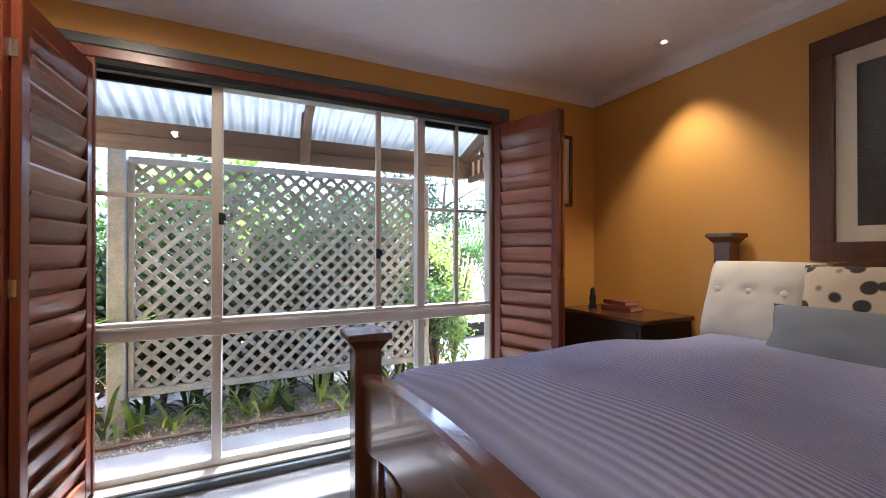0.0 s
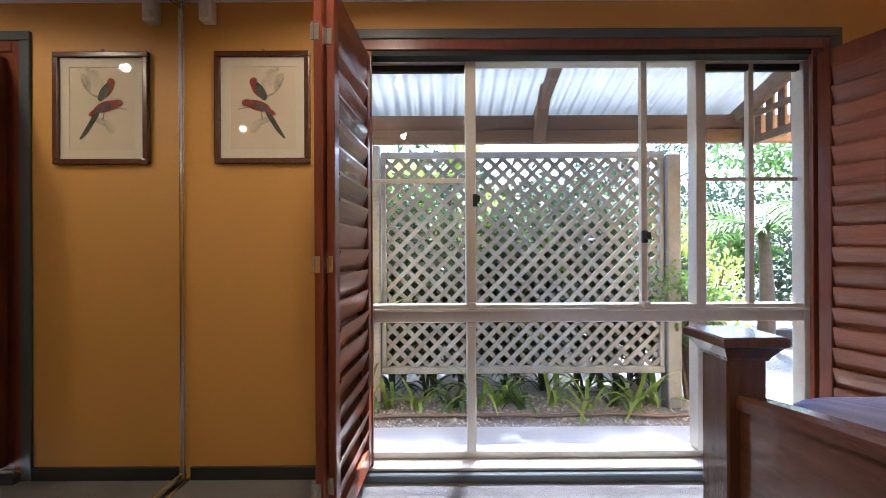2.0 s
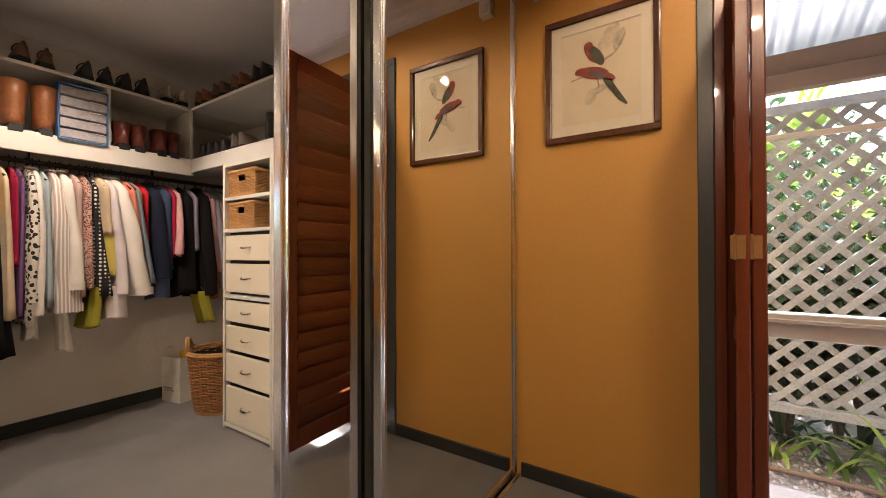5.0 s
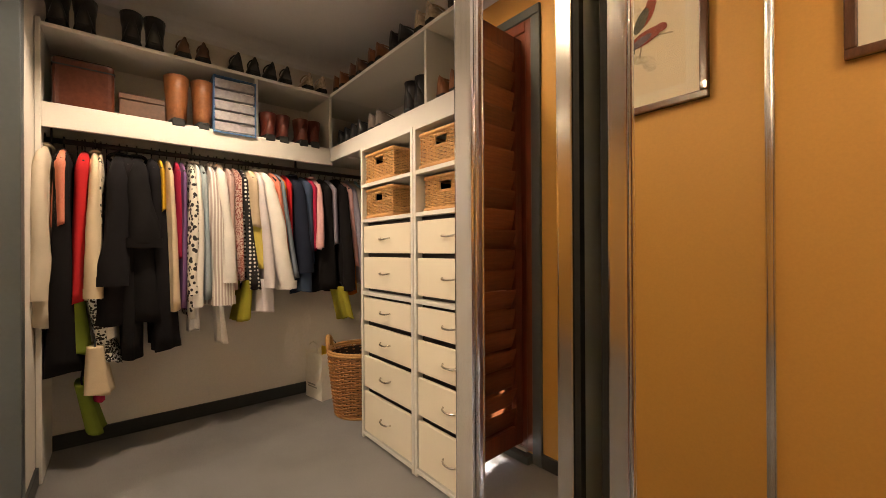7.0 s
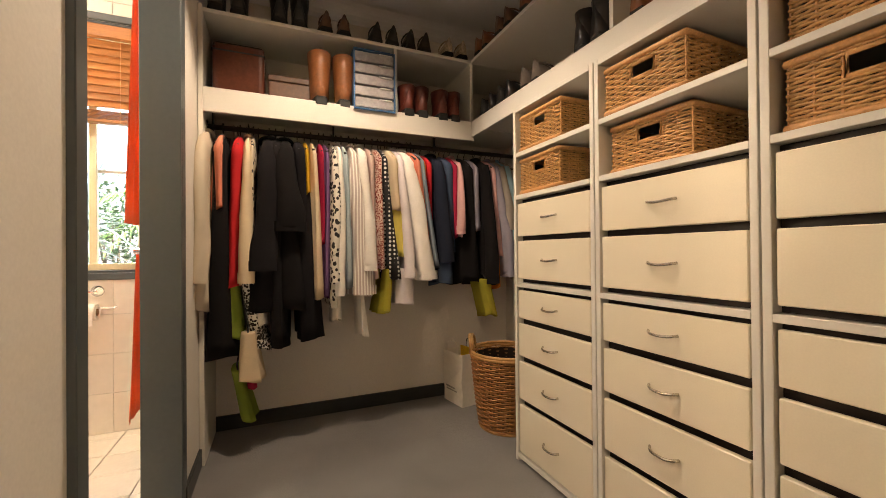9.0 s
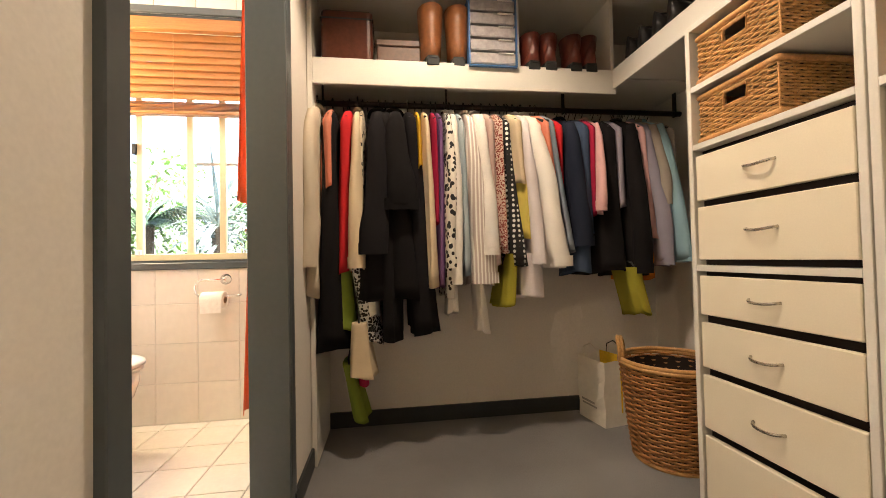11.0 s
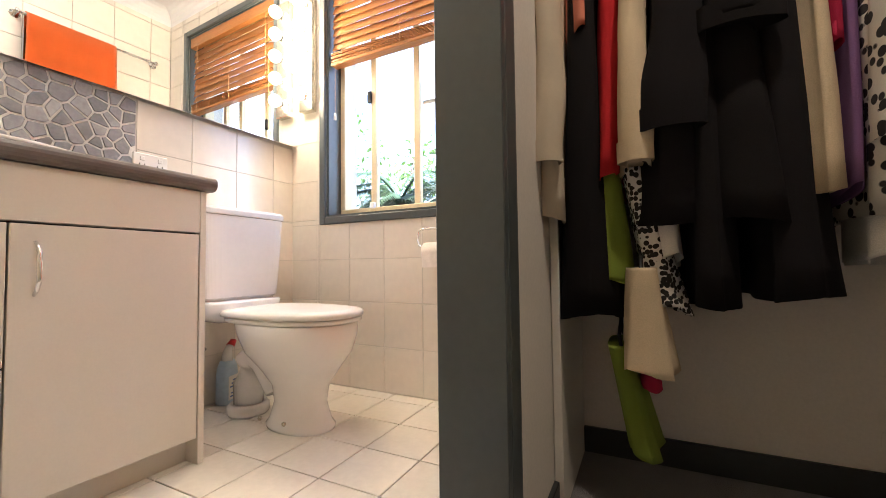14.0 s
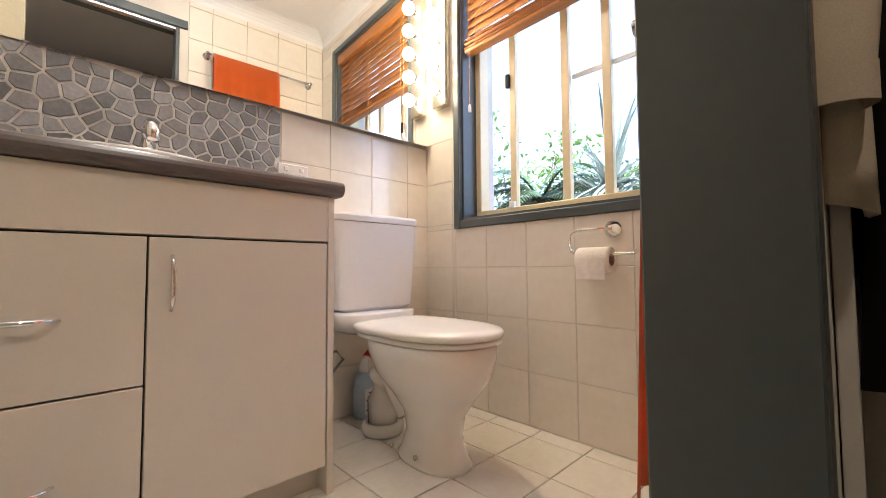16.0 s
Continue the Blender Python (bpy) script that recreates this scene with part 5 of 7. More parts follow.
def paper_bag():
    t = thing("paper_bag", (-3.725, 1.957, 0), "white paper carrier bag with faint grey print, against the wall", "bag", rz=10)
    paper = mat("white_bag_paper", (0.74, 0.70, 0.62), rough=0.7, var=0.06, scale=10, bump=0.3, fine=40, depth=0.004)
    w, d, h = 0.19, 0.14, 0.305
    bm = bmesh.new()
    rings = []
    for f in (0, 0.25, 0.5, 0.75, 1.0):
        g, s = 1 + 0.04 * f, 0.006 * math.sin(f * 9)
        rings.append([(-w / 2 * g + s, -d / 2 * g, h * f), (0.0, -d / 2 * g - s, h * f), (w / 2 * g, -d / 2 * g + s, h * f), (w / 2 * g - 0.012 * f, 0, h * f), (w / 2 * g, d / 2 * g, h * f), (-w / 2 * g, d / 2 * g, h * f), (-w / 2 * g + 0.012 * f, 0, h * f)])
    skin(bm, rings, caps=False)
    bmesh.ops.contextual_create(bm, geom=bm.verts[:7])
    bmesh.ops.solidify(bm, geom=bm.faces[:], thickness=0.0012)
    part("body", bm, paper, t)
    part("print", boxes((-0.065, 0.03, -d / 2 - 0.0065, -d / 2 - 0.0045, 0.09, 0.10), (-0.06, 0.045, -d / 2 - 0.0065, -d / 2 - 0.0045, 0.075, 0.083)), mat("grey_print", (0.32, 0.30, 0.27), rough=0.8), t, "faint grey printed lines")
    for y in (-d / 2, d / 2):
        bm = bmesh.new()
        tube(bm, [(-0.06, y * 1.04, h - 0.01), (-0.05, y * 1.0, h + 0.05), (0, y * 0.95, h + 0.075), (0.05, y, h + 0.05), (0.06, y * 1.04, h - 0.01)], 0.003, 6)
        part("handle", bm, BLACK if y > 0 else paper, t, "cord handle")
    k = thing("yellow_folder", (-3.70, 1.985, 0.2), "bright yellow card sticking out of the paper bag", "folder", rz=14)
    part("card", boxes((-0.07, 0.07, -0.003, 0.003, -0.14, 0.13), bevel=0.001), mat("yellow_card", (0.85, 0.55, 0.03), rough=0.6), k)
    part("card", boxes((-0.06, 0.07, 0.006, 0.011, -0.14, 0.10), bevel=0.001), mat("white_card", (0.75, 0.74, 0.7), rough=0.6), k)


paper_bag()


def cloth(name, col, **kw):
    return mat(name, col, rough=0.95, var=0.14, scale=9, fine=450, bump=0.3, spec=0.12, **kw)


C = {
    "stone": cloth("stone_cotton", (0.56, 0.49, 0.38)), "black": cloth("black_cloth", (0.012, 0.011, 0.012)), "red": cloth("red_cotton", (0.50, 0.025, 0.03)),
    "cream": cloth("cream_wool", (0.66, 0.54, 0.37)), "leopard": spotted("leopard_print", (0.66, 0.56, 0.42), (0.03, 0.02, 0.015), 42, 0.34, blobs=True),
    "charcoal": cloth("charcoal_wool", (0.013, 0.012, 0.014)), "mustard": cloth("mustard_cotton", (0.62, 0.36, 0.03)), "crimson": cloth("crimson_cotton", (0.36, 0.02, 0.06)),
    "purple": cloth("purple_jersey", (0.19, 0.10, 0.23)), "cow": spotted("black_spot_cotton", (0.74, 0.70, 0.62), (0.02, 0.018, 0.02), 44, 0.40, blobs=True),
    "white": cloth("white_cotton", (0.82, 0.79, 0.74)), "pale_blue": cloth("pale_blue_cotton", (0.42, 0.50, 0.54)), "pinstripe": striped("striped_shirting", (0.82, 0.79, 0.74), (0.50, 0.42, 0.38), 1, 0.014, 0.4),
    "blush": cloth("blush_lace", (0.56, 0.42, 0.38)), "fleck": spotted("red_fleck_print", (0.66, 0.50, 0.42), (0.25, 0.04, 0.03), 120, 0.44, blobs=True),
    "dots": spotted("polka_dot_crepe", (0.012, 0.011, 0.012), (0.78, 0.76, 0.72), 46, 0.29), "lilac": cloth("lilac_white_cotton", (0.72, 0.67, 0.69)), "yellow": cloth("lemon_knit", (0.72, 0.60, 0.14)),
    "salmon": cloth("salmon_cotton", (0.70, 0.26, 0.17)), "slate": cloth("slate_blue_cotton", (0.22, 0.27, 0.33)), "navy": cloth("navy_denim", (0.018, 0.023, 0.04)), "denim": cloth("blue_denim", (0.05, 0.075, 0.13)),
    "pink": cloth("pale_pink_cotton", (0.70, 0.42, 0.42)), "lavender": cloth("grey_lavender_knit", (0.30, 0.28, 0.35)), "sky": cloth("light_blue_cotton", (0.28, 0.44, 0.52)), "taupe": cloth("taupe_cotton", (0.34, 0.30, 0.26)),
    "green": cloth("leaf_green_crepe", (0.20, 0.27, 0.04)), "swirl": spotted("black_white_swirl", (0.72, 0.70, 0.66), (0.015, 0.015, 0.016), 95, 0.50, blobs=True), "olive": cloth("olive_silk", (0.36, 0.33, 0.04)), "orange": cloth("orange_cotton", (0.70, 0.22, 0.02)),
}


RAIL_X, RAIL_TOP = -3.644, 1.455


def garment(y0, y1, w0, w1, top, hem, key, label, sleeve=0.0, seed=0, back=0.0):
    """A garment seen along its edge: a folded body that leans from y0 at the shoulder to y1 at the hem,
    w0 wide above and w1 below, with its near sleeve hanging in front down to the height sleeve."""
    rng = random.Random(seed * 7 + 1)
    t = thing("hanging_garment", (RAIL_X - back, y0, hem), label, "garment", "clothes on the rail")
    lean, ph = y1 - y0, [rng.uniform(0, 6.28) for _ in range(5)]
    front = rng.uniform(0.165, 0.19)
    low = top < 1.25                        # hangs from clips, under the coats
    H = (top if low else RAIL_TOP) - hem
    n, rows = 40, 16
    rings = []
    for k in range(rows + 1):
        f = (k / rows) ** 1.3 if k else 0.0  # 0 at the neck, 1 at the hem
        z = H * (1 - f)
        drop = H * f
        g = min(1.0, drop / 0.075)
        half = front * 0.5 if low else 0.035 + (front - 0.035) * g ** 0.7
        half *= 1 - 0.10 * math.sin(min(1, drop / 0.6) * 3.0) * (0 if low else 1)
        w = (w0 + (w1 - w0) * f ** 0.85) * (1 if low else 0.45 + 0.55 * g)
        ring = []
        for i in range(n):
            a = 2 * math.pi * i / n
            c, sn = math.cos(a), math.sin(a)
            crease = 1 + 0.16 * min(1, drop * 4) * (math.sin(3 * a + ph[0] + drop * 2.5) + 0.6 * math.sin(7 * a + ph[1] - drop * 4))
            wave = min(1, drop * 3) * (0.006 * math.sin(4 * c * 2 + ph[2] + drop * 3) + 0.004 * math.sin(9 * c + ph[3]))
            ring.append(((0.075 if low else 0.0) + half * math.copysign(abs(c) ** 0.55, c), lean * f + w / 2 * math.copysign(abs(sn) ** 0.75, sn) * crease + wave, z + (0.008 * math.sin(2 * a + ph[4]) + 0.010 * c if k == rows else 0)))
        rings.append(ring)
    last = rings[-1]
    mid = lean
    rings.append([(x * 0.985, mid + (yy - mid) * 0.82, zz + 0.002) for x, yy, zz in last])
    rings.append([(x * 0.97, mid + (yy - mid) * 0.6, zz + 0.035) for x, yy, zz in last])
    part("body", skin(bmesh.new(), rings), C[key], t, smooth=True)
    if sleeve:
        S = RAIL_TOP - 0.05 - sleeve
        rr = []
        for k in range(15):
            f = k / 14
            z = RAIL_TOP - 0.05 - hem - S * f
            q = min(1.0, (RAIL_TOP - hem - z) / H)
            w = (w0 * 0.8 + (max(w1, 0.05) * 0.92 - w0 * 0.8) * f ** 0.8) * (0.6 + 0.4 * min(1, f * 8))
            bend = 0.012 * math.sin(f * 3.0) + 0.006 * math.sin(f * 8 + ph[1])
            ring = []
            for i in range(16):
                a = 2 * math.pi * i / 16
                fold = 1 + 0.14 * math.sin(3 * a + ph[2] + f * 6) * min(1, f * 4) + 0.05 * math.sin(17 * f + ph[3])
                ring.append((front - 0.035 + 0.035 * f + bend + 0.034 * math.cos(a) * (0.5 + 0.5 * min(1, f * 6)), lean * q + w / 2 * math.sin(a) * fold + 0.004 * math.sin(f * 7 + ph[4]), z))
            rr.append(ring)
        cx = sum(p[0] for p in rr[-1]) / 16
        cy = sum(p[1] for p in rr[-1]) / 16
        grow = [(cx + (x - cx) * 1.06, cy + (yy - cy) * 1.06, zz) for x, yy, zz in rr[-1]]
        hollow = [(cx + (x - cx) * 0.9, cy + (yy - cy) * 0.9, zz + 0.02) for x, yy, zz in rr[-1]]
        sl = part("sleeve", skin(bmesh.new(), rr + [hollow]), C[key], t, smooth=True)
        cuff = [[(x, yy, zz + dz) for x, yy, zz in grow] for dz in (0.045, 0.004, 0.0)]
        part("cuff", skin(bmesh.new(), cuff, caps=False), C[key], sl, smooth=True)
        bm = bmesh.new()
        tube(bm, [(0.045 * math.cos(a), 0.5 * w0 * math.sin(a), H - 0.008 + 0.014 * math.cos(a)) for a in [2 * math.pi * j / 16 for j in range(16)]], 0.008, 6, closed=True)
        part("collar", bm, C[key], t, smooth=True)
    K = RAIL_TOP - hem
    if low:
        pts = [(-0.02, lean * 0.1, H - 0.005), (-0.01, 0, H + 0.02), (0.0, 0, H + 0.05), (0.13, 0, H + 0.02), (0.14, lean * 0.1, H - 0.005)]
        bm = tube(tube(bmesh.new(), pts, 0.004, 6), [(0, 0, H + 0.05), (0, 0, K)], 0.0025, 5)
    else:
        bm = tube(bmesh.new(), [(-front * 0.85, 0, K - 0.065), (-0.03, 0, K - 0.002), (0, 0, K + 0.006), (0.03, 0, K - 0.002), (front * 0.85, 0, K - 0.065)], 0.006, 6)
    tube(bm, [(0, 0, K), (0, 0, K + 0.020), (0.014, 0, K + 0.034), (0.016, 0, K + 0.052), (0.004, 0, K + 0.062), (-0.014, 0, K + 0.056), (-0.016, 0, K + 0.044)], 0.0024, 6)
    part("hanger", bm, BLACK, t, "black hanger with a wire hook")
    return t


def rail_y(u):
    return 0.5345 + u * 0.001851


def rail_z(v):
    return 1.548 - v * 0.001811


# kind of cloth, words, shoulder from..to, hem from..to, hem height, sleeve end (0: none)
ROW = """stone|stone cotton jacket|36 66 26 66|488 420
black|long black dress|66 100 50 118|610 0
red|red cotton shirt|106 138 90 124|440 0
cream|cream wool coat|132 152 120 160|432 425
leopard|leopard print blouse|146 160 140 156|430 0
charcoal|charcoal wool coat|168 212 142 208|500 396
black|black trousers on a hanger|186 226 192 234|592 0
black|long black coat|206 248 206 282|502 300
charcoal|black wide-leg trousers|240 278 256 320|582 0
mustard|mustard blouse|270 284 275 288|205 0
cream|pale linen dress|286 302 290 318|476 0
crimson|crimson top|308 322 306 320|335 0
purple|purple jersey dress|320 334 315 333|476 0
cow|white blouse with black spots|338 358 336 352|500 430
white|white sheer blouse|352 370 344 372|470 466
pale_blue|pale blue shirt|368 382 368 390|452 0
pinstripe|fine striped white shirt|384 408 388 452|474 466
white|white cotton blouse|406 432 418 452|410 402
blush|blush lace blouse|430 452 434 462|432 0
fleck|red flecked blouse|454 472 452 476|402 0
dots|black dress with white polka dots|470 488 478 526|432 0
cream|cream short-sleeved top|484 516 500 524|240 0
yellow|lemon knit top|500 514 514 536|368 0
lilac|lilac-white shirt|510 532 530 562|432 424
white|white cotton shirt|522 562 572 628|438 432
salmon|salmon shirt|558 578 600 620|412 0
slate|slate blue shirt|572 588 616 638|404 0
orange|tan print top|588 606 596 614|265 0
red|short red top|606 630 610 628|284 0
navy|navy denim jacket|628 668 638 692|394 385
denim|blue denim jeans|664 698 658 702|356 0
crimson|crimson top|688 710 694 708|316 0
pink|pale pink shirt|704 730 700 728|310 300
black|black flared skirt|732 764 706 800|456 0
lavender|grey-lavender top|758 782 764 790|295 0
black|black jacket|786 826 794 842|462 455
orange|orange and white scarf|824 840 830 858|474 0
pink|pale pink shirt|818 838 846 876|372 0
lavender|grey-lavender cardigan|834 860 864 910|442 436
taupe|taupe shirt|852 884 876 908|405 285
sky|light blue shirt|864 894 910 946|432 428
taupe|grey-brown knit top|892 918 924 950|310 0"""
for i, line in enumerate(ROW.split("\n")):
    key, lab, span, ends = line.split("|")
    a, b, c, d = (rail_y(float(v)) for v in span.split())
    hem, cuff = (float(v) for v in ends.split())
    garment((a + b) / 2, (c + d) / 2, b - a, d - c, RAIL_TOP, rail_z(hem), key, lab + " hanging on the rail", rail_z(cuff) if cuff else 0.0, i, 0.045 if a > rail_y(586) else -0.035 if i == 0 else 0.0)

# what hangs lower, under the coats: the same, with the height at which it begins
LOW = """green|leaf green top|92 122 85 134|425 566
swirl|black and white swirl print dress|124 150 150 192|425 600
white|white blouse|150 178 160 186|425 538
cream|cream skirt|126 158 118 172|545 668
green|green scarf|102 130 126 158|640 772
crimson|small red top|140 158 138 160|640 690
olive|olive silk skirt|474 508 456 500|400 526
lilac|lilac skirt|512 566 508 570|400 506
white|white sash dress|404 420 412 434|440 586
white|white underskirt|342 362 340 364|440 540
denim|blue denim skirt|640 690 632 690|370 452
olive|olive scarf|775 815 806 838|440 560"""
for i, line in enumerate(LOW.split("\n")):
    key, lab, span, ends = line.split("|")
    a, b, c, d = (rail_y(float(v)) for v in span.split())
    top, hem = (rail_z(float(v)) for v in ends.split())
    garment((a + b) / 2, (c + d) / 2, b - a, d - c, top, hem, key, lab + " hanging below the coats", 0.0, 60 + i, -0.03 if lab == "cream skirt" else 0.02)

PLASTIC_BAG = glass("clear_dry_cleaning_film", (0.95, 0.93, 0.92), 0.12)
bmf = bmesh.new()
skin(bmf, [[(w * math.cos(2 * math.pi * q / 14) * (1 + 0.12 * math.sin(5 * q + z * 9)), 0.03 * math.sin(2 * math.pi * q / 14) * (1 + 0.3 * math.sin(3 * q + z * 13)), z) for q in range(14)] for w, z in ((0.19, 0.0), (0.195, 0.10), (0.195, 0.20), (0.17, 0.29), (0.05, 0.345))])
film = part("garment_cover", bmf, PLASTIC_BAG, smooth=True)
film.location = (-3.635, rail_y(82), 1.10)
film.visible_shadow = False
tagged(film, "clear plastic dry-cleaning cover over a salmon dress", "garment cover")
garment(rail_y(84), rail_y(80), 0.05, 0.045, RAIL_TOP, rail_z(250), "salmon", "salmon dress under a clear plastic cover", 0.0, 91)

LEATHERS = {"black": mat("black_leather", (0.015, 0.014, 0.014), rough=0.35, var=0.2), "tan": mat("tan_leather", (0.20, 0.072, 0.024), rough=0.45, var=0.3, scale=9), "brown": mat("brown_leather", (0.10, 0.045, 0.022), rough=0.45, var=0.3), "red": mat("oxblood_leather", (0.13, 0.026, 0.016), rough=0.4, var=0.3),
            "beige": mat("beige_patterned_leather", (0.42, 0.34, 0.24), rough=0.5, var=0.5, scale=30), "grey": mat("grey_suede", (0.16, 0.13, 0.11), rough=0.95, var=0.2)}


def shoe(kind, leather, label):
    """A shoe pointing along +y, 0.26 long: sole, heel and upper, with a shaft for a boot."""
    t = thing(kind, (0, 0, 0), label, "shoe" if kind == "shoe" else "boot", "shoes on the robe shelves")
    rings_s, rings_u = [], []
    heel = 0.022 if kind == "shoe" else 0.03
    for k in range(13):
        f = k / 12
        y = -0.13 + 0.26 * f
        w = 0.030 + 0.013 * math.sin(math.pi * min(1, f * 1.25)) + 0.006 * f
        if f > 0.8:
            w *= math.sqrt(max(0.05, 1 - ((f - 0.8) / 0.2) ** 2 * 0.92))
        if f < 0.1:
            w *= 0.7 + 3 * f
        lift = heel * max(0, 1 - f * 2.2)
        rings_s.append([(-w, y, lift), (w, y, lift), (w, y, lift + 0.008), (-w, y, lift + 0.008)])
        h = 0.035 + (0.045 if kind == "shoe" else 0.065) * max(0, 1 - f * 1.5) + 0.012 * math.sin(f * 3.1)
        if f > 0.85:
            h *= 0.75
        rings_u.append([(w * 0.96 * math.cos(q) * (1 - 0.25 * max(0, math.sin(q))), y, lift + 0.008 + h * math.sin(q)) for q in [math.pi * j / 8 for j in range(9)]])
    part("sole", skin(bmesh.new(), rings_s), BLACK, t)
    part("heel", boxes((-0.027, 0.027, -0.128, -0.07, 0, heel + 0.002), bevel=0.003), BLACK, t)
    bm = bmesh.new()
    skin(bm, rings_u)
    part("upper", bm, leather, t, smooth=True)
    if kind != "shoe":
        H = 0.255 if kind == "tall_boot" else 0.165
        bm = bmesh.new()
        g = 1.22 if kind == "tall_boot" else 1.0
        lathe(bm, [(0.040 * g, 0.03), (0.042 * g, 0.10), (0.046 * g, H * 0.7), (0.051 * g, H), (0.047 * g, H), (0.040 * g, H * 0.7), (0.034 * g, 0.09)], (0, -0.070, 0), 18, 0.9, 1.2)
        part("shaft", bm, leather, t, smooth=True)
    else:
        bm = bmesh.new()
        tube(bm, [(0.026 * math.cos(q), -0.065 + 0.05 * math.sin(q), 0.083 - 0.012 * math.sin(q)) for q in [2 * math.pi * j / 16 for j in range(16)]], 0.004, 5, closed=True)
        part("collar", bm, leather, t)
    return t


def pair(kind, key, x, y, z, rz, label, gap=0.1):
    a = shoe(kind, LEATHERS[key], label)
    c, s = math.cos(radians(rz)), math.sin(radians(rz))
    a.matrix_world = pose(x - gap / 2 * c, y - gap / 2 * s, z, 0, 0, rz + 3)
    copy_thing(a, pose(x + gap / 2 * c, y + gap / 2 * s, z, 0, 0, rz - 4))


U, Lw = 1.974, 1.619
for yy, kind, key, lab in [(0.72, "ankle_boot", "black", "black leather boots"), (0.98, "ankle_boot", "black", "black leather ankle boots"), (1.19, "shoe", "brown", "brown leather shoes"), (1.44, "shoe", "black", "black leather shoes"), (1.62, "shoe", "black", "black leather shoes"), (1.84, "shoe", "beige", "beige patterned shoes")]:
    pair(kind, key, -3.645, yy, U, 90, lab + " on the top shelf")
pair("tall_boot", "tan", -3.63, 1.17, Lw, 92, "tall tan leather boots on the lower shelf", 0.125)
pair("ankle_boot", "red", -3.63, 1.60, Lw, 90, "oxblood leather ankle boots on the lower shelf", 0.09)
pair("ankle_boot", "red", -3.63, 1.79, Lw, 90, "oxblood leather ankle boots on the lower shelf", 0.085)
for xx, kind, key, lab in [(-3.36, "shoe", "black", "black leather shoes"), (-3.19, "shoe", "black", "black leather pumps"), (-2.98, "shoe", "grey", "grey suede shoes"), (-2.63, "ankle_boot", "black", "black suede boots"), (-2.38, "shoe", "tan", "tan leather shoes"), (-2.14, "ankle_boot", "red", "tan ankle boots"), (-1.85, "shoe", "black", "black leather shoes")]:
    pair(kind, key, xx, 2.062, Lw, 0, lab + " over the drawer units", 0.095)
for xx, kind, key, lab in [(-3.42, "shoe", "tan", "tan leather shoes"), (-3.2, "shoe", "brown", "brown leather shoes"), (-2.98, "shoe", "tan", "tan sandals"), (-2.76, "shoe", "black", "black leather shoes"), (-2.54, "shoe", "beige", "beige shoes"), (-2.30, "ankle_boot", "black", "black ankle boots"), (-2.05, "shoe", "black", "black shoes")]:
    pair(kind, key, xx, 2.062, U, 0, lab + " on the top shelf over the drawers", 0.095)


def shelf_boxes():
    t = thing("storage_box", (-3.69, 0.77, Lw), "tall dark red-brown lacquered storage box on the lower shelf", "box")
    part("body", boxes((-0.14, 0.14, -0.115, 0.10, 0, 0.245), bevel=0.025, seg=3), mat("red_brown_lacquer", (0.10, 0.028, 0.015), rough=0.25, var=0.25, coat=0.4), t)
    part("lid_band", boxes((-0.142, 0.142, -0.117, 0.102, 0.20, 0.206)), BLACK, t)
    t = thing("shoe_box", (-3.70, 0.985, Lw), "low brown leather-covered box on the lower shelf", "box")
    part("body", boxes((-0.13, 0.13, -0.10, 0.10, 0, 0.105), bevel=0.004), LEATHERS["brown"], t)
    part("lid", boxes((-0.133, 0.133, -0.103, 0.103, 0.106, 0.135), bevel=0.004), LEATHERS["brown"], t)
    t = thing("drawer_organiser", (-3.60, 1.375, Lw), "blue plastic organiser with five clear drawers of papers", "organiser")
    blue = mat("blue_plastic", (0.06, 0.16, 0.36), rough=0.4, var=0.06)
    part("case", boxes((-0.15, 0.11, -0.105, -0.10, 0, 0.30), (-0.15, 0.11, 0.10, 0.105, 0, 0.30), (-0.15, 0.11, -0.10, 0.10, 0.295, 0.30), (-0.15, 0.11, -0.10, 0.10, 0, 0.005), (-0.155, -0.15, -0.105, 0.105, 0, 0.30)), blue, t)
    clear = mat("frosted_plastic", (0.36, 0.34, 0.35), rough=0.3, var=0.2, scale=30)
    for i in range(5):
        z = 0.012 + i * 0.057
        d = part("drawer", boxes((-0.14, 0.105, -0.097, 0.097, z, z + 0.004), (0.101, 0.106, -0.097, 0.097, z + 0.004, z + 0.046), bevel=0.001), clear, t)
        part("pull", boxes((0.106, 0.114, 0.02, 0.088, z + 0.041, z + 0.046), bevel=0.002), PLASTIC, d)
        part("papers", boxes((-0.12, 0.098, -0.09, 0.09, z + 0.006, z + 0.02 + 0.005 * (i % 3))), (MOUNT, C["red"], C["white"], MOUNT, C["navy"])[i], t, "papers and small packets")


shelf_boxes()
t = thing("robe_downlight", (-2.92, 1.12, CZ), "small recessed white downlight, lit, in the robe ceiling", "downlight")
part("trim_ring", lathe(bmesh.new(), [(0.034, -0.001), (0.046, -0.001), (0.048, -0.004), (0.044, -0.009), (0.036, -0.006)], seg=28), PLASTIC, t, smooth=True)
part("bulb_face", lathe(bmesh.new(), [(0.002, -0.002), (0.026, -0.002), (0.026, -0.005), (0.002, -0.007)], seg=20), BULB, t)


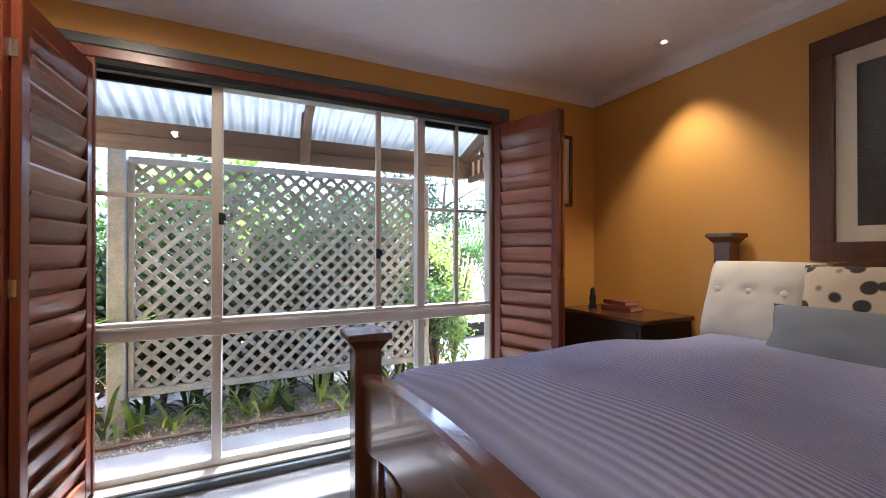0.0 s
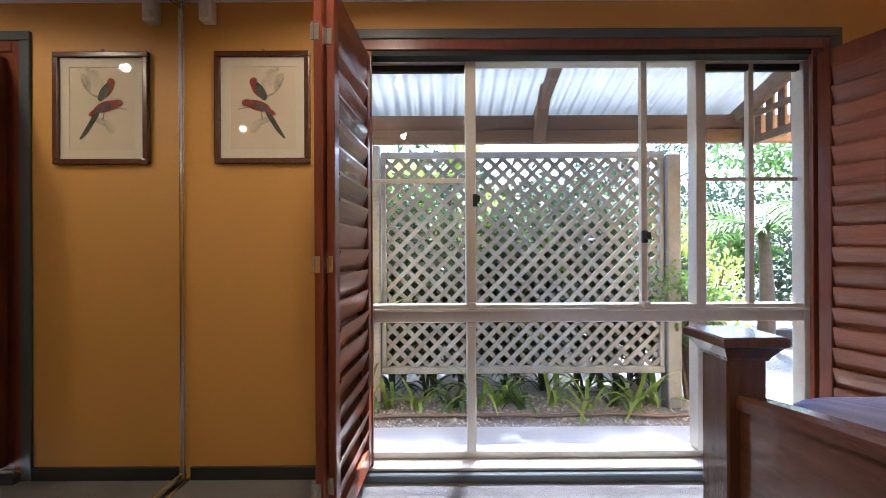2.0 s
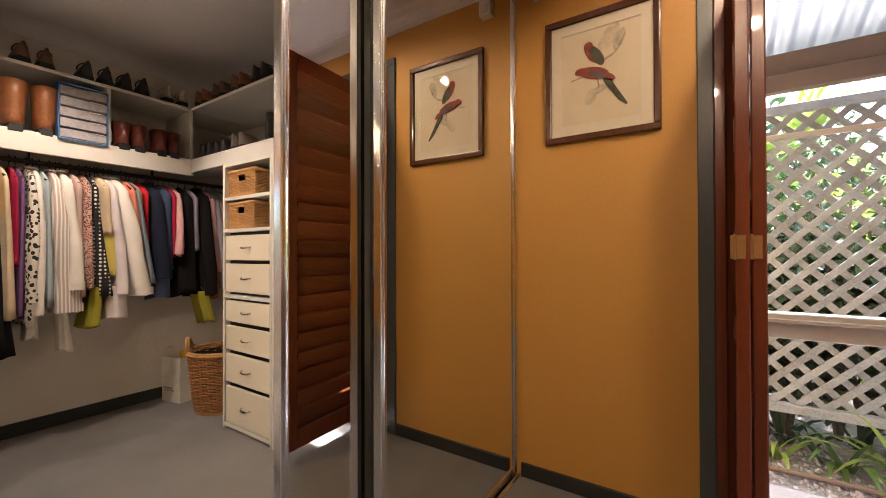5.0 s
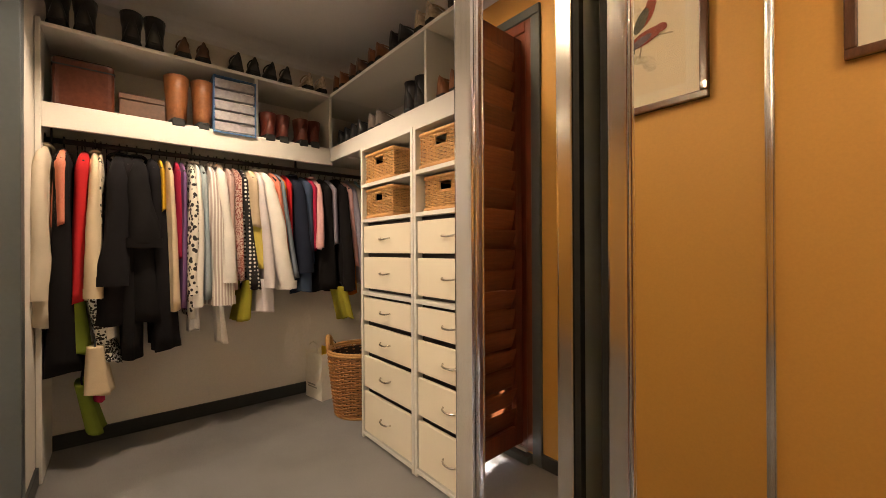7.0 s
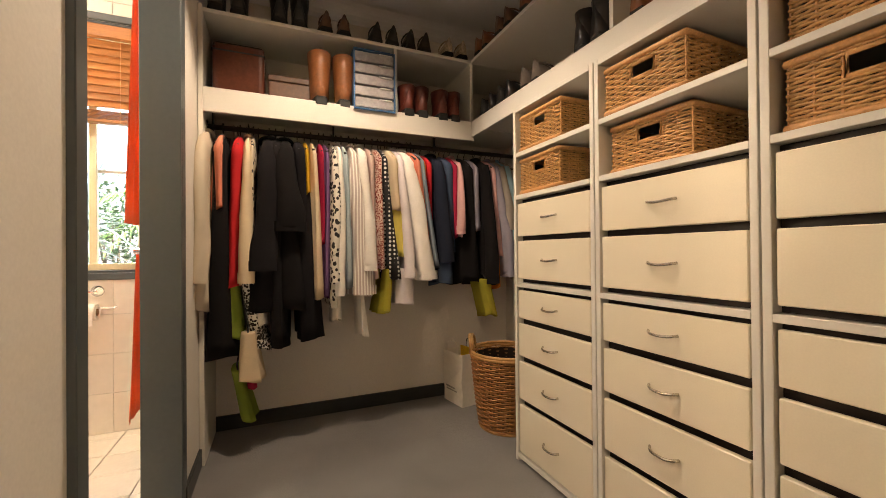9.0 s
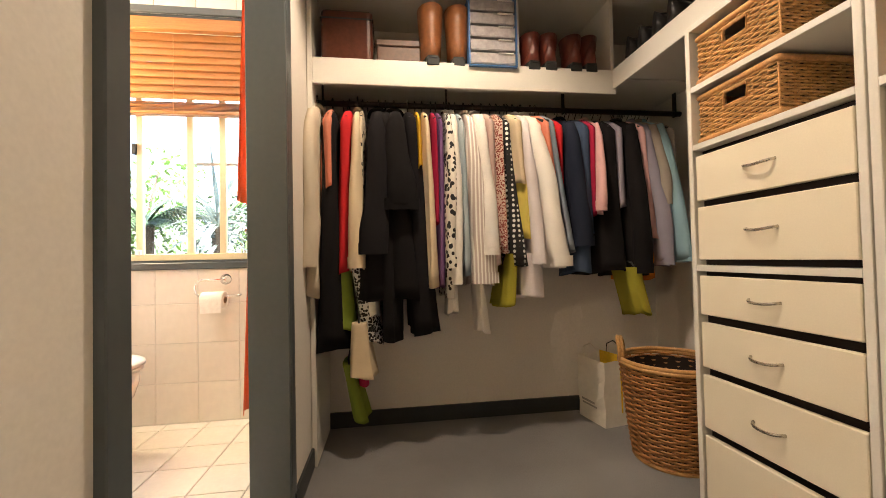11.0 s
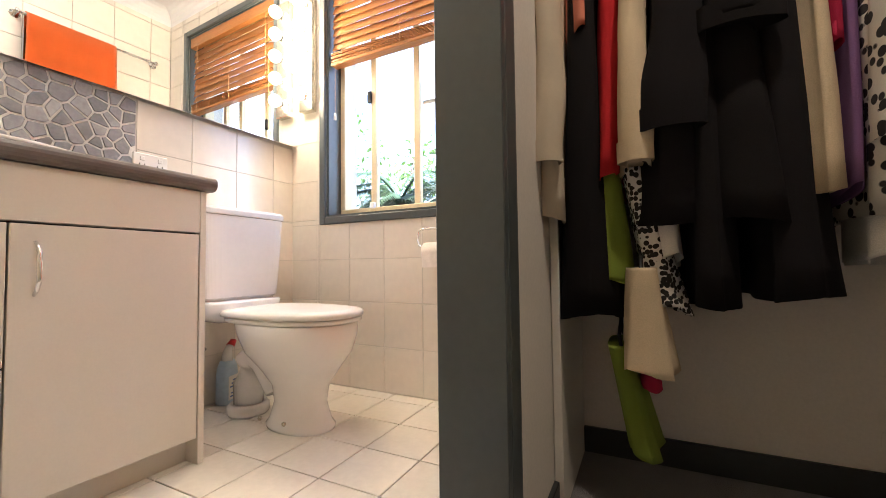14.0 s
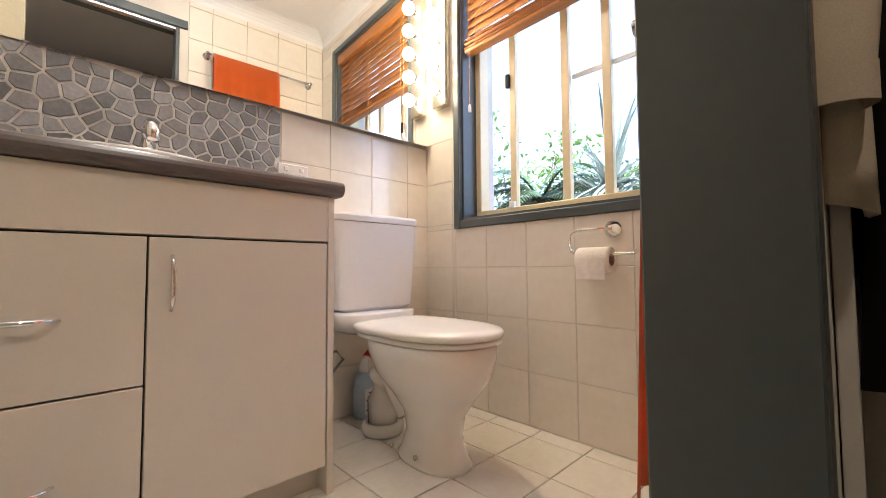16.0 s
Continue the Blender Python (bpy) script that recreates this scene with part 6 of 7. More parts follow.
def paint_patch(y, z, w, h, seed):
    """A touched-up patch of fresher paint on the robe's back wall."""
    rng = random.Random(seed)
    pts = [(y + w * math.cos(a) * rng.uniform(0.75, 1.1), z + h * math.sin(a) * rng.uniform(0.75, 1.1)) for a in [2 * math.pi * k / 18 for k in range(18)]]
    bm = bmesh.new()
    skin(bm, [[(RW, py_, pz) for py_, pz in pts], [(RW + 0.0012, py_, pz) for py_, pz in pts]])
    tagged(part("trim_paint_patch", bm, FRESH), "paler touched-up patch of paint on the robe wall", "paint patch", kind="structure")


FRESH = mat("fresh_stone_paint", (0.74, 0.70, 0.65), rough=0.7, var=0.08, scale=8)
for i, (y, z, w, h) in enumerate([(1.80, 0.33, 0.05, 0.20), (1.90, 0.45, 0.035, 0.14), (1.30, 0.13, 0.012, 0.05), (1.46, 0.12, 0.01, 0.04)]):
    paint_patch(y, z, w, h, i)

# ---- ensuite ----


def vanity():
    t = thing("vanity_unit", (0, ES, 0), "warm white laminate vanity with doors and drawers", "vanity")
    f = 0.47                                # front face, out from the wall
    x0, x1 = -3.31, -2.02
    part("end_panel", boxes((x0, x0 + 0.018, 0.012, f - 0.002, 0, 0.80), bevel=0.0015), VANITY, t)
    part("body", boxes((x0 + 0.018, x1, 0.012, f - 0.022, 0.075, 0.80)), VANITY, t)
    part("kick", boxes((x0 + 0.018, x1, 0.012, f - 0.06, 0, 0.075)), VANITY, t)
    part("fascia", boxes((x0 + 0.0195, x1, f - 0.02, f - 0.002, 0.676, 0.80), bevel=0.0015), VANITY, t)
    # thin black sheet over the body, so the gaps between fronts look shaded
    part("gap_strip", boxes((x0 + 0.02, x1, f - 0.0215, f - 0.0205, 0.08, 0.675)), BLACK, t, "black sheet for the shade between the fronts")

    def bow(a, b, parent):
        bm = bmesh.new()
        a, b = Vector(a), Vector(b)
        tube(bm, [a.lerp(b, k / 10) + Vector((0, 0.024 * (1 - (k / 5 - 1) ** 4), 0)) for k in range(11)], [0.0035 + 0.002 * math.sin(math.pi * k / 10) for k in range(11)], 8)
        part("handle", bm, CHROME, parent, "bowed chrome handle", smooth=True)

    d = part("door", boxes((-3.288, -2.894, f - 0.02, f - 0.002, 0.078, 0.671), bevel=0.0015), VANITY, t)
    bow((-2.934, f - 0.002, 0.633), (-2.934, f - 0.002, 0.517), d)
    for z0, z1 in ((0.372, 0.671), (0.078, 0.368)):
        d = part("drawer_front", boxes((-2.890, -2.47, f - 0.02, f - 0.002, z0, z1), bevel=0.0015), VANITY, t)
        zc = z0 + 0.142
        bow((-2.765, f - 0.002, zc), (-2.64, f - 0.002, zc), d)
    d = part("door", boxes((-2.466, -2.03, f - 0.02, f - 0.002, 0.078, 0.671), bevel=0.0015), VANITY, t)
    bow((-2.42, f - 0.002, 0.633), (-2.42, f - 0.002, 0.517), d)
    bm = bmesh.new()
    prof = [(0.012, 0.0), (f + 0.002, 0.0)] + [(f + 0.003 + 0.021 * math.sin(a), 0.021 - 0.021 * math.cos(a)) for a in [math.pi * k / 8 for k in range(9)]] + [(0.012, 0.042)]
    skin(bm, [[(x, y, z) for y, z in prof] for x in (-3.328, x1)])
    o = part("worktop", bm, BENCH, t, "brown-grey laminate top with a rounded front edge")
    o.location = (0, 0, 0.802)
    s = thing("basin", (-2.88, ES + 0.262, 0.8445), "white drop-in hand basin in the vanity top", "basin")
    bm = bmesh.new()
    lathe(bm, [(0.23, 0.0), (0.236, 0.004), (0.236, 0.010), (0.226, 0.014), (0.20, 0.012), (0.19, 0.006), (0.16, -0.03), (0.06, -0.036), (0.001, -0.036)], seg=40, sy=0.82)
    part("bowl", bm, PORCELAIN, s, smooth=True)
    tp = thing("basin_mixer", (-2.93, ES + 0.085, 0.8445), "chrome swan-neck basin spout", "tap")
    tp.scale = (1.3, 1.15, 1.3)
    bm = bmesh.new()
    lathe(bm, [(0.026, 0.0), (0.026, 0.006), (0.017, 0.012), (0.016, 0.05), (0.019, 0.055), (0.014, 0.06)], seg=20)
    part("base", bm, CHROME, tp, smooth=True)
    bm = bmesh.new()
    tube(bm, [(0, 0.0, 0.045), (0, 0.0, 0.085), (0, 0.022, 0.112), (0, 0.06, 0.118), (0, 0.095, 0.10), (0, 0.105, 0.075)], [0.013, 0.013, 0.013, 0.013, 0.012, 0.011], 10)
    part("spout", bm, CHROME, tp, smooth=True)
    for x, nm in ((-3.04, "hot"), (-2.80, "cold")):
        k = thing("basin_tap", (x, ES + 0.085, 0.8445), "low chrome capstan basin tap", "tap", "basin taps")
        bm = bmesh.new()
        lathe(bm, [(0.024, 0), (0.024, 0.006), (0.014, 0.010), (0.013, 0.026), (0.018, 0.03), (0.016, 0.04), (0.002, 0.043)], seg=18)
        part("body", bm, CHROME, k, smooth=True)
        bm = bmesh.new()
        tube(bm, [(-0.032, 0, 0.033), (0.032, 0, 0.033)], 0.005, 8), tube(bm, [(0, -0.032, 0.033), (0, 0.032, 0.033)], 0.005, 8)
        part("crosshead", bm, CHROME, k, smooth=True)


vanity()
MZ = 1.195
m = thing("wall_mirror", (-4.055, ES + 0.040, MZ), "wide frameless wall mirror above the mosaic splashback", "mirror", rz=-1.5)
part("glass", boxes((0, 2.0, 0.004, 0.010, 0, 0.98)), MIRROR, m)
part("edge", boxes((-0.002, 2.002, 0.002, 0.012, -0.004, -0.0005)), CHROME, m, "polished bottom edge")


def light_bar():
    t = thing("vanity_light", (EW, -0.705, 1.36), "upright dark metal light bar with lit globe bulbs", "wall light")
    part("backplate", boxes((0.009, 0.045, -0.045, 0.045, 0, 0.62), bevel=0.003), NICKEL, t)
    for i in range(5):
        z = 0.075 + i * 0.118
        bm = bmesh.new()
        lathe(bm, [(0.016, 0), (0.018, 0.008), (0.014, 0.014)], seg=16)
        k = part("socket", bm, CHROME, t)
        k.matrix_basis = pose(0.045, 0, z, 0, 90, 0)
        bm = bmesh.new()
        bmesh.ops.create_uvsphere(bm, u_segments=18, v_segments=12, radius=0.031)
        b = part("bulb", bm, BULB, t, "glowing warm globe bulb", smooth=True)
        b.location = (0.088, 0, z)
        b.visible_shadow = False
        lamp("globe_lamp", "POINT", pose(EW + 0.088, -0.705, 1.36 + z), 0.45, (1.0, 0.76, 0.46), size=0.03)


light_bar()


def toilet():
    t = thing("toilet", (-3.635, 0, 0), "white porcelain close-coupled toilet, lid down", "toilet")

    def ring(cx, cy, a, b, z, n=40, sq=2.0, back=0):
        out = []
        for k in range(n):
            q = 2 * math.pi * k / n
            c, s = math.cos(q), math.sin(q)
            e = 2 / (back if back and s < 0 else sq)
            out.append((cx + a * math.copysign(abs(c) ** e, c), cy + b * math.copysign(abs(s) ** e, s), z))
        return out

    bm = bmesh.new()
    lv = [(0.088, 0.138, -0.345, 0.0), (0.090, 0.140, -0.345, 0.012), (0.078, 0.126, -0.345, 0.03), (0.068, 0.106, -0.345, 0.09), (0.078, 0.114, -0.345, 0.15), (0.112, 0.158, -0.347, 0.21), (0.150, 0.212, -0.356, 0.27), (0.166, 0.236, -0.362, 0.33), (0.170, 0.243, -0.368, 0.372), (0.166, 0.238, -0.368, 0.376)]
    skin(bm, [ring(0, cy, a, b, z, sq=2.2) for a, b, cy, z in lv])
    part("pan", bm, PORCELAIN, t, smooth=True)
    bm = bmesh.new()
    skin(bm, [ring(-0.008, -0.365, a, b, z, sq=2.2, back=4.0) for a, b, z in ((0.168, 0.240, 0.377), (0.176, 0.250, 0.380), (0.176, 0.250, 0.390), (0.172, 0.246, 0.393))])
    part("seat", bm, PLASTIC, t, smooth=True)
    bm = bmesh.new()
    skin(bm, [ring(-0.008, -0.368, a, b, z, sq=2.2, back=4.5) for a, b, z in ((0.174, 0.252, 0.395), (0.181, 0.258, 0.398), (0.182, 0.259, 0.408), (0.176, 0.253, 0.416), (0.14, 0.21, 0.422), (0.07, 0.10, 0.425))])
    lid = part("lid", bm, PLASTIC, t, smooth=True)
    for x in (-0.075, 0.075):
        bm = bmesh.new()
        lathe(bm, [(0.016, 0.378), (0.017, 0.40), (0.013, 0.418), (0.002, 0.421)], (x, -0.635, 0), 14)
        part("hinge", bm, PLASTIC, t, smooth=True)
    for o in t.children:
        o.location.y = 0.022
    # shelf that carries the cistern
    bm = bmesh.new()
    skin(bm, [ring(0, -0.70, a, b, z, sq=4.5) for a, b, z in ((0.10, 0.07, 0.36), (0.165, 0.115, 0.385), (0.172, 0.118, 0.435), (0.168, 0.115, 0.442))])
    part("cistern_shelf", bm, PORCELAIN, t, smooth=True)
    bm = bmesh.new()
    skin(bm, [ring(-0.018, -0.735, a, b, z, sq=7) for a, b, z in ((0.150, 0.078, 0.443), (0.172, 0.088, 0.455), (0.180, 0.092, 0.55), (0.190, 0.096, 0.70), (0.194, 0.098, 0.776))])
    part("cistern", bm, PLASTIC, t, smooth=False)
    bm = bmesh.new()
    skin(bm, [ring(-0.018, -0.735, a, b, z, sq=7) for a, b, z in ((0.197, 0.101, 0.778), (0.200, 0.103, 0.782), (0.200, 0.103, 0.798), (0.194, 0.098, 0.808), (0.15, 0.07, 0.811))])
    part("cistern_lid", bm, PLASTIC, t)
    bm = bmesh.new()
    lathe(bm, [(0.024, 0.811), (0.024, 0.817), (0.020, 0.820), (0.001, 0.820)], (-0.005, -0.735, 0), 20)
    part("flush_button", bm, CHROME, t)
    bm = bmesh.new()
    tube(bm, [(0.01, -0.42, 0.12), (0.006, -0.485, 0.21), (0.0, -0.54, 0.235), (-0.004, -0.59, 0.205), (-0.005, -0.606, 0.12), (-0.005, -0.608, 0.03)], [0.05, 0.058, 0.060, 0.060, 0.058, 0.054], 18)
    part("outlet_bend", bm, PORCELAIN, t, smooth=True)
    bm = bmesh.new()
    lathe(bm, [(0.072, 0.0), (0.077, 0.01), (0.077, 0.034), (0.069, 0.042), (0.058, 0.044), (0.05, 0.0)], (-0.005, -0.608, 0), 24)
    part("pan_collar", bm, PLASTIC, t, "white plastic pan collar", smooth=True)
    for y, x in ((-0.42, 0.097), (-0.30, 0.099)):
        bm = bmesh.new()
        bmesh.ops.create_uvsphere(bm, u_segments=10, v_segments=6, radius=0.008)
        o = part("bolt_cap", bm, NICKEL, t, smooth=True)
        o.location = (x - 0.003, y, 0.04)
    hose = thing("cistern_hose", (0, 0, 0), "thin grey braided hose from the stop tap to the cistern", "hose")
    bm = bmesh.new()
    tube(bm, [(-3.44, -0.72, 0.444), (-3.437, -0.725, 0.38), (-3.43, -0.755, 0.29), (-3.46, -0.79, 0.22), (-3.54, -0.80, 0.20), (-3.58, -0.79, 0.245), (-3.54, -0.775, 0.285), (-3.46, -0.78, 0.26), (-3.405, -0.80, 0.17), (-3.40, -0.81, 0.10)], 0.0055, 8)
    part("tube", bm, mat("grey_braid", (0.35, 0.33, 0.31), rough=0.4, metal=0.5, fine=500, bump=0.4), hose, smooth=True)
    bm = bmesh.new()
    tube(bm, [(-3.40, ES + 0.008, 0.075), (-3.40, -0.79, 0.075)], 0.009, 10), tube(bm, [(-3.40, -0.80, 0.04), (-3.40, -0.80, 0.11)], 0.010, 10)
    part("stop_tap", bm, CHROME, hose, smooth=True)


toilet()


def cleaner():
    t = thing("cleaner_bottle", (-3.675, -0.79, 0.0), "pale blue toilet cleaner bottle with a bent neck and red cap", "bottle", rz=20)
    t.scale = (1.35, 1.3, 1.08)
    blue = mat("pale_blue_plastic", (0.42, 0.54, 0.66), rough=0.3, var=0.1)
    bm = bmesh.new()
    rings = []
    for w, d, z in ((0.030, 0.020, 0), (0.034, 0.024, 0.006), (0.034, 0.024, 0.10), (0.031, 0.022, 0.14), (0.022, 0.016, 0.165)):
        rings.append([(w * math.copysign(abs(math.cos(q)) ** 0.6, math.cos(q)), d * math.copysign(abs(math.sin(q)) ** 0.6, math.sin(q)), z) for q in [2 * math.pi * k / 20 for k in range(20)]])
    skin(bm, rings)
    part("body", bm, blue, t, smooth=True)
    bm = bmesh.new()
    tube(bm, [(0, 0, 0.163), (0.002, 0, 0.185), (-0.004, 0, 0.207), (-0.016, 0, 0.222)], [0.017, 0.015, 0.012, 0.010], 12)
    part("neck", bm, PLASTIC, t, smooth=True)
    bm = bmesh.new()
    tube(bm, [(-0.014, 0, 0.219), (-0.030, 0, 0.238)], [0.013, 0.010], 12)
    part("cap", bm, mat("red_plastic", (0.55, 0.02, 0.02), rough=0.35), t, "red cap", smooth=True)
    part("label", boxes((-0.026, 0.026, 0.0243, 0.0252, 0.02, 0.11)), PLASTIC, t, "white printed label")
    part("print", boxes(*[(-0.02, 0.02 - 0.006 * (i % 3), 0.0254, 0.026, 0.03 + 0.012 * i, 0.035 + 0.012 * i) for i in range(6)]), mat("blue_print", (0.05, 0.12, 0.4), rough=0.5), t, "lines of unreadable blue print")


cleaner()


def roll_holder():
    t = thing("toilet_roll_holder", (EW + 0.009, 0.05, 0.725), "chrome open-arm toilet roll holder on the tiled wall", "roll holder")
    bm = bmesh.new()
    lathe(bm, [(0.028, 0), (0.028, 0.006), (0.018, 0.010), (0.012, 0.03), (0.002, 0.034)], seg=22)
    o = part("rosette", bm, CHROME, t, smooth=True)
    o.matrix_basis = pose(0, 0.035, 0, 0, 90, 0)
    bm = bmesh.new()
    tube(bm, [(0.028, 0.035, 0), (0.05, 0.03, 0), (0.055, -0.06, 0), (0.055, -0.085, -0.012), (0.055, -0.092, -0.04), (0.055, -0.085, -0.07), (0.055, -0.06, -0.082), (0.055, 0.12, -0.082), (0.055, 0.128, -0.074)], 0.005, 8)
    part("arm", bm, CHROME, t, smooth=True)
    r = thing("toilet_roll", (EW + 0.064, 0.05, 0.625), "half-used white toilet roll on the chrome arm", "toilet roll")
    bm = bmesh.new()
    rings = [[(rad * math.cos(q), y, rad * math.sin(q)) for q in [2 * math.pi * k / 28 for k in range(28)]] for rad, y in ((0.020, -0.055), (0.040, -0.055), (0.0415, -0.05), (0.0415, 0.045), (0.040, 0.05), (0.020, 0.05), (0.020, -0.055))]
    skin(bm, rings, caps=False)
    part("paper", bm, mat("white_tissue", (0.82, 0.78, 0.74), rough=1, fine=200, bump=0.3), r, smooth=True)
    bm = bmesh.new()
    rings = [[(rad * math.cos(q), y, rad * math.sin(q)) for q in [2 * math.pi * k / 20 for k in range(20)]] for rad, y in ((0.019, -0.056), (0.019, 0.051), (0.0175, 0.051), (0.0175, -0.056), (0.019, -0.056))]
    skin(bm, rings, caps=False)
    part("core", bm, mat("brown_card", (0.42, 0.28, 0.18), rough=0.9), r, "brown cardboard core")
    part("tail", boxes((0.0405, 0.0415, -0.05, 0.045, -0.062, 0.0), bevel=0.0003), mat("white_tissue_tail", (0.82, 0.78, 0.74), rough=1), r, "hanging sheet")


roll_holder()


def blind():
    t = thing("venetian_blind", (-4.095, 0, 0), "honey timber venetian blind drawn half up in the ensuite window", "blind")
    y0, y1 = UY0 + 0.022, UY1 - 0.022
    part("valance", boxes((-0.005, 0.03, y0, y1, 2.02, 2.085), bevel=0.003), BLIND, t)
    z = 1.995
    k = 0
    first = None
    while z > 1.66:
        if first is None:
            bm = boxes((-0.024, 0.024, y0, y1, -0.0014, 0.0014), bevel=0.0006)
            first = part("slat", bm, BLIND, t)
            o = first
        else:
            o = new("slat", first.data)
            o.parent = t
        o.matrix_basis = pose(0, 0, z, 0.25 * math.sin(k * 2.1), 73 + 3 * math.sin(k * 1.3), 0)
        z -= 0.0385
        k += 1
    for i in range(7):
        o = new("slat", first.data)
        o.parent = t
        o.matrix_basis = pose(0, 0, 1.607 + 0.0065 * i, 0.3 * math.sin(i * 2), 6, 0)
    part("bottom_rail", boxes((-0.025, 0.025, y0, y1, 1.583, 1.601), bevel=0.004), BLIND, t)
    for y in (y0 + 0.07, (y0 + y1) / 2, y1 - 0.07):
        bm = bmesh.new()
        for x in (-0.026, 0.026):
            tube(bm, [(x, y, 2.02), (x, y, 1.585)], 0.0012, 5)
        part("ladder_cord", bm, WICKER_RIM, t)
    bm = bmesh.new()
    tube(bm, [(0.03, y0 + 0.035, 2.02), (0.03, y0 + 0.035, 1.33)], 0.0013, 5)
    c = part("pull_cord", bm, WICKER_RIM, t)
    bm = bmesh.new()
    lathe(bm, [(0.003, 0.035), (0.006, 0.03), (0.008, 0.0), (0.002, -0.002)], (0.03, y0 + 0.035, 1.30), 10)
    part("tassel", bm, PLASTIC, c, "small pale cord weight", smooth=True)


blind()


def towel_rail(z, x0, x1, tx0, tx1, drop, label, seed):
    r = thing("towel_rail", (0, EN - 0.009, z), "chrome towel rail on the tiled wall", "towel rail", "ensuite towel rails")
    bm = bmesh.new()
    tube(bm, [(x0, -0.045, 0), (x1, -0.045, 0)], 0.008, 10)
    part("bar", bm, CHROME, r, smooth=True)
    for x in (x0 + 0.01, x1 - 0.01):
        bm = bmesh.new()
        tube(bm, [(x, 0, 0), (x, -0.004, 0), (x, -0.005, 0), (x, -0.055, 0)], [0.022, 0.022, 0.012, 0.012], 14)
        part("bracket", bm, CHROME, r, smooth=True)
    bm = bmesh.new()
    cols = []
    for i in range(25):
        x = tx0 + (tx1 - tx0) * i / 24
        w = 0.012 * math.sin(i * 0.9 + seed) + 0.006 * math.sin(i * 2.3)
        col = []
        for k in range(-10, 13):
            if k < 0:
                zz, yy = z + 0.004 + k / 10 * drop * 0.8, EN - 0.009 - 0.028
            elif k <= 2:
                a = math.pi * k / 2
                zz, yy = z + 0.004 + 0.012 * math.sin(a), EN - 0.009 - 0.045 + 0.018 * math.cos(a)
            else:
                f = (k - 2) / 10
                zz, yy = z + 0.004 - f * drop, EN - 0.009 - 0.063 - f * 0.012 - abs(w) * f * 1.2
            col.append((x + (0.05 * seed * (x - (tx0 + tx1) / 2) * max(0, k - 2) / 10), yy, zz))
        cols.append(col)
    skin(bm, cols, closed=False)
    bmesh.ops.solidify(bm, geom=bm.faces[:], thickness=0.005)
    tagged(part("towel", bm, ORANGE, smooth=True), label, "towel", "orange towels")


towel_rail(1.92, -3.96, -3.30, -3.73, -3.34, 0.90, "bright orange towel folded over the upper rail", 1)
towel_rail(0.92, -3.96, -3.30, -3.72, -3.36, 0.64, "bright orange towel hanging from the lower rail", 4)
g = thing("power_outlet", (-3.385, ES + 0.009, 0.925), "white double power outlet beside the splashback", "power outlet")
part("plate", boxes((-0.058, 0.058, 0, 0.009, 0, 0.07), bevel=0.003), PLASTIC, g)
for x in (-0.03, 0.03):
    part("switch", boxes((x - 0.008, x + 0.008, 0.009, 0.014, 0.042, 0.058), bevel=0.002), PLASTIC, g)
    part("socket_slots", boxes((x - 0.010, x - 0.007, 0.0091, 0.0098, 0.022, 0.032), (x + 0.007, x + 0.010, 0.0091, 0.0098, 0.022, 0.032), (x - 0.0015, x + 0.0015, 0.0091, 0.0098, 0.010, 0.019)), BLACK, g)

# ---- tiles and mosaic ----
def tile_mesh(w, h, d=0.008):
    bm = boxes((0, w, 0, d, 0, h), bevel=0.0012)
    bmesh.ops.recalc_face_normals(bm, faces=bm.faces)
    me = bpy.data.meshes.new("tile")
    bm.to_mesh(me)
    bm.free()
    return me


TILE_MESHES = {}


def lay(parent, material, place, u0, u1, v0, v1, us, vs, hole=None, step=0.2, gap=0.0025):
    """Tiles over u0..u1 by v0..v1 on a grid through us, vs, cut at the edges and round a hole."""
    def cuts(a, b, s, extra):
        c = {round(a, 4), round(b, 4)} | {round(e, 4) for e in extra if a < e < b}
        k = math.ceil((a - s) / step)
        while s + k * step < b:
            if s + k * step > a + 0.004:
                c.add(round(s + k * step, 4))
            k += 1
        return sorted(c)
    hu, hv = (hole[:2], hole[2:]) if hole else ((), ())
    for a, b in zip(*(lambda c: (c, c[1:]))(cuts(u0, u1, us, hu))):
        for c, d in zip(*(lambda q: (q, q[1:]))(cuts(v0, v1, vs, hv))):
            if hole and a > hole[0] - 0.003 and b < hole[1] + 0.003 and c > hole[2] - 0.003 and d < hole[3] + 0.003:
                continue
            w, h = round(b - a - gap, 4), round(d - c - gap, 4)
            if w < 0.006 or h < 0.006:
                continue
            me = TILE_MESHES.get((w, h, material.name))
            if me is None:
                me = TILE_MESHES[(w, h, material.name)] = tile_mesh(w, h)
                me.materials.append(material)
            o = new("tile", me)
            o.matrix_world = place(a + gap / 2, c + gap / 2)
            o.parent = parent


def by(name):
    return bpy.data.objects[name]


lay(by("wall_ensuite_west"), TILE, lambda u, v: pose(EW, u, v, 0, 0, 90) @ Matrix.Diagonal((1, -1, 1, 1)), ES + 0.008, EN - 0.008, 0.004, CZ - 0.09, -0.053, 0.005, (UY0 - 0.034, UY1 + 0.034, UZ0 - 0.034, UZ1 + 0.034))
lay(by("wall_ensuite_south"), TILE, lambda u, v: pose(u, ES, v), EW + 0.0, -2.0, 0.004, 1.19, -4.07 + 0.13, 0.005, (-3.337, -2.0, 0.80, 1.2))
lay(by("wall_ensuite_north"), TILE, lambda u, v: pose(u, EN, v) @ Matrix.Diagonal((1, -1, 1, 1)), EW + 0.009, VX0 - 0.065, 0.004, CZ - 0.09, -3.94, 0.005)
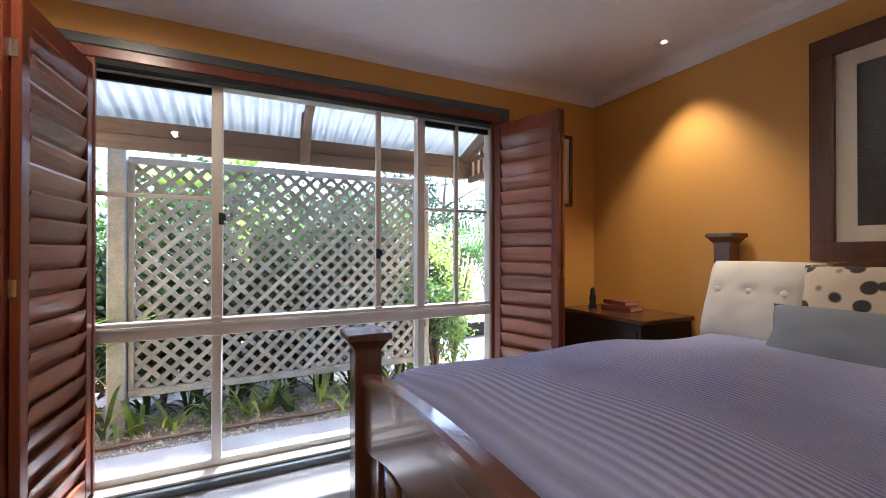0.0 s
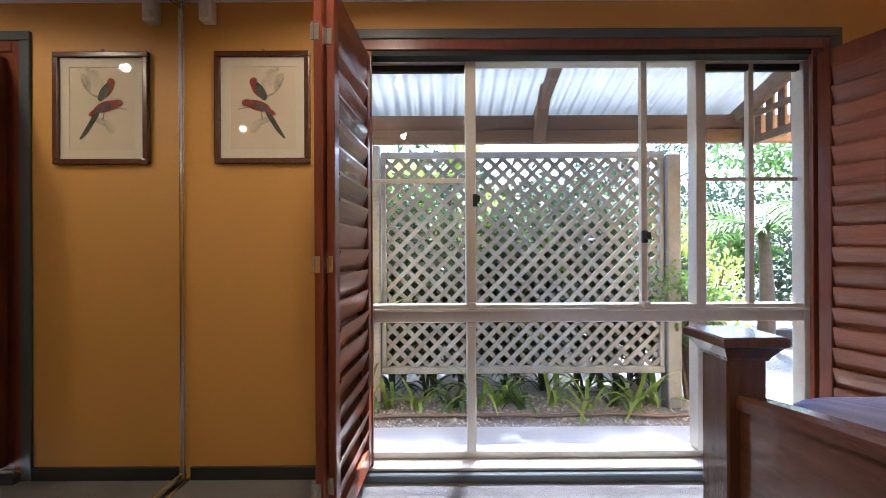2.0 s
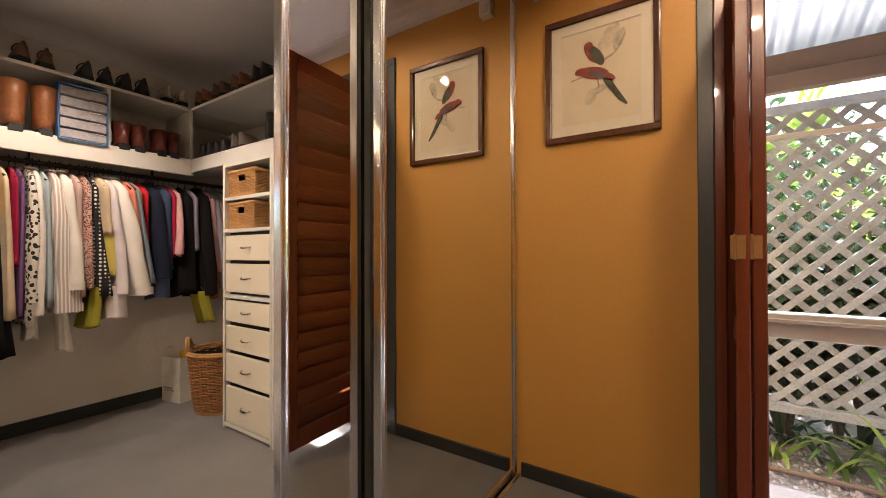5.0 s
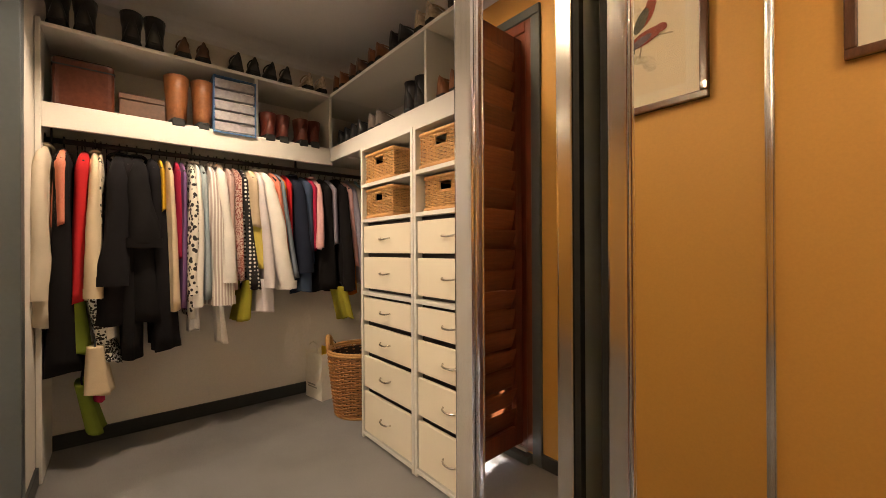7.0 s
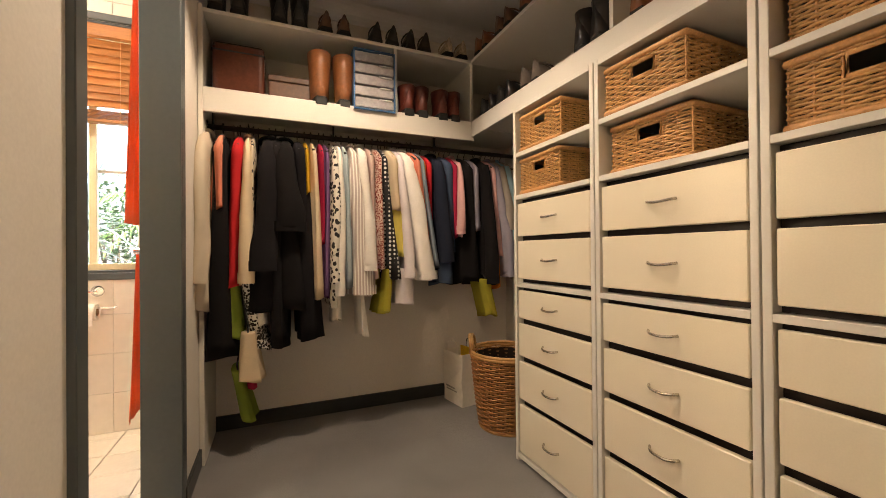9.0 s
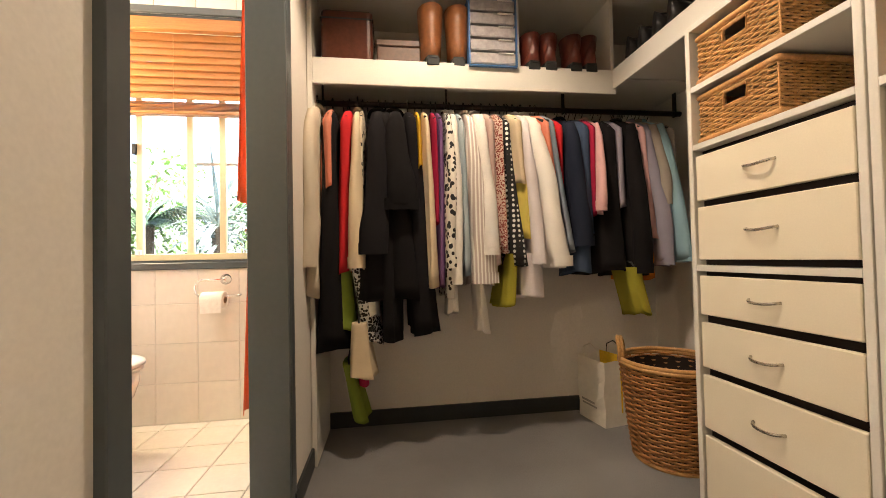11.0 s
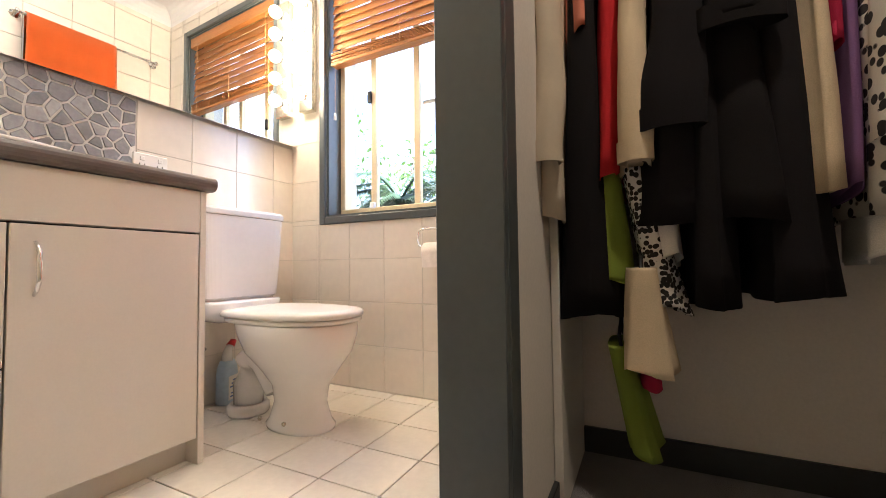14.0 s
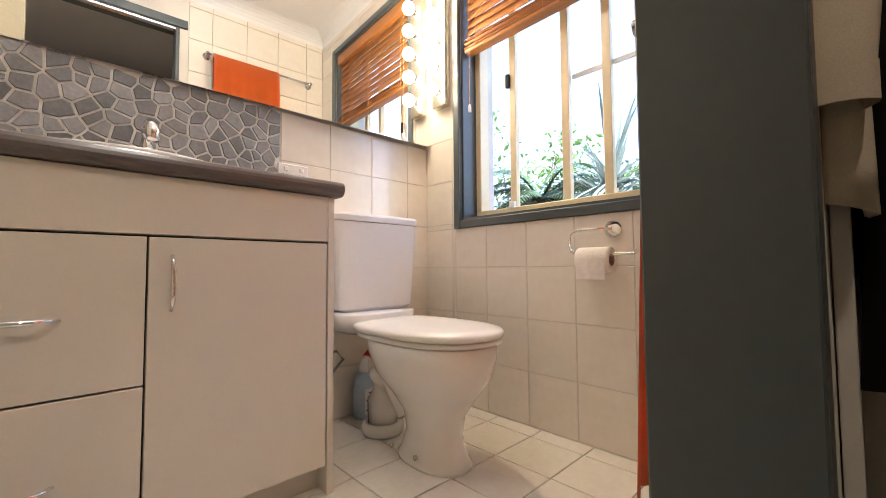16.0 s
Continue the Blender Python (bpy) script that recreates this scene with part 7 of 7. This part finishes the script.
lay(by("wall_ensuite_north"), TILE, lambda u, v: pose(u, 0.476, v) @ Matrix.Diagonal((1, -1, 1, 1)), VX1 + 0.065, EE, 0.004, CZ - 0.09, -3.94, 0.005)
lay(by("floor_ensuite"), FLOOR_TILE, lambda u, v: pose(u, v, -0.008, 90, 0, 0) @ Matrix.Diagonal((1, 1, -1, 1)), EW, -2.0, ES, 0.57, -3.79, -0.2, None, 0.2, 0.004)


def mosaic():
    """Irregular slate pieces set in pale grout behind the vanity."""
    x0, x1, z0, z1 = -3.337, -2.05, 0.845, MZ - 0.005
    base = thing("mosaic_splashback", (x0, ES, z0), "splashback of irregular grey slate pieces in pale grout", "splashback")
    W, H = x1 - x0, z1 - z0
    part("grout", boxes((0, W, 0.0, 0.007, 0, H)), PALE_GROUT, base)
    rng = random.Random(12)
    seeds = []
    nx, nz = 27, 8
    for i in range(-1, nx + 1):
        for j in range(-1, nz + 1):
            seeds.append(((i + 0.5 + rng.uniform(-0.42, 0.42)) * W / nx, (j + 0.5 + rng.uniform(-0.42, 0.42)) * H / nz))

    def clip(poly, px, pz, nx_, nz_):
        out = []
        for i in range(len(poly)):
            a, b = poly[i], poly[(i + 1) % len(poly)]
            da, db = (a[0] - px) * nx_ + (a[1] - pz) * nz_, (b[0] - px) * nx_ + (b[1] - pz) * nz_
            if da <= 0:
                out.append(a)
            if (da < 0) != (db < 0) and da != db:
                f = da / (da - db)
                out.append((a[0] + (b[0] - a[0]) * f, a[1] + (b[1] - a[1]) * f))
        return out

    for sx, sz in seeds:
        if not (0 < sx < W and 0 < sz < H):
            continue
        poly = [(0.002, 0.002), (W - 0.002, 0.002), (W - 0.002, H - 0.002), (0.002, H - 0.002)]
        for ox, oz in seeds:
            dx, dz = ox - sx, oz - sz
            L = math.hypot(dx, dz)
            if 0 < L < 0.28:
                poly = clip(poly, sx + dx / 2 - dx / L * 0.0034, sz + dz / 2 - dz / L * 0.0034, dx / L, dz / L)
            if len(poly) < 3:
                break
        if len(poly) < 3:
            continue
        cx, cz = sum(p[0] for p in poly) / len(poly), sum(p[1] for p in poly) / len(poly)
        if max(math.hypot(p[0] - cx, p[1] - cz) for p in poly) < 0.010:
            continue
        bm = bmesh.new()
        skin(bm, [[(p[0], 0.006, p[1]) for p in poly], [(p[0], 0.0105, p[1]) for p in poly], [(cx + (p[0] - cx) * 0.93, 0.012, cz + (p[1] - cz) * 0.93) for p in poly]])
        part("stone", bm, STONE, base)


mosaic()
